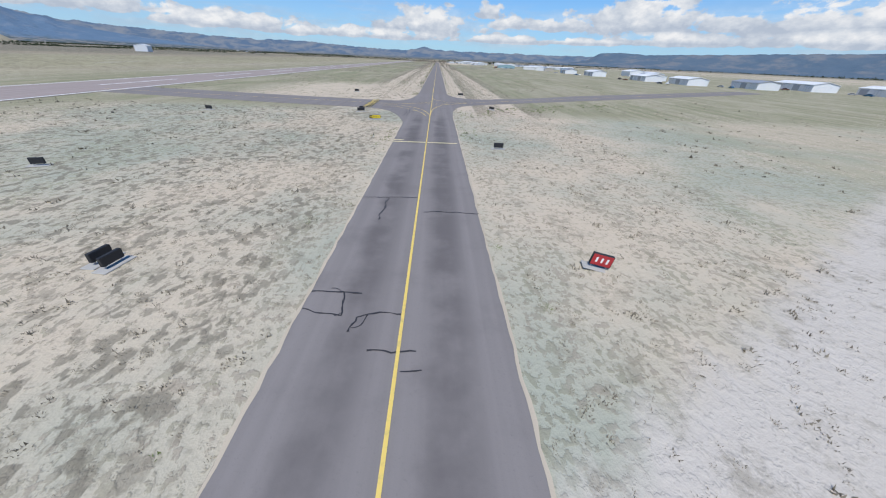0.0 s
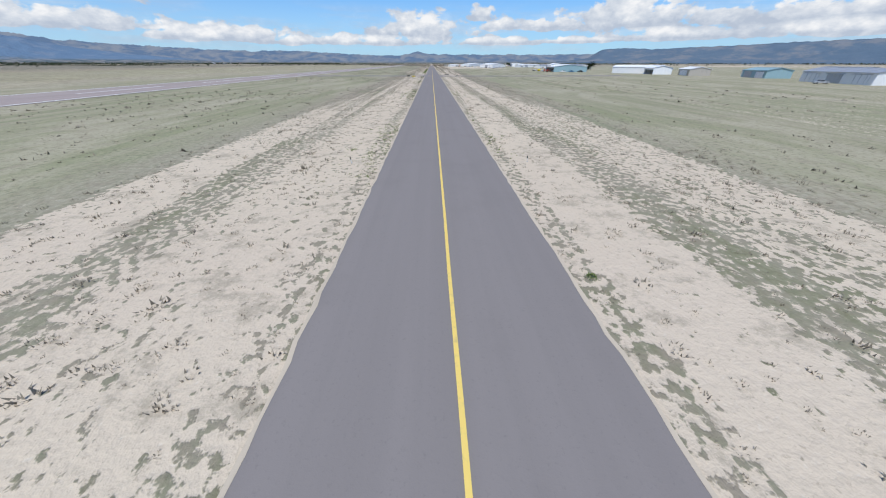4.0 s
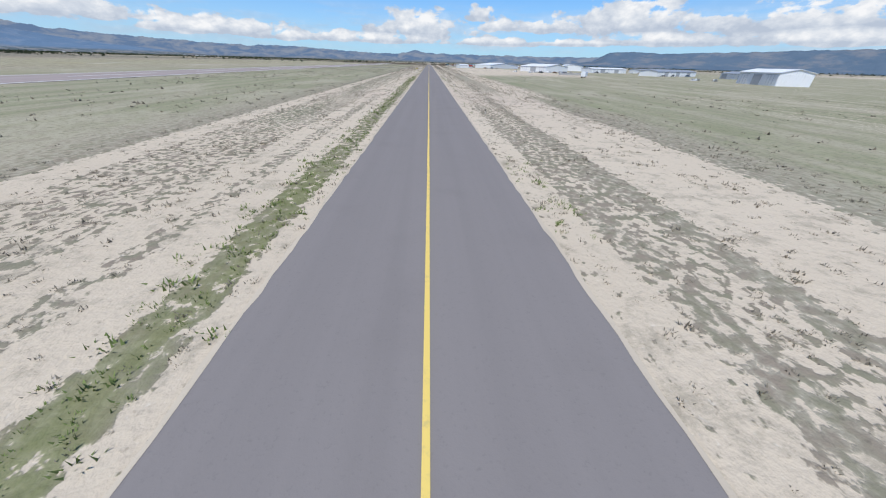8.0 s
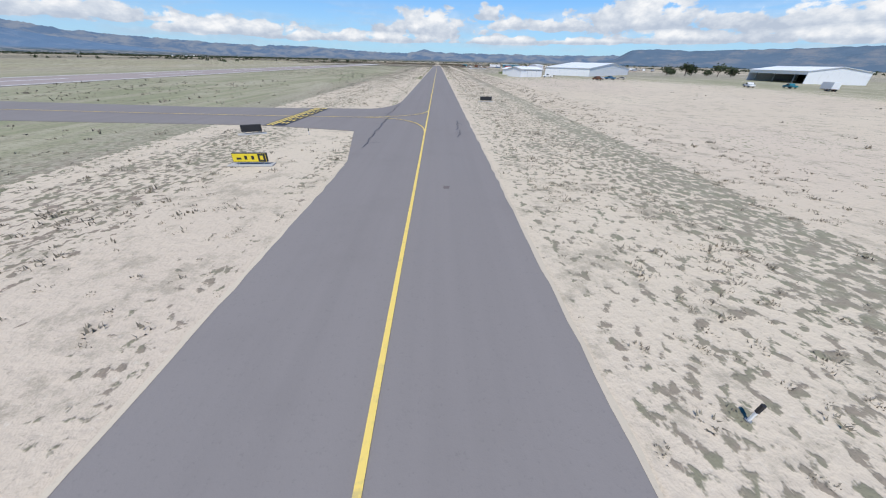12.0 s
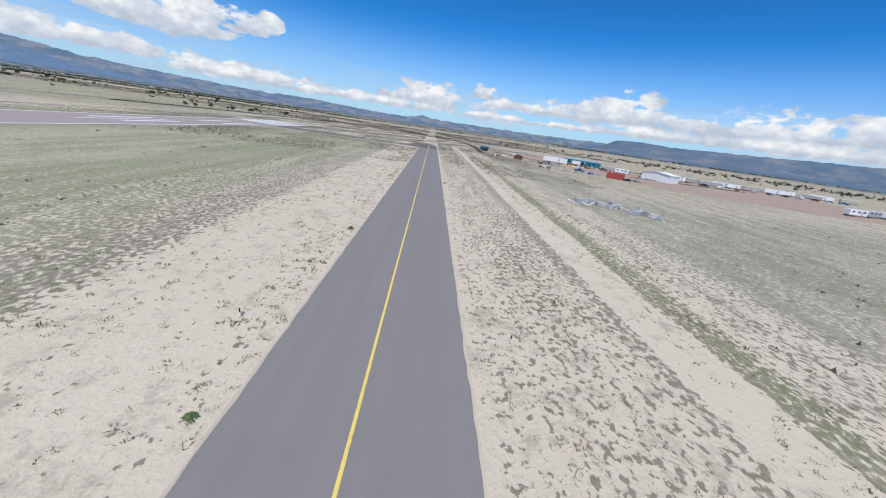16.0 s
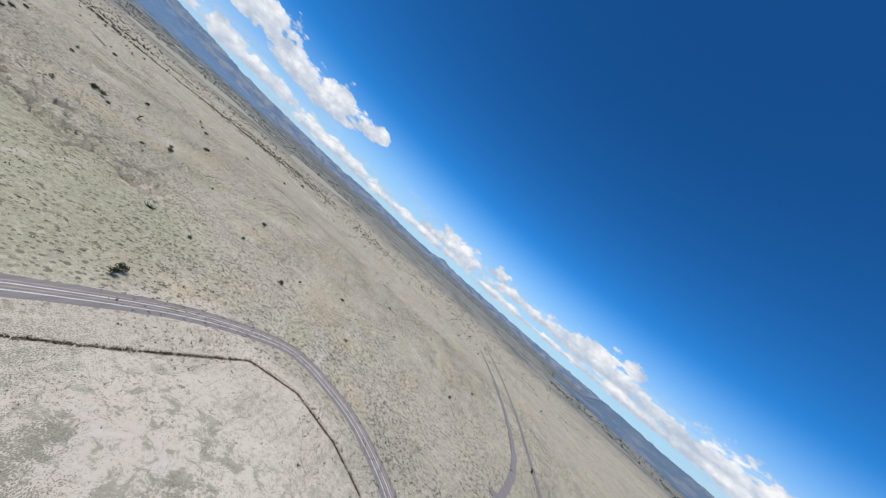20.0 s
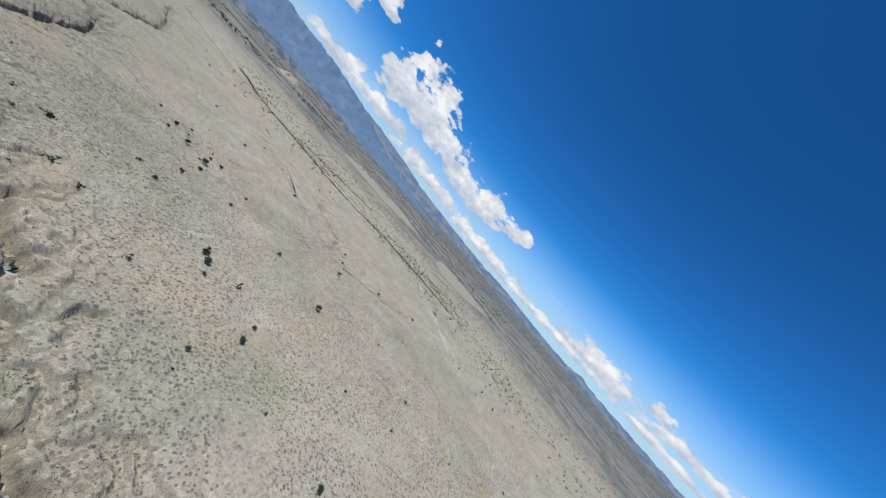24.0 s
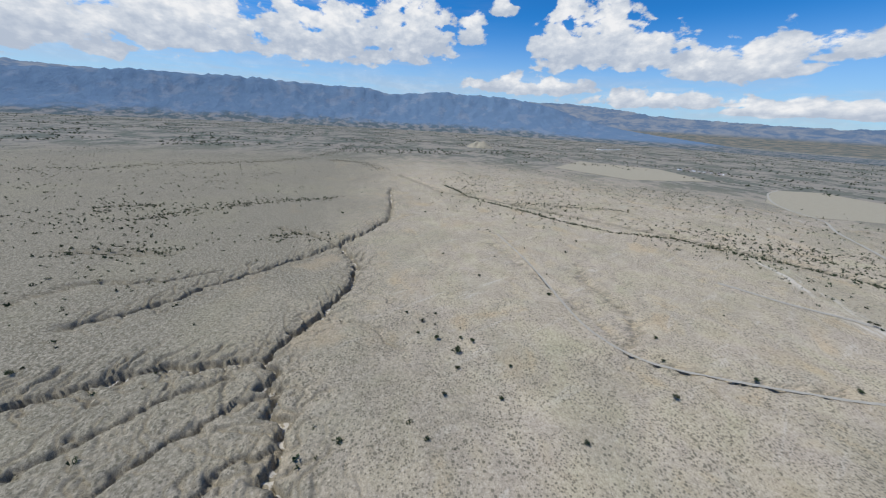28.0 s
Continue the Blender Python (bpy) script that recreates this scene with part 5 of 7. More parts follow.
for x, y, turn, side in ((-11.3, 112.0, 6, -1), (-12.5, 651.4, 3, -1), (-11.7, 1144.8, 4, 1)):
    sign(x, y, turn, 2.3, 0.62, YELLOW_BOX, "low yellow taxiway direction sign with black characters", letters=side, text="A3" if y == 651.4 else "")
for x, y, turn, wide in ((-16.3, 122.2, 28, 1.7), (-16.1, 659.6, 30, 1.7), (-16.9, 1155.4, 28, 1.8), (10.1, 169.8, 180, 1.9), (10.6, 1189.8, 180, 2.2), 
                         (-40.5, 74.8, 200, 1.2), (-47.9, 116.4, 180, 1.3), (-16.7, 124.7, 200, 1.0), (-27.6, 170.1, 180, 1.5), (10.9, 89.6, 180, 1.4)):
    sign(x, y, turn, wide, 0.66, SIGN_BLACK, "black back of a low airfield sign on a pale pad", letters=False)
for x in (10.3, 12.05):
    sign(x, 696.1, 180, 1.55, 0.46, SIGN_BLACK, "black back of a low airfield sign on bare soil", letters=False, pad=False)
red_sign = sign(12.2, 57.7, -12, 1.35, 0.85, SIGN_RED, "red runway holding sign leaning in pale gravel")
red_sign.matrix_basis = at(12.2, 57.7, -12) @ Matrix.Rotation(radians(9), 4, "Y")
for dx in (0, 1.0):
    sign(-18.6 + dx, 57.2 - dx * 0.4, 84, 1.3, 0.6, SIGN_BLACK, "dark airfield sign seen edge on", letters=False)
for x, y in ((16.5, 133.4), (16.4, 659.8), (16.2, 134.6)):
    sign(x, y, 150, 0.9, 0.55, SIGN_BLACK, "small black sign beside a connector", letters=False)


def edge_marker(x, y, lean):
    ob = thing("edge_marker", x, y, "short white and dark edge marker stake in bare soil", "marker stake", lean, "edge markers")
    part("stake", one(rod, (0, 0, 0), (0.03, 0.02, 0.52), 0.035), LETTER, ob)
    part("sleeve", one(rod, (0.02, 0.012, 0.34), (0.034, 0.022, 0.58), 0.05), SIGN_BLACK, ob, "dark reflector sleeve")
    part("collar", one(rod, (0, 0, 0), (0, 0, 0.04), 0.07), STEEL, ob)
    return ob


first_marker = edge_marker(-8.5, 631.8, 10)
for k, y in enumerate(range(200, 1640, 64)):
    for s in (-1, 1):
        if min(abs(y - j) for j in (142, 672, 1167)) > 12:
            copy_thing(first_marker, at(s * 8.3, y - 13 + (k % 3), 40 * k))
for x, y in ((8.2, 631.4), (-10.9, 660.7), (10.6, 660.5), (-8.5, 696.6), (8.2, 696.6), (8.1, 1126.2), (-11.5, 1155.7), (8.0, 1375.4), (-8.7, 94.8), (7.3, 94.2), (8.5, 93.4), (12.7, 101.8)):
    copy_thing(first_marker, at(x, y, x * 37))


# ---- hangars and sheds east of the taxiway ----
def hangar(name, x, y, turn, long, deep, eaves, ridge, wall, roof, label, bays=0, open_front=False, group="hangars along the apron", side=None):
    """A sheet-metal hangar: its front looks along -x before it is turned, the ridge runs along y."""
    ob = thing(name, x, y, label, "hangar", turn, group)
    t = 0.25
    half = long / 2
    part("rear_wall", one(box, deep, 0, 0, t, long, eaves), side or wall, ob)
    for s in (-1, 1):
        y0 = s * half - (t if s > 0 else 0)
        part("end_wall", one(prism, [(0, 0), (deep, 0), (deep, eaves), (deep / 2, ridge - 0.15), (0, eaves)], y0, y0 + t), side or wall, ob)
    if open_front:
        part("header", one(box, 0, 0, eaves * 0.72, t, long - 0.5, eaves * 0.28), wall, ob)
        for k in range(open_front):
            part("post", one(box, 0, -half + (k + 0.5) * long / open_front, 0, 0.4, 0.4, eaves * 0.73), STEEL, ob)
        # an added sheet that paints the back of the inside dark as shade
        part("back_lining", one(box, deep - 0.6, 0, 0, 0.1, long - 1, eaves - 0.1), DARK, ob, "near-black sheet painted as the unlit inside")
    else:
        part("front_wall", one(box, 0, 0, 0, t, long - 0.5, eaves), wall, ob)
    for k in range(bays):
        yb = -half + (k + 0.5) * long / bays
        w_ = long / bays * 0.62
        d = part("sliding_door", one(box, -0.22, yb, 0.05, 0.12, w_, eaves * 0.82, 0.02), SHEET_GREY if k % 2 else SHEET_WHITE, ob)
        for q in range(3):
            part("door_rib", one(box, -0.31, yb - w_ / 2 + (q + 0.5) * w_ / 3, 0.06, 0.06, 0.1, eaves * 0.8), SHEET_GREY, d)
        part("door_track", one(box, -0.3, yb, eaves * 0.85, 0.2, w_ * 1.25, 0.16), STEEL, ob)
    for s in (-1, 1):
        a = (deep / 2, ridge)
        b = (-0.5, eaves - 0.12) if s < 0 else (deep + 0.5, eaves - 0.12)
        bm = bmesh.new()
        n = max(3, round(long / 6))
        prism(bm, [a, b, (b[0], b[1] + 0.2), (a[0], a[1] + 0.2)], -half - 0.4, half + 0.4)
        slope = part("roof_slope", bm, roof, ob)
        for q in range(n + 1):
            yr = -half - 0.4 + (long + 0.8) * q / n
            part("roof_rib", one(prism, [(a[0], a[1] + 0.2), (b[0], b[1] + 0.2), (b[0], b[1] + 0.28), (a[0], a[1] + 0.28)], yr - 0.06, yr + 0.06), roof, slope)
    part("ridge_cap", one(box, deep / 2, 0, ridge + 0.12, 0.8, long + 0.8, 0.14, 0.04), roof, ob)
    return ob


hangar("hangar", 214, 356, -8, 34, 16, 4.6, 6.2, SHEET_WHITE, SHEET_WHITE, "low white metal hangar with grey sliding doors", bays=3)
hangar("hangar", 252, 330, -8, 32, 16, 4.6, 6.2, SHEET_WHITE, SHEET_GREY, "low white metal hangar with a grey roof", bays=3)
hangar("hangar", 300, 338, -10, 44, 18, 5.0, 6.8, SHEET_WHITE, SHEET_WHITE, "long white metal hangar behind parked vehicles", bays=4)
hangar("hangar", 318, 286, -10, 42, 18, 4.6, 6.2, SHEET_WHITE, SHEET_WHITE, "long white metal hangar at the end of a row", bays=4)
hangar("hangar", 206, 408, -8, 40, 16, 4.4, 6.0, SHEET_WHITE, SHEET_WHITE, "long white metal hangar with closed doors", bays=4)
hangar("hangar", 196, 508, -8, 42, 16, 4.8, 6.6, SHEET_WHITE, SHEET_WHITE, "long white metal hangar with a pale roof", bays=4)
hangar("hangar", 186, 576, -8, 36, 16, 4.6, 6.2, SHEET_WHITE, SHEET_GREY, "white metal hangar with a grey roof", bays=3)
hangar("hangar", 232, 440, -8, 30, 16, 4.6, 6.4, SHEET_WHITE, SHEET_WHITE, "white metal hangar with grey sliding doors", bays=3)
hangar("hangar", 252, 486, -8, 26, 16, 4.4, 6.2, SHEET_WHITE, SHEET_GREY, "white metal hangar with a dark open front", open_front=3)
hangar("hangar", 282, 530, -8, 34, 18, 5.0, 7.0, SHEET_WHITE, SHEET_WHITE, "long white metal hangar with sliding doors", bays=4)
hangar("hangar", 286, 588, -10, 40, 22, 6.2, 8.4, SHEET_WHITE, SHEET_WHITE, "large plain white metal hangar")
hangar("hangar", 256, 640, -10, 34, 16, 4.4, 6.0, SHEET_WHITE, SHEET_GREY, "low white metal hangar beside a larger one", bays=2)
hangar("hangar", 226, 668, -12, 15, 12, 3.6, 4.8, SHEET_WHITE, SHEET_GREY, "small grey-fronted hangar with one door", bays=1)
hangar("hangar", 205, 640, -10, 22, 14, 4.2, 5.6, SHEET_TEAL, SHEET_TEAL, "pale teal metal hangar with closed doors", bays=2)
hangar("hangar", 190, 684, -12, 18, 14, 4.2, 5.6, SHEET_TAN, SHEET_WHITE, "tan metal shed with a white roof", bays=1)
hangar("hangar", 182, 716, -12, 20, 14, 4.6, 6.2, SHEET_WHITE, SHEET_WHITE, "white metal hangar with a dark open front", open_front=2)
hangar("hangar", 182, 736, 45, 40, 16, 5.0, 6.4, SHEET_WHITE, SHEET_WHITE, "large plain white metal hangar on the apron")
hangar("hangar", 126, 803, -5, 36, 33, 4.8, 6.8, SHEET_TAN, SHEET_WHITE, "dark open-fronted hangar full of machinery with pale teal sides", open_front=5, side=SHEET_TEAL)
hangar("hangar", 218, 806, 114, 34, 10, 3.6, 4.6, CLAY, SHEET_TAN, "low dull red building with a tan roof", bays=2)
hangar("hangar", 300, 921, 114, 80, 18, 4.2, 5.4, SHEET_WHITE, SHEET_WHITE, "long low white hangar row", bays=7)
hangar("hangar", 178.5, 968, -5, 27, 17, 6.0, 7.6, SHEET_WHITE, SHEET_WHITE, "tall white hangar with three pale doors", bays=3)
hangar("hangar", 240, 1120, 123, 84, 16, 4.0, 5.2, SHEET_WHITE, SHEET_GREY, "long low white hangar row", bays=7)
hangar("hangar", 112.5, 1170, 38, 34, 40, 5.2, 7.4, SHEET_WHITE, SHEET_WHITE, "large white gabled hangar behind parked machinery", bays=3)
hangar("hangar", 213, 1201, 114, 58, 16, 4.4, 5.4, SHEET_WHITE, SHEET_WHITE, "long white hangar with a pale roof", bays=5)
hangar("hangar", 312, 1255, 110, 84, 16, 4.0, 5.2, SHEET_WHITE, SHEET_GREY, "long low white hangar row with a grey roof", bays=7)
hangar("hangar", 199, 1333, -8, 44, 30, 6.0, 8.0, SHEET_WHITE, SHEET_WHITE, "big white hangar with a dark open front", open_front=3)
hangar("hangar", 52.5, 1321, 117, 15, 11, 3.8, 4.8, SHEET_WHITE, SHEET_WHITE, "small white shed near the taxiway", bays=1)
hangar("hangar", 255, 1060, -6, 60, 18, 4.2, 5.6, SHEET_WHITE, SHEET_GREY, "long low white hangar row with a grey roof", bays=6)
hangar("hangar", 86, 1362, 48, 30, 88, 4.6, 7.6, SHEET_WHITE, SHEET_WHITE, "very long white hangar with a plain gable end", group="hangars along the apron")
hangar("hangar", 46, 1352, 30, 12, 9, 3.2, 4.2, SHEET_WHITE, SHEET_WHITE, "small white shed near the taxiway")
hangar("hangar", -700, 930, 20, 30, 24, 12.0, 15.0, SHEET_WHITE, SHEET_WHITE, "lone tall white building far across the plain")


# ---- vehicles, trailers and loose things ----
def wheel(ob, x, y, r, w_=0.28):
    bm = bmesh.new()
    rod(bm, (x, y - w_ / 2, r), (x, y + w_ / 2, r), r, sides=14)
    tyre = part("tyre", bm, RUBBER, ob)
    bm = bmesh.new()
    rod(bm, (x, y - w_ / 2 - 0.02, r), (x, y + w_ / 2 + 0.02, r), r * 0.5, sides=10)
    part("rim", bm, STEEL, tyre)


def car(x, y, turn, paint_, label, truck=False, size=1.0):
    """A car or pick-up that points along +x before it is turned."""
    ob = thing("pickup_truck" if truck else "car", x, y, label, "pickup truck" if truck else "car", turn, "parked vehicles")
    L, W_ = (5.4, 1.95) if truck else (4.5, 1.8)
    L, W_ = L * size, W_ * size
    if truck:
        side = [(-L / 2, 0.5), (L / 2, 0.5), (L / 2, 0.98), (L * 0.24, 1.1), (L * 0.13, 1.75), (-L * 0.12, 1.78), (-L * 0.15, 1.08), (-L / 2, 1.08)]
    else:
        side = [(-L / 2, 0.4), (L / 2, 0.4), (L / 2, 0.78), (L * 0.27, 0.92), (L * 0.12, 1.42), (-L * 0.26, 1.44), (-L * 0.42, 0.98), (-L / 2, 0.9)]
    bm = one(prism, side, -W_ / 2, W_ / 2)
    bmesh.ops.bevel(bm, geom=bm.edges[:], offset=0.08, segments=2, affect="EDGES", profile=0.6)
    body = part("body", bm, paint_, ob, smooth=False)
    top = side[4:6]
    part("windscreen", one(prism, [(side[3][0] - 0.05, side[3][1] + 0.02), (top[0][0] + 0.06, top[0][1] - 0.06), (top[0][0] + 0.12, top[0][1] - 0.06), (side[3][0] + 0.03, side[3][1] + 0.02)], -W_ * 0.42, W_ * 0.42), GLASS, body)
    for s in (-1, 1):
        part("side_window", one(prism, [(side[3][0] - 0.35, side[3][1]), (top[0][0] - 0.05, top[0][1] - 0.12), (top[1][0] + 0.1, top[1][1] - 0.12), (side[6][0] + 0.35, side[3][1])], s * (W_ / 2 + 0.005) - 0.01, s * (W_ / 2 + 0.005) + 0.01), GLASS, body)
        part("headlight", one(box, L / 2 - 0.02, s * W_ * 0.36, 0.62, 0.08, 0.32, 0.16, 0.02), LETTER, body)
        for xx in (-L * 0.31, L * 0.31):
            wheel(ob, xx, s * (W_ / 2 - 0.12), 0.36 if truck else 0.32, 0.24)
    part("bumper", one(box, L / 2 + 0.04, 0, 0.42, 0.12, W_ * 0.94, 0.2, 0.03), STEEL, ob)
    if truck:
        part("cargo_bed", one(box, -L * 0.33, 0, 1.085, L * 0.3, W_ * 0.82, 0.02), DARK, ob)
    return ob


def trailer(x, y, turn, long, tall, mat, label, wide=2.5, kind="trailer", windows=0):
    ob = thing(kind, x, y, label, kind.replace("_", " "), turn, "trailers in the yard")
    bm = one(box, 0, 0, 0.75, long, wide, tall, 0.08)
    body = part("body", bm, mat, ob)
    part("chassis", one(box, 0, 0, 0.55, long * 0.98, wide * 0.5, 0.2), RUST, ob)
    part("roof_skin", one(box, 0, 0, 0.75 + tall, long * 0.99, wide * 0.97, 0.05, 0.02), SHEET_WHITE, ob)
    for k in range(windows):
        for s in (-1, 1):
            part("window", one(box, -long / 2 + (k + 0.6) * long / (windows + 0.2), s * (wide / 2 + 0.005), 0.75 + tall * 0.5, long / windows * 0.4, 0.04, tall * 0.3, 0.01), GLASS, body)
    part("door", one(box, long * 0.18, -wide / 2 - 0.01, 0.85, 0.8, 0.05, tall * 0.78, 0.01), SHEET_GREY, body)
    for s in (-1, 1):
        for xx in (-long * 0.3, -long * 0.3 + 1.1):
            wheel(ob, xx, s * (wide / 2 - 0.2), 0.48)
    part("drawbar", one(rod, (long / 2, 0, 0.62), (long / 2 + 1.4, 0, 0.58), 0.07), RUST, ob)
    return ob


def container(x, y, turn, long, mat, label, tall=2.6, wide=2.44):
    ob = thing("shipping_container", x, y, label, "container", turn, "containers in the yard")
    body = part("body", one(box, 0, 0, 0.12, long, wide, tall, 0.03), mat, ob)
    n = round(long / 0.6)
    for s in (-1, 1):
        for k in range(n):
            part("corrugation", one(box, -long / 2 + (k + 0.5) * long / n, s * (wide / 2 + 0.02), 0.3, 0.26, 0.05, tall - 0.35, 0.012), mat, body)
        part("door", one(box, long / 2 + 0.03, s * wide * 0.245, 0.22, 0.06, wide * 0.46, tall - 0.2, 0.015), mat, ob)
        for yy in (0.1, 0.36):
            part("lock_rod", one(rod, (long / 2 + 0.09, s * wide * yy, 0.25), (long / 2 + 0.09, s * wide * yy, tall), 0.025), STEEL, ob)
        part("skid", one(box, 0, s * wide * 0.42, 0, long, 0.2, 0.13), RUST, ob)
    return ob


def heap(x, y, size, mats, label, seed, turn=0.0):
    """A pile of scrap: plates, pipes and beams of several metals."""
    rng = random.Random(seed)
    ob = thing("scrap_heap", x, y, label, "scrap heap", turn, "scrap in the yard")
    for k in range(16):
        a, r = rng.uniform(0, 6.28), rng.uniform(0, size / 2)
        px, py, pz = r * math.cos(a) * 1.4, r * math.sin(a) * 0.7, rng.uniform(0, size * 0.16)
        m = mats[k % len(mats)]
        if k % 3 == 0:
            d = rng.uniform(0.3, 0.6) * size
            b = rng.uniform(0, 3.14)
            part("beam", one(rod, (px - d * math.cos(b) / 2, py - d * math.sin(b) / 2, 0.1), (px + d * math.cos(b) / 2, py + d * math.sin(b) / 2, pz + 0.3), 0.09), m, ob)
        else:
            bm = one(box, px, py, 0, rng.uniform(0.6, 2.0), rng.uniform(0.5, 1.3), rng.uniform(0.4, 1.3), 0.06, rng.uniform(0, 90))
            part("scrap_part", bm, m, ob)
    return ob


for k, (x, y) in enumerate(((196, 352), (198, 344), (236, 322), (238, 336), (284, 326), (286, 336), (288, 348), (302, 282), (304, 294), (190, 400), (192, 416), (182, 500), (183, 514), (174, 570))):
    car(x, y, 40 * k, (SIGN_BLACK, SHEET_WHITE, BLUE, SHEET_GREY, RUST)[k % 5], "vehicle parked on the apron before a white hangar", truck=k % 3 == 1)
# machinery and cars by the open hangar
car(119, 839, 95, SIGN_BLACK, "black saloon car parked on gravel")
car(120, 833, 95, SHEET_GREY, "grey car parked beside a black one")
car(121, 846, 95, SHEET_WHITE, "white pickup truck on the gravel apron", truck=True)


def tank(x, y, turn, mat, label, long=5.0, r=1.0):
    ob = thing("fuel_tank", x, y, label, "tank", turn)
    bm = bmesh.new()
    rod(bm, (-long / 2, 0, r + 0.3), (long / 2, 0, r + 0.3), r, sides=16)
    for s in (-1, 1):
        rod(bm, (s * long / 2, 0, r + 0.3), (s * (long / 2 + 0.35), 0, r + 0.3), r, r * 0.6, sides=16)
    part("shell", bm, mat, ob)
    for s in (-1, 1):
        part("saddle", one(box, s * long * 0.3, 0, 0, 0.3, r * 1.5, 0.6), CONCRETE, ob)
    part("filler_cap", one(rod, (0, 0, 2 * r + 0.25), (0, 0, 2 * r + 0.5), 0.2), STEEL, ob)
    return ob


tank(121, 825, 95, YELLOW_BOX, "yellow fuel tank on concrete saddles")


def lift_machine(x, y, turn, label):
    ob = thing("boom_lift", x, y, label, "machine", turn)
    part("body", one(box, 0, 0, 0.5, 2.4, 1.6, 0.9, 0.08), RED, ob)
    for a, b in (((-0.8, 0, 1.3), (0.9, 0, 2.9)), ((0.9, 0, 2.9), (-0.2, 0, 3.6))):
        part("boom", one(rod, a, b, 0.14), RED, ob)
    part("cab", one(box, -0.4, 0, 1.35, 1.0, 1.2, 1.1, 0.06), RED, ob)
    for s in (-1, 1):
        for xx in (-0.8, 0.8):
            wheel(ob, xx, s * 0.75, 0.5)
    return ob


lift_machine(122, 797, 20, "red tractor with a raised boom before a hangar")
lift_machine(121.5, 806, 80, "red farm tractor parked at the hangar front")
for k, (x, y, turn) in enumerate(((120.5, 812, 80), (121.5, 790, 100), (132, 779, 8), (140, 778, 8), (149, 777, 8))):
    car(x, y, turn, (SHEET_GREY, RUST, SHEET_WHITE, BLUE, SIGN_BLACK)[k], ("grey pickup with a dusty body", "rust-coloured old pickup in front of the hangar", "white van parked by a teal wall", "blue pickup parked by a teal wall", "black pickup parked by a teal wall")[k], truck=True)
low_wall = thing("low_wall", 115.5, 1065.5, "long low pale concrete wall on bare ground", "wall", 19)
part("wall_body", one(box, 0, 0, 0, 27, 1.2, 1.4, 0.06), CONCRETE, low_wall)
part("coping", one(box, 0, 0, 1.4, 27.3, 1.5, 0.2, 0.04), SHEET_WHITE, low_wall)
for k in range(9):
    part("joint_cover", one(box, -12 + 3 * k, -0.64, 0.1, 0.16, 0.08, 1.25), CONCRETE, low_wall)
for k, (x, y, turn) in enumerate(((104, 1113, 20), (112, 1118, 70), (120, 1121, 30), (127, 1126, 90), (134, 1133, 10), (142, 1140, 45))):
    car(x, y, turn, (SIGN_BLACK, SHEET_WHITE, RUST, SHEET_GREY, SIGN_BLACK, SHEET_TAN)[k], "old vehicle parked before a gabled hangar", truck=k % 2 == 1)
for k, (x, y) in enumerate(((190, 1185), (200, 1180), (246, 1208), (262, 1221), (280, 1228), (206, 1090), (222, 1100), (252, 1122))):
    car(x, y, 40 * k, (SIGN_BLACK, SHEET_GREY, SHEET_WHITE, RUST, SIGN_BLACK, SHEET_TAN, SIGN_BLACK, BLUE)[k], "dusty vehicle parked before a long white row", truck=k % 3 == 0)
trailer(100, 1008, 60, 13, 2.6, SHEET_WHITE, "white box trailer with a dark open end on bare ground")
for k, (x, y, turn, m) in enumerate(((96, 1120, 60, SHEET_WHITE), (103, 1126, 40, SHEET_TAN), (110, 1130, 50, RUST), (118, 1134, 45, SHEET_WHITE), (126, 1140, 40, SHEET_GREY), (86, 1140, 70, RUST), (176, 1010, 20, SHEET_WHITE), (184, 1004, 60, RUST))):
    heap(x, y, 5, (m, SHEET_WHITE, STEEL), "pale scrap and machine parts beside a hangar", 300 + k, turn)
car(141.8, 1263, 80, TEAL, "teal pickup truck before a white hangar", truck=True)
trailer(142.5, 1249, 80, 5, 2.2, SHEET_WHITE, "small white box trailer on the field")
for k, (x, y) in enumerate(((126, 1264), (131, 1270), (80, 1300), (84, 1306), (92, 1312), (100, 1316), (62, 1322))):
    car(x, y, 70 + 15 * k, (SHEET_WHITE, SIGN_BLACK, RUST, SHEET_GREY, BLUE, SHEET_TAN, SHEET_WHITE)[k], "old vehicle parked on dry ground near the hangars", truck=k % 2 == 0)
heap(73, 1421, 11, (SIGN_BLACK, RUBBER, SIGN_BLACK), "dark heap of wrecked machinery on dry grass", 41, 60)
heap(61, 1427, 5, (SHEET_GREY, SHEET_TAN, STEEL), "grey scrap heap beside dry bushes", 42, 75)
heap(55, 1396, 5, (SHEET_WHITE, STEEL, SHEET_TAN), "pale scrap heap on dry ground", 43, 80)
car(58, 1388, 70, BLUE, "blue wrecked car among weeds")
car(64, 1386, 60, RUST, "rusty wrecked car among weeds")

# the yard past the taxiway's end
slab("yard", [(46, 1745), (44, 1716), (60, 1694), (82, 1672), (90, 1650), (94, 1620), (110, 1590), (160, 1572), (262, 1566), (262, 1680), (150, 1690), (128, 1708), (112, 1722), (76, 1757)], 0.03, 0.2, YARD, "packed reddish dirt yard with scattered machinery", "yard")
TEAL_SHED = thing("teal_shed", 116, 1699, "long teal and white shed with an open bay", "shed", -34)
part("body", one(box, 0, 0, 0, 26, 6, 3.4, 0.05), TEAL, TEAL_SHED)
part("white_front", one(box, -2, -3.05, 0.1, 9, 0.12, 2.6, 0.02), SHEET_WHITE, TEAL_SHED)
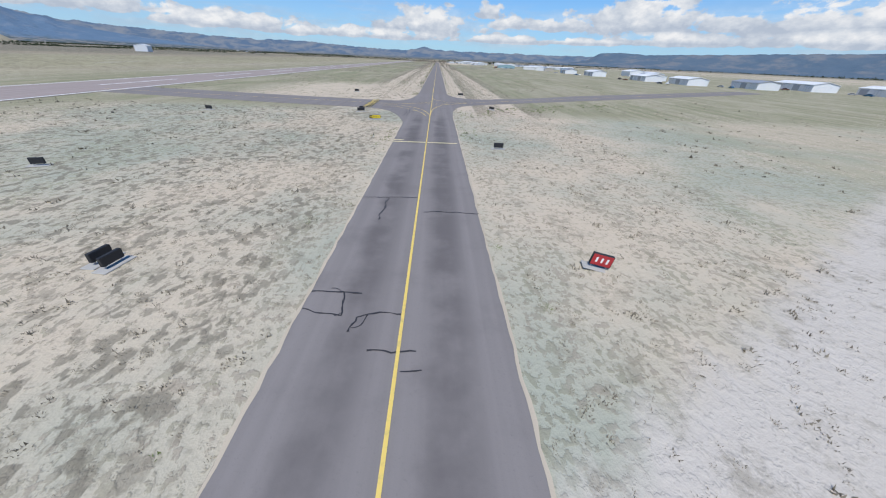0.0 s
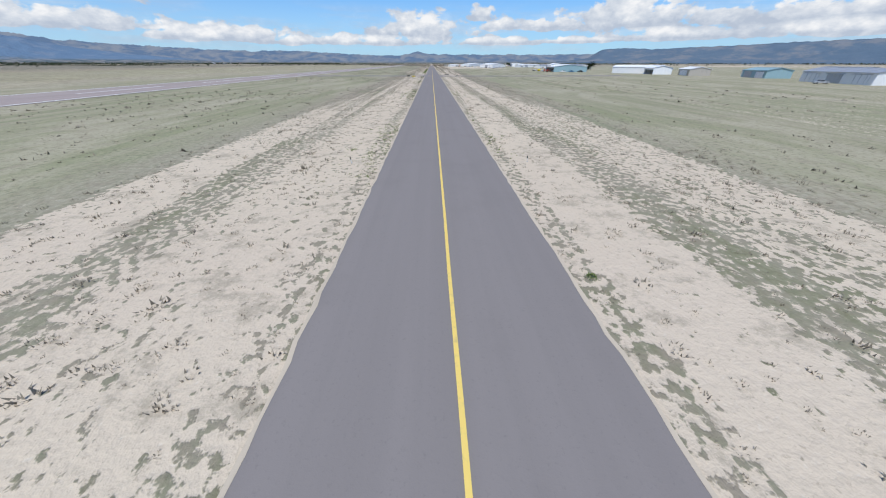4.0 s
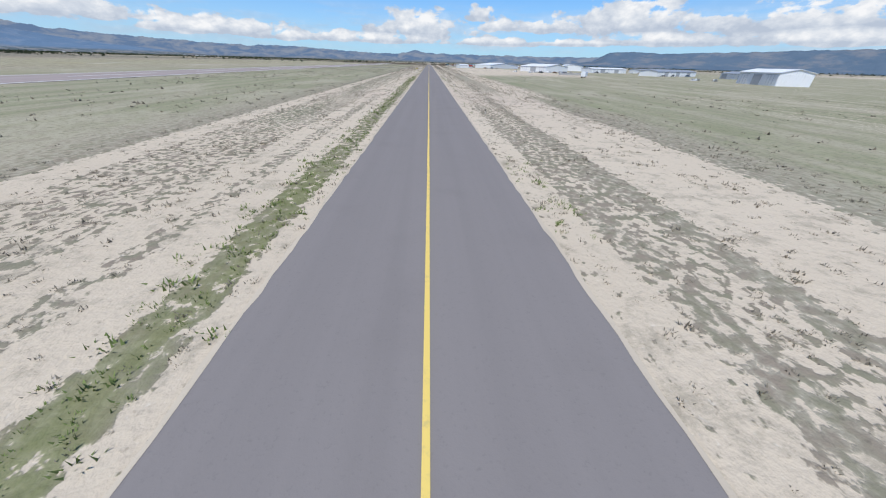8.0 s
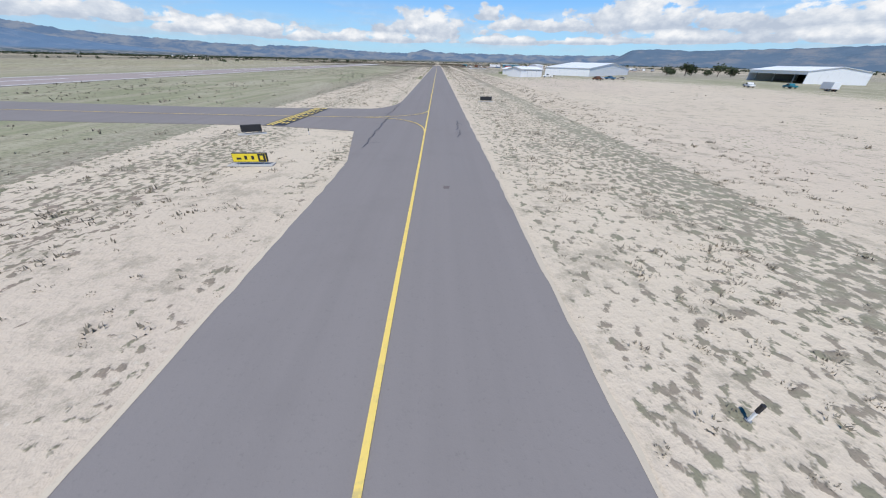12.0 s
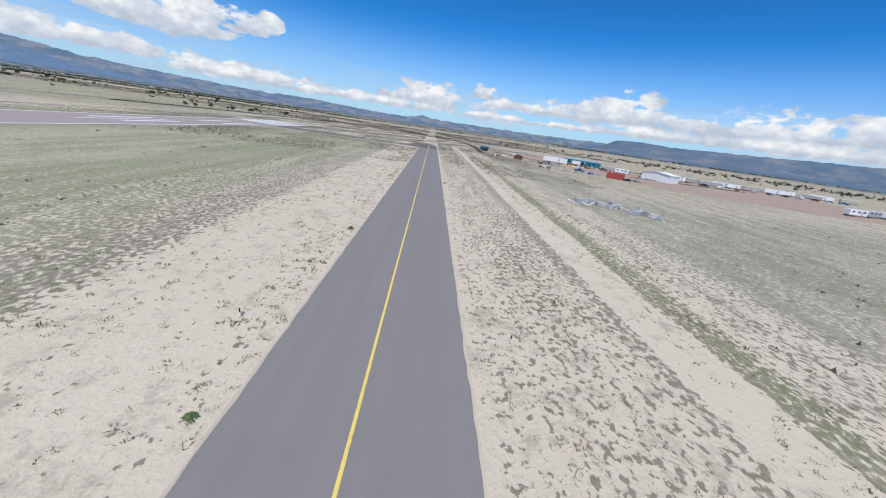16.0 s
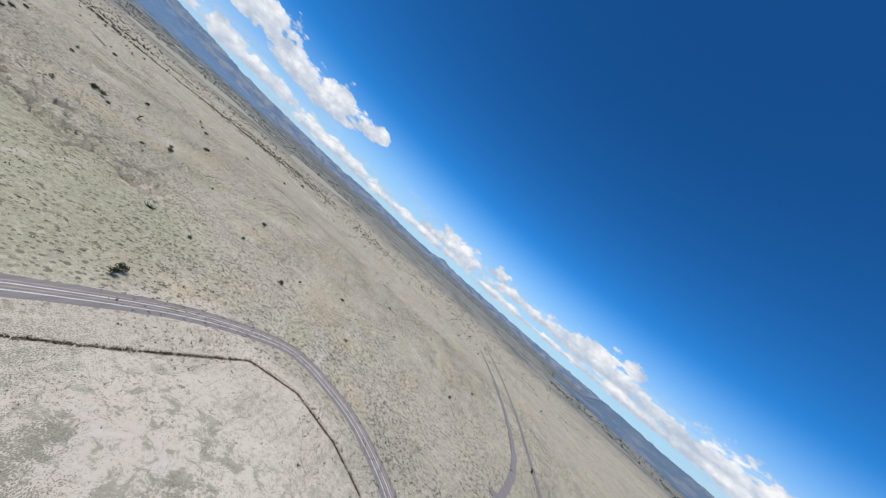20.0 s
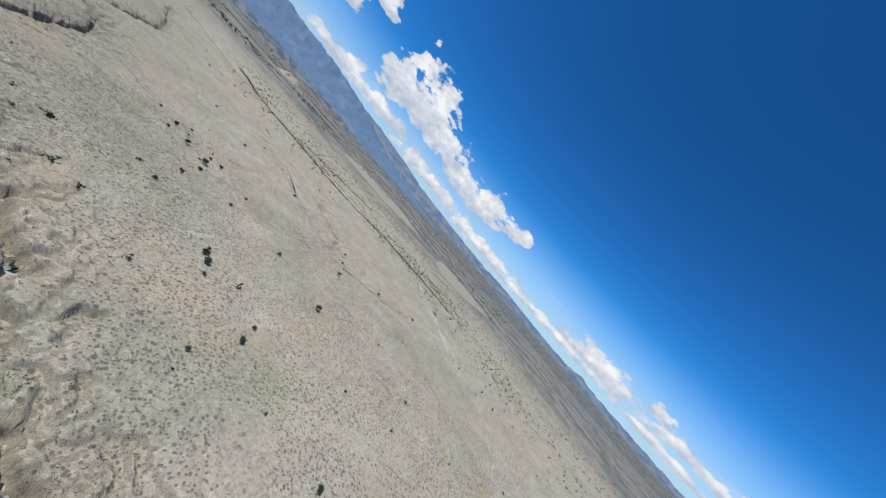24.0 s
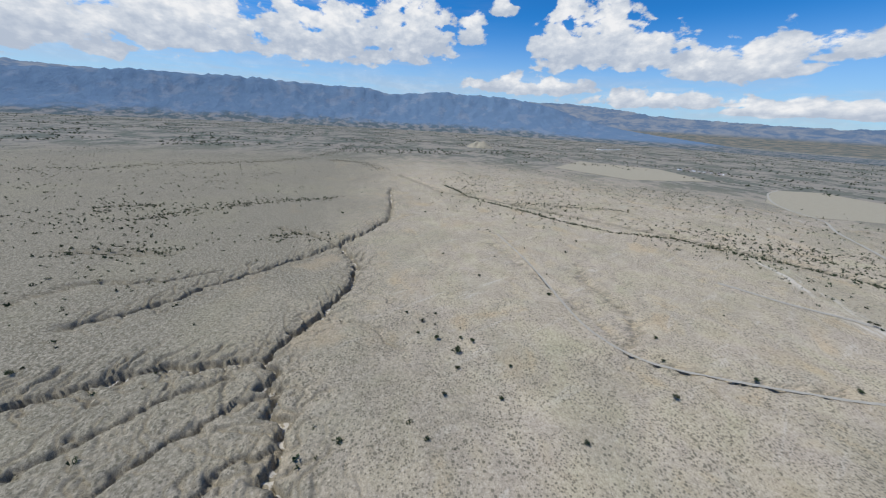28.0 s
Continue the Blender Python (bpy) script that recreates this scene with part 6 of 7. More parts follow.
# a flat panel on the solid body, coloured as the bay's shade
part("open_bay", one(box, 1.0, -3.14, 0.1, 2.6, 0.1, 2.4), DARK, TEAL_SHED, "near-black panel painted as the shade of an open bay")
part("roof", one(prism, [(-3.4, 3.38), (3.4, 3.38), (3.4, 3.55), (0, 4.3), (-3.4, 3.55)], -13.3, 13.3), SHEET_TEAL, TEAL_SHED).rotation_euler = (0, 0, radians(90))
for xx in (-9, -6, 6, 9):
    part("window", one(box, xx, -3.03, 1.3, 1.3, 0.08, 1.0, 0.01), GLASS, TEAL_SHED)
trailer(88, 1680, -30, 16, 3.0, SHEET_WHITE, "long white flat-roofed trailer beside the teal shed")
container(46, 1735, 12, 7, TEAL, "bright teal container by the fence")
container(43, 1713, 10, 5, SIGN_BLACK, "black container by the fence", tall=2.2)
container(58, 1664, -30, 5, RUST, "small rust-brown container on dirt")
container(95, 1613, -24, 8, RED, "rusty red truck body with scrap around it", tall=2.8, wide=2.6)
heap(103, 1609, 7, (RUST, SIGN_BLACK, STEEL), "black and rusty scrap at the end of a red trailer", 51, -24)
heap(86, 1619, 6, (STEEL, SHEET_GREY, BLUE), "grey scrap beside a red trailer", 52, 30)
heap(70, 1653, 11, (RED, RUST, SIGN_BLACK), "rust-red scrap heap on a bare patch", 53, -20)
heap(76, 1648, 8, (SHEET_GREY, STEEL, SHEET_GREY), "grey sheet scrap beside a rusty heap", 54, 10)
heap(94, 1665, 7, (RUST, YELLOW_BOX, SHEET_WHITE), "mixed coloured scrap along the yard", 55, -25)
heap(105, 1668, 7, (RUST, SHEET_WHITE, SIGN_BLACK), "dark scrap and pipes along the yard", 56, -25)
for k in range(6):
    heap(96 + 3.6 * k, 1684 - 0.8 * k, 4.5 + k % 3, ((SIGN_BLACK, RUST, STEEL), (WOOD, SIGN_BLACK, RUST), (RUST, SHEET_GREY, SIGN_BLACK))[k % 3], "dark scrap in a row along the yard", 400 + k, -20 + 13 * k)
for k in range(7):
    heap(90 + 5.2 * k, 1671 - 1.2 * k, 3.5 + k % 2, ((SHEET_WHITE, RUST, SHEET_TAN), (RUST, RED, WOOD))[k % 2], "low mixed scrap strewn across the yard", 420 + k, 37 * k)
trailer(125, 1677, -26, 9, 2.2, SHEET_TAN, "cream box trailer among scrap")
tank(64, 1699, 30, SHEET_WHITE, "small white tank lying on dirt", long=2.6, r=0.8)
tank(69, 1697, 80, SHEET_WHITE, "small white tank lying beside another", long=2.6, r=0.8)
heap(44, 1668, 5, (WOOD, RUST, SHEET_WHITE), "small heap of boards by the fence", 57, 40)
heap(50, 1676, 4, (SHEET_WHITE, SHEET_WHITE, WOOD), "pale rubble by the fence", 58, 0)
car(83, 1628, -30, BLUE, "dark blue pickup truck alone on red dirt", truck=True)
car(118, 1670, -35, SIGN_BLACK, "black pickup truck beside a shed", truck=True)
car(122, 1674, -35, SHEET_GREY, "grey van beside a shed", truck=False, size=1.2)
trailer(126, 1661, -32, 8, 2.3, SHEET_WHITE, "white caravan with small windows", windows=3, kind="caravan")
trailer(137, 1654, -30, 7, 2.3, SHEET_TAN, "cream caravan with small windows", windows=3, kind="caravan")
hangar("shed", 137, 1652, -60, 12, 16, 4.2, 5.2, SHEET_WHITE, SHEET_WHITE, "white metal shed in the dirt yard", group="sheds in the yard")
for k in range(14):
    x = 168 + 11 * k
    trailer(x, 1664 + 1.2 * k + 3 * math.sin(k * 2.3), -20 + 35 * math.sin(k * 1.7), 7 + 3 * (k % 3), 2.2 + 0.3 * (k % 2), (SHEET_WHITE, SHEET_TAN, SHEET_GREY, SHEET_WHITE)[k % 4], "pale trailer in a long row on the range", kind="trailer")
for k in range(10):
    car(176 + 13 * k, 1652 + 1.5 * k, 15 * k, (SIGN_BLACK, SHEET_WHITE, RUST, SHEET_GREY, BLUE)[k % 5], "parked old vehicle in a long row", truck=k % 3 == 0)
for k in range(8):
    trailer(195 + 14 * k, 1588 + 4 * k, 10 * k, 9, 2.4, (SHEET_WHITE, SHEET_GREY)[k % 2], "white mobile home on dry grass", kind="mobile_home", windows=3)
for k, (x, y) in enumerate(((38.5, 1525.6), (46.5, 1525), (49, 1521.4), (52, 1519), (43, 1526))):
    heap(x, y, 4.5, (SHEET_WHITE, SHEET_GREY, CONCRETE), "pale broken slabs dumped in a row", 80 + k, 30 * k)
heap(61, 1622, 4, (SHEET_TAN, SHEET_WHITE, WOOD), "stack of pale boards in dry grass", 90, -30)


# ---- perimeter road, fence and trails ----
ROAD = [(-236, 1640), (-215, 1740), (-195, 1811), (-184, 1852), (-170, 1888), (-157, 1914), (-141, 1936), (-120, 1956), (-104, 1960.5), (-88, 1959), (-54, 1948), (-21, 1921), (2, 1885), (20, 1848), (45, 1822), (75, 1812)]
v, f = ribbon(smooth_line(ROAD, 4), 12.5, 0.05, 0.05, 5)
tagged(sheet("perimeter_road", v, f, DIRT_ROAD), "bending grey-pink dirt road outside the fence", "road", kind="structure")
for k, off in enumerate((-2.6, -0.6, 1.2, 3.0)):
    line = smooth_line(ROAD, 4)
    shifted = []
    for i, q in enumerate(line):
        a, b = line[max(i - 1, 0)], line[min(i + 1, len(line) - 1)]
        d = (Vector(b) - Vector(a)).normalized()
        shifted.append((q[0] - d.y * off, q[1] + d.x * off))
    v, f = ribbon(shifted, 0.7, 0.075, 0.3, k)
    tagged(sheet("wheel_rut", v, f, YARD if k % 2 else SAND), "worn wheel rut in the dirt road", "rut", kind="structure")
FENCE = [(37.2, 1610), (36.8, 1640), (36.2, 1677), (38.8, 1745), (38, 1800), (34.7, 1828), (-4.6, 1873.5), (-36, 1907), (-59, 1921), (-90, 1930), (-119, 1922), (-143, 1876), (-164, 1840), (-190, 1780), (-212, 1690)]
fence = thing("perimeter_fence", 0, 0, "long dark wire fence along the perimeter road", "fence")
fence_line = []
for a, b in zip(FENCE, FENCE[1:]):
    n = max(1, round(math.dist(a, b) / 5.5))
    fence_line += [(a[0] + (b[0] - a[0]) * i / n, a[1] + (b[1] - a[1]) * i / n) for i in range(n)]
post_mesh = None
for x, y in fence_line:
    if post_mesh is None:
        p_ = part("post", one(rod, (0, 0, 0), (0, 0, 1.8), 0.05), RUST, fence)
        post_mesh = p_.data
        p_.location = (x * S, y * S, 0)
    else:
        p_ = new("post", post_mesh)
        p_.parent = fence
        p_.location = (x * S, y * S, 0)
for h in (0.25, 0.65, 1.05, 1.45, 1.8):
    bm = bmesh.new()
    for a, b in zip(fence_line, fence_line[1:]):
        rod(bm, (*a, h), (*b, h), 0.022, sides=4)
    part("wire", bm, RUST, fence)
# weeds banked against the fence make its dark foot
for name, line, width, mat, label, cat in (
        ("trail", [(-1072, 2329), (-900, 2320), (-746, 2297), (-690, 2292), (-637, 2304), (-594, 2344), (-528, 2467), (-470, 2600)], 4.0, TRAIL, "faint two-track trail across the range", "trail"),
        ("trail", [(-760, 2640), (-675, 2686), (-600, 2743), (-502, 2760)], 9.0, TRAIL, "pale sandy wash across the range", "wash"),
        ("trail", [(60, 2010), (79, 2027), (120, 2150), (145, 2420), (143, 2694)], 7.0, DIRT_ROAD, "dirt road running off across the range", "trail"),
        ("trail", [(130, 2030), (181, 2420), (200, 2900)], 5.0, DIRT_ROAD, "second dirt road running off across the range", "trail")):
    v, f = ribbon(smooth_line(line, 8), width, 0.03, 0.25, 9)
    v = [(x, y, max(z, ground_height(x, y) + 0.55)) for x, y, z in v]
    tagged(sheet(name, v, f, mat), label, cat, kind="structure")


def field(name, outline, mat, label, z=0.9):
    slab(name, outline, z, 3.0, mat, label, "field")


field("stubble_field", [(-1120, 3560), (-1010, 3800), (-1020, 4380), (-1500, 4420), (-1560, 4150), (-1330, 3720)], FIELD, "pale green-tan cut field far off")
field("stubble_field_far", [(-2300, 3300), (-1850, 3500), (-1800, 4050), (-2300, 4200), (-2700, 3800)], FIELD, "long tan field beyond the wash")
v, f = ribbon(smooth_line([(-640, 3050), (-800, 3250), (-960, 3420), (-1060, 3560), (-1200, 3640), (-1330, 3760), (-1480, 3990), (-1560, 4200)], 25), 9, 1.3, 0.2, 4)
tagged(sheet("field_road", v, f, TRAIL), "pale winding dirt road edging a field", "road", kind="structure")


def house(x, y, turn, wall, roof, label, big=1.0):
    """A plain low house with a gabled roof, windows and a door."""
    ob = thing("house", x, y, label, "house", turn, "far houses", z=ground_height(x, y) + 0.9)
    part("wall", one(box, 0, 0, -2, 14 * big, 9 * big, 5.2), wall, ob)
    part("roof", one(prism, [(-5.2 * big, 3.1), (5.2 * big, 3.1), (5.2 * big, 3.3), (0, 5.6), (-5.2 * big, 3.3)], -7.5 * big, 7.5 * big), roof, ob).rotation_euler = (0, 0, radians(90))
    for s in (-1, 1):
        part("window", one(box, s * 4 * big, -4.52 * big, 1.0, 2.2, 0.1, 1.3), GLASS, ob)
    part("door", one(box, 0, -4.53 * big, 0, 1.1, 0.1, 2.1), WOOD, ob)


for k in range(13):
    x, y = -2300 + 17 * k + 30 * math.sin(k * 2.7), 4390 + 14 * k + 45 * math.sin(k * 1.9)
    house(x, y, 40 * k, (SHEET_WHITE, SHEET_TAN)[k % 2], (SHEET_WHITE, CLAY, SHEET_GREY)[k % 3], "pale farm house on the far valley floor", 1.2)
for k in range(12):
    x, y = -4040 + 45 * math.sin(k * 2.1) - 20 * k, 5090 + 52 * k
    house(x, y, 25 * k, SHEET_WHITE, (SHEET_WHITE, SHEET_GREY)[k % 2], "white house among trees in the far valley", 1.8)
butte = bmesh.new()
bmesh.ops.create_cone(butte, cap_ends=True, segments=28, radius1=150, radius2=45, depth=60)
bmesh.ops.subdivide_edges(butte, edges=butte.edges[:], cuts=2, use_grid_fill=True)
for q in butte.verts:
    q.co += Vector((noise.noise(q.co * 0.02), noise.noise(q.co * 0.02 + Vector((9, 0, 0))), 0.5 * noise.noise(q.co * 0.03))) * 26
bmesh.ops.translate(butte, vec=(-3800, 3350, 28), verts=butte.verts)
tagged(part("butte", butte, FIELD, None), "small tan flat-topped butte on the valley edge", "hill", kind="structure")

# ---- plants ----
def tuft_cloud(name, xs, ys, sizes, material, label, seed, blades=8, flat=0.55):
    """Many small tufts of leaves as one mesh."""
    rng = np.random.RandomState(seed)
    n = len(xs)
    hs = land(np.asarray(xs), np.asarray(ys))
    a = rng.uniform(0, 6.283, (n, blades))
    out = rng.uniform(0.15, 1.0, (n, blades)) * sizes[:, None] * 0.6
    up = rng.uniform(0.25, 1.0, (n, blades)) * sizes[:, None] * flat * (1.15 - 0.75 * out / (sizes[:, None] * 0.6))
    wide = rng.uniform(0.08, 0.18, (n, blades)) * sizes[:, None] * 0.5 * min(2.0, 14 / blades)
    cx = xs[:, None] + np.cos(a) * out * 0.55 + rng.normal(0, 0.2, a.shape) * sizes[:, None]
    cy = ys[:, None] + np.sin(a) * out * 0.55 + rng.normal(0, 0.2, a.shape) * sizes[:, None]
    tip = np.stack([cx + np.cos(a) * out * 0.5, cy + np.sin(a) * out * 0.5, hs[:, None] + up], -1)
    left = np.stack([cx - np.sin(a) * wide, cy + np.cos(a) * wide, np.broadcast_to(hs[:, None] - 0.02, a.shape)], -1)
    right = np.stack([cx + np.sin(a) * wide, cy - np.cos(a) * wide, np.broadcast_to(hs[:, None] - 0.02, a.shape)], -1)
    co = (np.stack([left, right, tip], 2).reshape(-1, 3) * S).astype(np.float32)
    k = n * blades
    me = bpy.data.meshes.new(name)
    me.vertices.add(3 * k)
    me.vertices.foreach_set("co", co.reshape(-1))
    me.loops.add(3 * k)
    me.loops.foreach_set("vertex_index", np.arange(3 * k, dtype=np.int32))
    me.polygons.add(k)
    me.polygons.foreach_set("loop_start", np.arange(0, 3 * k, 3, dtype=np.int32))
    me.update(calc_edges=True)
    me.materials.append(material)
    return tagged(new(name, me), label, "plants", kind="stuff")


def off_pavement(x, y):
    """True where no pavement lies."""
    keep = np.abs(x) > 5.5
    for lo, hi in ((126, 150), (663, 684), (1157, 1177)):
        keep &= ~((y > lo) & (y < hi) & (x < 0))
    keep &= ~((y > 663) & (y < 686) & (x > 0) & (x < 142))
    keep &= ~((x > 0) & (y > 126 + 0.62 * x) & (y < 152 + 0.62 * x) & (y < 300) & (x < 215))
    for lo, hi in ((150, 166), (684, 696)):
        keep &= ~((y > lo) & (y < hi) & (np.abs(x) < 9))
    keep &= ~((y > 104) & (y < 128) & (x < 0) & (x > -11))
    keep &= ~((y > 1640) & (y < 1672) & (x < 6) & (x > -98))
    keep &= ~((y > 1668) & (y < 1712) & (x < 6) & (x > -18)) & ~((np.abs(y - (1700.5 - (x + 17) * 0.15)) < 7) & (x < -14) & (x > -98) & (y > 1660))
    keep &= ~((x < -90) & (x > -124) & (y < 1742))
    keep &= ~((x > 16) & (x < 20.5) & (y > 1330) & (y < 1700))
    return keep


rng = np.random.RandomState(7)


def scatter(n, x0, x1, y0, y1, weight):
    x, y = rng.uniform(x0, x1, n), rng.uniform(y0, y1, n)
    keep = off_pavement(x, y) & (rng.uniform(0, 1, n) < weight(x, y))
    return x[keep], y[keep]


def patchy(x, y, size=9.0, seed=60, low=0.0):
    return np.clip(0.5 + 1.5 * wave(x, y * 0.35, size, seed) - low, 0, 1)


def shoulder(x, y):
    d = np.abs(x)
    near = np.interp(d, (5.4, 6.2, 8, 10.5, 12, 14, 17, 22, 40), (0.55, 0.6, 0.28, 0.5, 0.6, 0.35, 0.55, 0.5, 0.3))
    near = np.where((x > 0) & (y > 820), np.interp(d, (5.4, 6.8, 8, 13, 15, 15.6, 18.8, 19.4, 26, 40), (0.05, 0.3, 0.7, 0.85, 0.9, 0.03, 0.03, 0.9, 0.6, 0.2)), near)
    return near * (0.25 + patchy(x, y, 5.0))


x, y = scatter(235000, -26, 30, -20, 1700, shoulder)
tuft_cloud("dry_tufts", x, y, rng.gamma(3, 0.075, len(x)) + 0.12, SAGE, "scattered dry grey-brown tufts on the taxiway shoulders", 1, blades=13, flat=0.42)
x, y = scatter(12000, -26, 30, -20, 1700, lambda x, y: patchy(x, y, 14, 63, 0.25) * 0.8)
tuft_cloud("big_tufts", x, y, rng.gamma(4, 0.07, len(x)) + 0.3, SAGE, "larger dry clumps on the taxiway shoulders", 2, blades=26, flat=0.34)
x, y = scatter(90000, -9.5, 9.0, 20, 1680, lambda x, y: np.where(np.abs(x) < 7.4, 0.75, 0.2) * np.clip(1.9 * wave(x * 0.2, y, 60, 66) + np.where(x < 0, 0.05, -0.45), 0, 1)
               + np.where((x < -6.1) & (x > -8.6) & (y > 740) & (y < 960), 0.95, 0))
tuft_cloud("green_weeds", x, y, rng.gamma(4, 0.07, len(x)) + 0.12, GREEN, "green weeds growing along the asphalt edge", 3, blades=14, flat=0.45)
x, y = scatter(9000, 7, 60, 96, 200, lambda x, y: np.clip(1.25 - np.abs(y - 122 - 0.62 * x) / 9, 0, 1) * patchy(x, y, 6, 67))
tuft_cloud("corner_weeds", x, y, rng.gamma(4, 0.08, len(x)) + 0.15, GREEN, "green weeds along the edge of a connector", 11, blades=16, flat=0.45)
x, y = scatter(2600, -14, 14, 20, 1680, lambda x, y: np.where(np.abs(x) < 7.5, 0.2, 0.03))
tuft_cloud("green_bushes", x, y, rng.gamma(4, 0.07, len(x)) + 0.38, GREEN, "small leafy green weeds beside the asphalt", 4, blades=60, flat=0.4)
x, y = scatter(140000, -150, 60, 1560, 1930, lambda x, y: 0.75 * patchy(x, y, 22, 69))
tuft_cloud("infield_tufts", x, y, rng.gamma(4, 0.09, len(x)) + 0.2, SAGE, "dry tufts over the ground inside the taxiway loop", 5, blades=7)
x, y = scatter(36000, -90, -26, 20, 1640, lambda x, y: 0.45 * patchy(x, y, 30, 71))
tuft_cloud("grass_clumps", x, y, rng.gamma(4, 0.13, len(x)) + 0.2, SAGE, "low grass clumps between taxiway and runway", 6, blades=6, flat=0.4)
x, y = scatter(26000, 26, 110, 20, 1600, lambda x, y: np.where((y > 880) & (y < 1330), 0.08, 0.4) * patchy(x, y, 30, 72))
tuft_cloud("field_clumps", x, y, rng.gamma(4, 0.13, len(x)) + 0.2, SAGE, "low grass clumps on the field east of the taxiway", 7, blades=6, flat=0.4)
x, y = scatter(260, 44, 68, 1372, 1384, lambda x, y: 0.5 + 0 * x)
tuft_cloud("hangar_brush", x, y, rng.gamma(4, 0.3, len(x)) + 0.6, GREEN, "grey-green bushes in a row beside a white hangar", 14, blades=30, flat=0.8)
x, y = scatter(140000, -760, 260, 1880, 2420, lambda x, y: 0.6 * patchy(x, y, 70, 73, -0.1) * np.where(y < 1980, np.where(x > -215, 1, 0.5), 1))
tuft_cloud("sagebrush", x, y, rng.gamma(4, 0.22, len(x)) + 0.45, SAGEBRUSH, "low sagebrush dotted over the open range", 8, blades=6, flat=0.55)

xs, ys = [], []
for course, depth, half in GULLIES[:16]:
    for a, b in zip(course, course[1:]):
        n = int(math.dist(a, b) * 2.2)
        u = rng.uniform(0, 1, n)
        off = rng.normal(0, 1.15 * half, n)
        long = math.dist(a, b)
        xs.append(a[0] + (b[0] - a[0]) * u - (b[1] - a[1]) / long * off)
        ys.append(a[1] + (b[1] - a[1]) * u + (b[0] - a[0]) / long * off)
xs, ys = np.concatenate(xs), np.concatenate(ys)
keep = (xs < -240) & (wave(xs, ys, 40, 77) > -0.15)
xs, ys = xs[keep], ys[keep]
tuft_cloud("gully_brush", xs, ys, rng.gamma(4, 0.2, len(xs)) + 0.5, TUMBLE, "dark brush growing on the banks of the gullies", 10, blades=9, flat=0.7)
xs, ys = [], []
for a, b in zip(FENCE[2:], FENCE[3:]):
    n = int(math.dist(a, b) * 7)
    u = rng.uniform(0, 1, n)
    xs.append(a[0] + (b[0] - a[0]) * u + rng.normal(0, 0.35, n))
    ys.append(a[1] + (b[1] - a[1]) * u + rng.normal(0, 0.35, n))
xs, ys = np.concatenate(xs), np.concatenate(ys)
tuft_cloud("fence_weeds", xs, ys, rng.gamma(4, 0.16, len(xs)) + 0.4, TUMBLE, "dry tumbleweeds banked against the wire fence", 9, blades=12, flat=0.8)

xs, ys = [], []
for a, b in (((48, 1756), (76, 1762)), ((76, 1762), (112, 1726)), ((112, 1726), (150, 1694)), ((150, 1694), (262, 1686)), ((120, 1640), (200, 1648)), ((52, 1712), (64, 1690)), ((64, 1690), (84, 1672))):
    n = int(math.dist(a, b) * 6)
    u = rng.uniform(0, 1, n)
    xs.append(a[0] + (b[0] - a[0]) * u + rng.normal(0, 1.0, n))
    ys.append(a[1] + (b[1] - a[1]) * u + rng.normal(0, 1.0, n))
xs, ys = np.concatenate(xs), np.concatenate(ys)
tuft_cloud("yard_weeds", xs, ys, rng.gamma(4, 0.13, len(xs)) + 0.3, SAGEBRUSH, "dry weeds and brush round the dirt yard", 12, blades=10, flat=0.7)


def juniper(name, seed, height):
    """A squat dark juniper: forked trunk, limbs and a ragged crown of leaf clumps."""
    r = random.Random(seed)
    ob = thing(name, 0, 0, "dark green juniper shrub on dry range", "juniper", group="junipers")
    part("trunk", one(rod, (0, 0, -0.2), (0.1, 0.05, height * 0.45), 0.16, 0.09, 7), BARK, ob)
    bm = bmesh.new()
    tips = []
    for k in range(7):
        a = k * 0.9 + r.uniform(0, 0.5)
        tip = Vector((math.cos(a) * height * r.uniform(0.25, 0.5), math.sin(a) * height * r.uniform(0.25, 0.5), height * r.uniform(0.35, 0.85)))
        rod(bm, (0.05, 0.03, height * r.uniform(0.1, 0.35)), tip, 0.06, 0.02, 5)
        tips.append(tip)
    part("limbs", bm, BARK, ob)
    tips.append(Vector((0, 0, height * 0.8)))
    bm = bmesh.new()
    for tip in tips:
        for _ in range(34):
            c = tip + Vector((r.gauss(0, 1), r.gauss(0, 1), r.gauss(0, 0.75))) * height * 0.17
            c.z = max(c.z, 0.12)
            d = Vector((r.gauss(0, 1), r.gauss(0, 1), r.gauss(0, 1))).normalized()
            e = d.orthogonal().normalized()
            s = height * r.uniform(0.05, 0.11)
            quad = [bm.verts.new(c + (d * i + e * j) * s) for i, j in ((-1, -0.6), (1, -0.6), (0.8, 0.7), (-0.7, 0.8))]
            bm.faces.new(quad)
    part("crown", bm, JUNIPER, ob)
    return ob


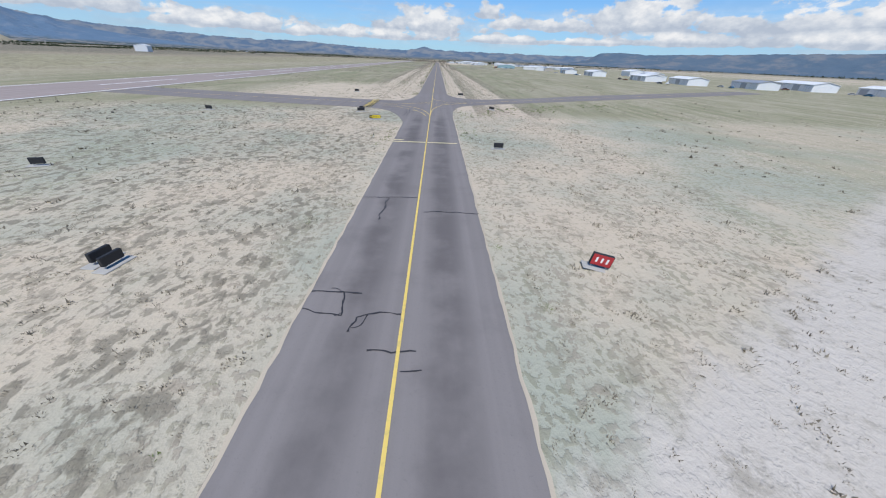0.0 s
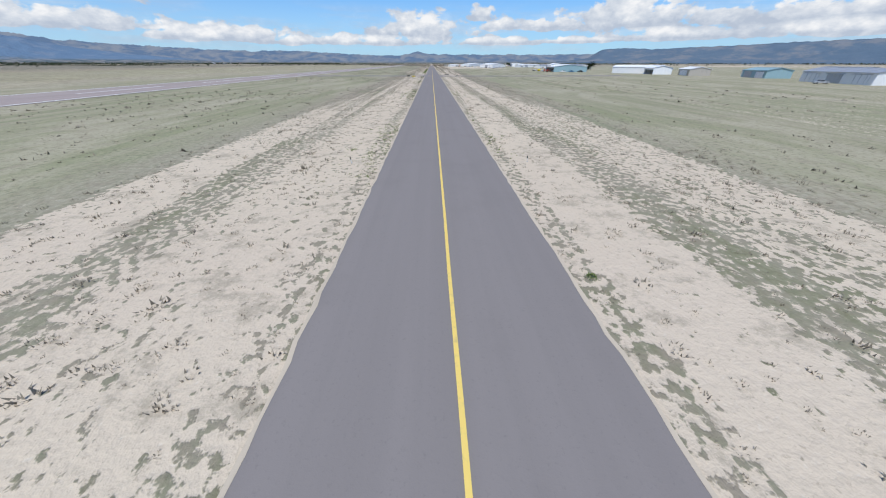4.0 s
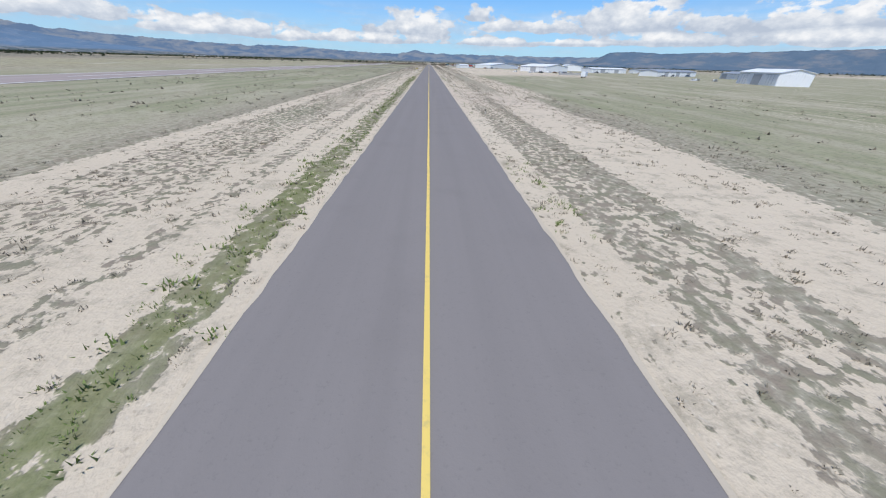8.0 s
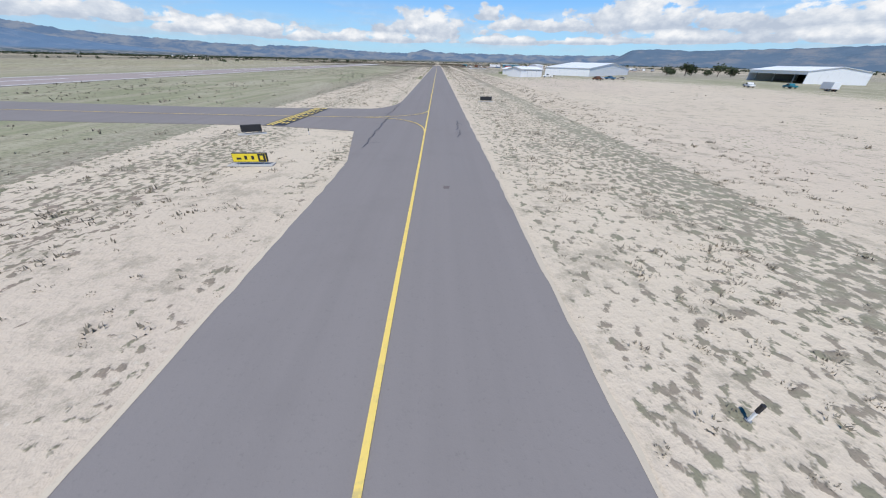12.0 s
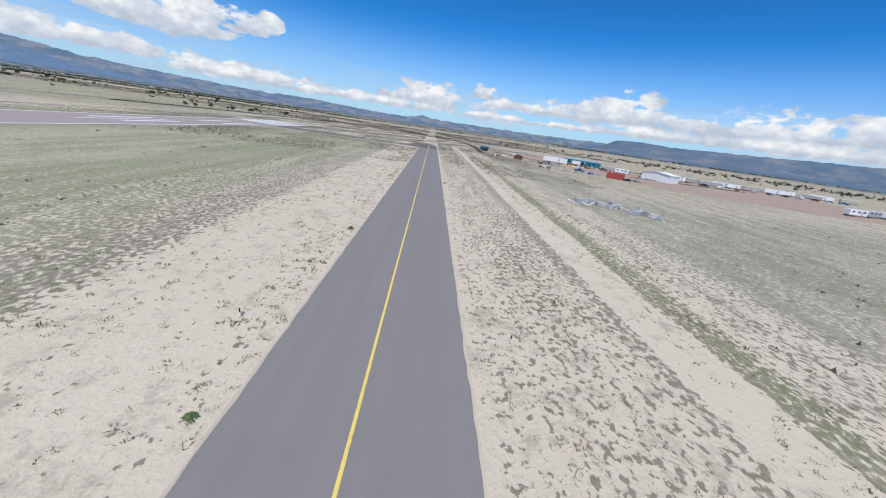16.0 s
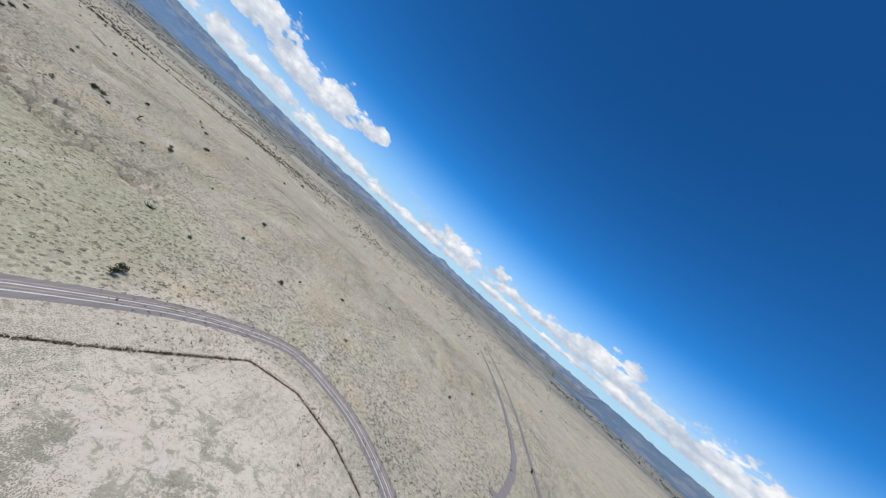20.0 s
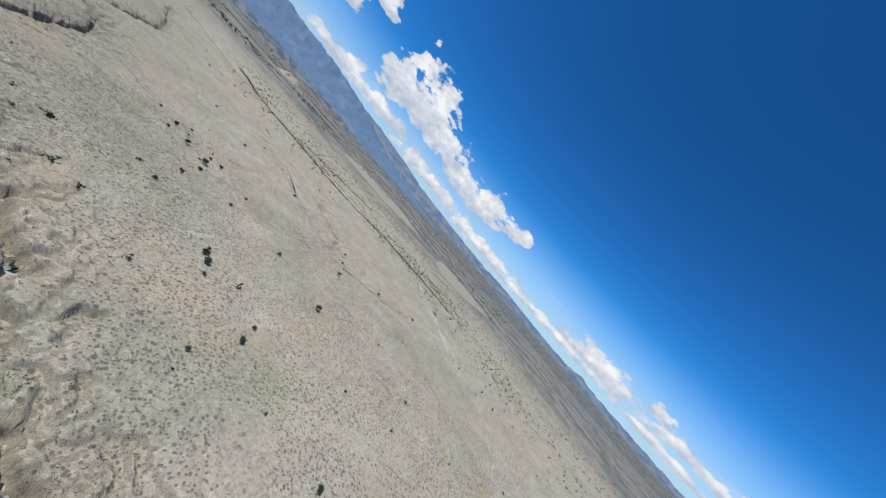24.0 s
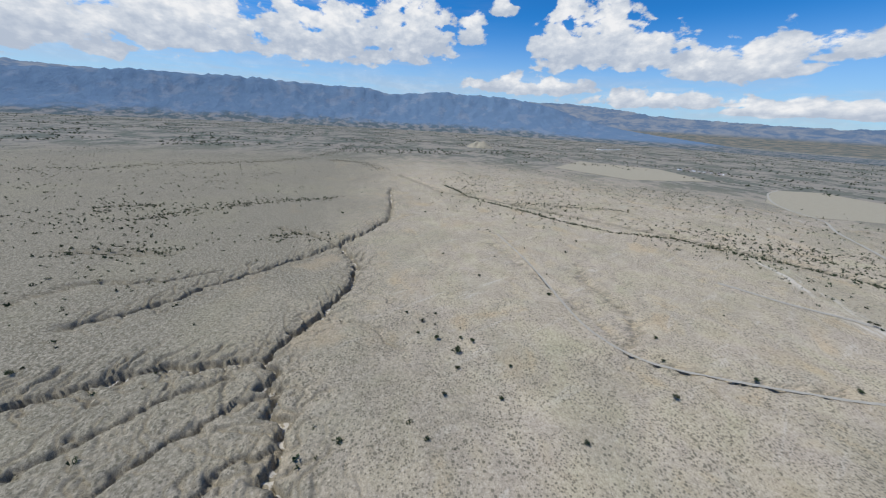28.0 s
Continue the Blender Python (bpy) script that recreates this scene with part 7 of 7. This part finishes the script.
bases = [juniper("juniper", 20 + k, h) for k, h in enumerate((3.2, 2.4, 4.0))]
KNOWN = ((-219, 1840), (-222, 1836), (-201, 1854), (-204, 1850), (-198, 1857), (-186, 1897), (-189, 1901), (-222, 1786), (-211, 1790), (-226, 1779), (-213, 1828), (-188, 1902), (-209, 1854), (-225, 1975), (-235, 2045), (-174, 2028), (-174, 2064),
         (-104, 2253), (-101, 2382), (-189, 2450), (-375, 2048), (-405, 2105), (-359, 2038), (-388, 2089), (-392, 2092), (-327, 2095), (-345, 2192), (-485, 2074), (-494, 2079), (-472, 2073), (-455, 2069), (-574, 2038), (-617, 2065),
         (-538, 2173), (-680, 2093), (-676, 2098), (-683, 2101), (-721, 2059), (-768, 2052), (-745, 2070), (-735, 2085), (-705, 2080), (-760, 2092), (-700, 2110), (-690, 2122), (-650, 2090), (-720, 2116), (-456, 2204), (-863, 2199),
         (-640, 2150), (-600, 2120), (-735, 1650), (-742, 1655), (-560, 2300), (-610, 2340), (-648, 2369), (-560, 2420), (-520, 2520), (-671, 2528), (-600, 2743), (-610, 2750), (-592, 2739), (-440, 2400), (-330, 2300), (-700, 2764),
         (-140, 2110), (-70, 2150), (20, 2120), (60, 2200), (-20, 2300), (100, 2080), (-270, 2120), (-300, 2240), (-250, 2330), (-420, 2310), (-780, 2290), (-850, 2330))
for k, (x, y) in enumerate(KNOWN):
    b = bases[k % 3]
    m = at(x, y, 53 * k, ground_height(x, y) - 0.05)
    if k < 3:
        b.matrix_basis = m
    else:
        copy_thing(b, m @ Matrix.Scale((0.75, 0.9, 0.6, 1.05)[k % 4] * (1.45 if x < -450 else 1.0), 4))
for k, (x, y) in enumerate(((196, 1430), (203, 1434), (211, 1428), (219, 1432), (228, 1426), (236, 1424), (244, 1420), (200, 880), (206, 884))):
    c = copy_thing(bases[k % 3], at(x, y, 71 * k) @ Matrix.Scale(2.0, 4))
    tagged(c, "dark tree among the hangars", "tree", "trees by the hangars")


def weed_bush(seed, size):
    """A leafy roadside weed: a few stems and a mound of small leaves."""
    r = random.Random(seed)
    ob = thing("weed_bush", 0, 0, "leafy green weed growing at the asphalt edge", "weed", group="edge weeds")
    bm = bmesh.new()
    for k in range(6):
        a = k * 1.05 + r.uniform(0, 0.5)
        rod(bm, (0, 0, -0.03), (math.cos(a) * size * 0.32, math.sin(a) * size * 0.32, size * r.uniform(0.25, 0.5)), 0.018, 0.008, 4)
    part("stems", bm, GREEN, ob)
    bm = bmesh.new()
    for _ in range(150):
        a, q = r.uniform(0, 6.283), size * 0.5 * math.sqrt(r.random())
        c = Vector((math.cos(a) * q * r.uniform(0.75, 1.1), math.sin(a) * q * r.uniform(0.75, 1.1), max(0.03, size * 0.52 * (1 - (q / (0.55 * size)) ** 2) * r.uniform(0.5, 1.0))))
        d = Vector((math.cos(a) + r.gauss(0, 0.6), math.sin(a) + r.gauss(0, 0.6), r.uniform(-0.2, 0.7))).normalized()
        e = d.cross(Vector((0, 0, 1)) + Vector((r.gauss(0, 0.4), r.gauss(0, 0.4), 0))).normalized()
        s = size * r.uniform(0.06, 0.12)
        bm.faces.new([bm.verts.new(c + d * s * u + e * s * v) for u, v in ((-1, 0), (0, -0.42), (1, 0), (0, 0.42))])
    part("leaves", bm, GREEN, ob)
    return ob


weeds = [weed_bush(60 + k, 0.8) for k in range(3)]
SPOTS = [(-6.0, 234.8), (5.9, 233.4), (6.1, 232.3), (6.0, 237.9), (6.5, 251), (-6.2, 333.4), (5.9, 332.9), (5.9, 327.4), (-7.3, 1477.7), (-6.4, 1462), (-6.5, 1049), (-6.0, 1043.3), (6.2, 959.7), (-6.4, 957.3)]
r = random.Random(8)
SPOTS += [((r.choice((-1, 1)) * r.uniform(5.8, 6.9)), r.uniform(180, 1620)) for _ in range(46)]
for k, (x, y) in enumerate(SPOTS):
    m = at(x, y, 67 * k, 0.0) @ Matrix.Scale((1.0, 0.75, 0.6, 0.85)[k % 4], 4)
    if k < 3:
        weeds[k].matrix_basis = m
    elif bool(off_pavement(np.array([x]), np.array([y]))[0]):
        copy_thing(weeds[k % 3], m)


def far_trees(name, xs, ys, sizes, label, seed):
    """Distant trees as one mesh of small leaf clumps."""
    r = np.random.RandomState(seed)
    k = 12
    n = len(xs)
    d = r.normal(0, 1, (n, k, 3)) * np.array((0.45, 0.45, 0.4)) * sizes[:, None, None]
    c = np.stack([xs, ys, land(xs, ys) + 0.45 * sizes], -1)[:, None, :] + d
    c[..., 2] = np.maximum(c[..., 2], 0.1 + land(xs, ys)[:, None])
    u = r.normal(0, 1, (n, k, 3))
    v = r.normal(0, 1, (n, k, 3))
    s = 0.42 * sizes[:, None, None]
    tri = np.stack([c - u * s, c + u * s, c + v * s], 2).reshape(-1, 3) * S
    me = bpy.data.meshes.new(name)
    q = len(tri)
    me.vertices.add(q)
    me.vertices.foreach_set("co", tri.astype(np.float32).reshape(-1))
    me.loops.add(q)
    me.loops.foreach_set("vertex_index", np.arange(q, dtype=np.int32))
    me.polygons.add(q // 3)
    me.polygons.foreach_set("loop_start", np.arange(0, q, 3, dtype=np.int32))
    me.update(calc_edges=True)
    me.materials.append(JUNIPER)
    return tagged(new(name, me), label, "trees", kind="stuff")


def around(n, cx, cy, sx, sy, turn=0.0):
    a, b = rng.normal(0, sx, n), rng.normal(0, sy, n)
    c, s = math.cos(turn), math.sin(turn)
    return cx + a * c - b * s, cy + a * s + b * c


xs, ys = [], []
for n, cx, cy, sx, sy, turn in ((420, -840, 2980, 210, 60, 0.55), (300, -1330, 2640, 190, 70, -0.7), (260, -1250, 1400, 150, 150, 0), (260, -1650, 2500, 220, 90, -0.4), (120, -900, 2800, 120, 50, 0.4),
                               (260, -420, 3000, 200, 90, 0.2), (180, 60, 2900, 240, 200, 0), (240, -1900, 1500, 250, 200, 0), (500, -1200, 3300, 420, 150, 0.6), (500, -60, 3500, 500, 250, 0), (160, 500, 2050, 160, 60, -0.1), (200, 800, 1900, 220, 60, -0.1),
                               (60, -420, 1850, 120, 120, 0.3), (120, -980, 1600, 160, 110, 0)):
    x, y = around(n, cx, cy, sx, sy, turn)
    xs.append(x)
    ys.append(y)
BRUSH = (  # course, shrubs for each metre, spread
    (((-1695, 2360), (-1420, 2420), (-1265, 2515), (-1140, 2575), (-1050, 2650), (-975, 2800), (-870, 2850), (-800, 2915), (-740, 2945), (-680, 2970)), 0.8, 5),
    (((-1395, 2455), (-1335, 2640), (-1275, 2800), (-1245, 2895)), 0.6, 4), (((-1380, 1345), (-1410, 1415), (-1415, 1485)), 0.7, 3),
    (((-1265, 1505), (-1335, 1570), (-1385, 1670), (-1440, 1780), (-1480, 1945)), 0.8, 5), (((-1950, 765), (-2025, 960), (-2195, 1240), (-2275, 1505), (-2515, 1755)), 0.5, 10),
    (((-1070, 1475), (-1065, 1575), (-1055, 1675)), 0.9, 4), (((-2610, 1780), (-2960, 1905), (-3080, 2030)), 0.5, 10), (((-2430, 1875), (-2360, 2050), (-2075, 2165)), 0.6, 8),
    (((-1120, 1800), (-1120, 1880), (-1100, 1940)), 0.9, 5), (((-1265, 1440), (-1300, 1500), (-1390, 1600), (-1460, 1720)), 0.5, 6), (((-1300, 1350), (-1345, 1440), (-1400, 1540)), 0.4, 8),
)
for course, dense, spread in BRUSH:
    dense, spread = 0.6 * dense, (1.0 if course[0][0] == -1695 else 3.2) * spread
    for a, b in zip(course, course[1:]):
        n = int(math.dist(a, b) * dense)
        u = rng.uniform(0, 1, n)
        xs.append(a[0] + (b[0] - a[0]) * u + rng.normal(0, spread, n))
        ys.append(a[1] + (b[1] - a[1]) * u + rng.normal(0, spread, n))
for n, cx, cy, sx, sy, turn in ((170, -900, 3010, 150, 55, 0.75), (80, -820, 3120, 110, 60, 0.7), (110, -1600, 3040, 190, 70, 0.9), (120, -2150, 3030, 240, 110, 0.7), (90, -1480, 3440, 120, 60, 0.9),
                                (90, -1480, 1200, 180, 120, 0.4), (120, -1850, 1000, 260, 160, 0.3), (160, -2600, 600, 350, 220, 0.3)):
    x, y = around(n, cx, cy, sx, sy, turn)
    xs.append(x)
    ys.append(y)
xs, ys = np.concatenate(xs), np.concatenate(ys)
keep = off_pavement(xs, ys) & ~((xs > -215) & (ys < 1990) & (xs < 120)) & (np.abs(xs) > 0)
xs, ys = xs[keep], ys[keep]
far_trees("range_shrubs", xs, ys, rng.uniform(1.2, 3.2, len(xs)), "dark shrubs scattered over the far range", 91)
n = 15000
a, r_ = np.radians(np.where(rng.uniform(0, 1, n) < 0.8, rng.uniform(-150, -48, n), rng.uniform(20, 75, n))), rng.uniform(2900, 7900, n)
x, y = -150 + np.sin(a) * r_, 1100 + np.cos(a) * r_
keep = wave(x, y, 900, 95) + 0.5 * wave(x, y, 250, 96) > 0.08
far_trees("valley_woods", x[keep], y[keep], rng.uniform(3, 8, keep.sum()), "dark bands of trees along the far valley", 92)
n = 5000
a, r_ = np.radians(rng.uniform(-50, -14, n)), rng.uniform(3400, 9000, n)
x, y = -150 + np.sin(a) * r_, 1100 + np.cos(a) * r_
keep = wave(x, y, 800, 97) + 0.6 * wave(x, y, 220, 98) > 0.05
far_trees("valley_groves", x[keep], y[keep], rng.uniform(3, 7, keep.sum()), "dark groves scattered over the far valley floor", 93)
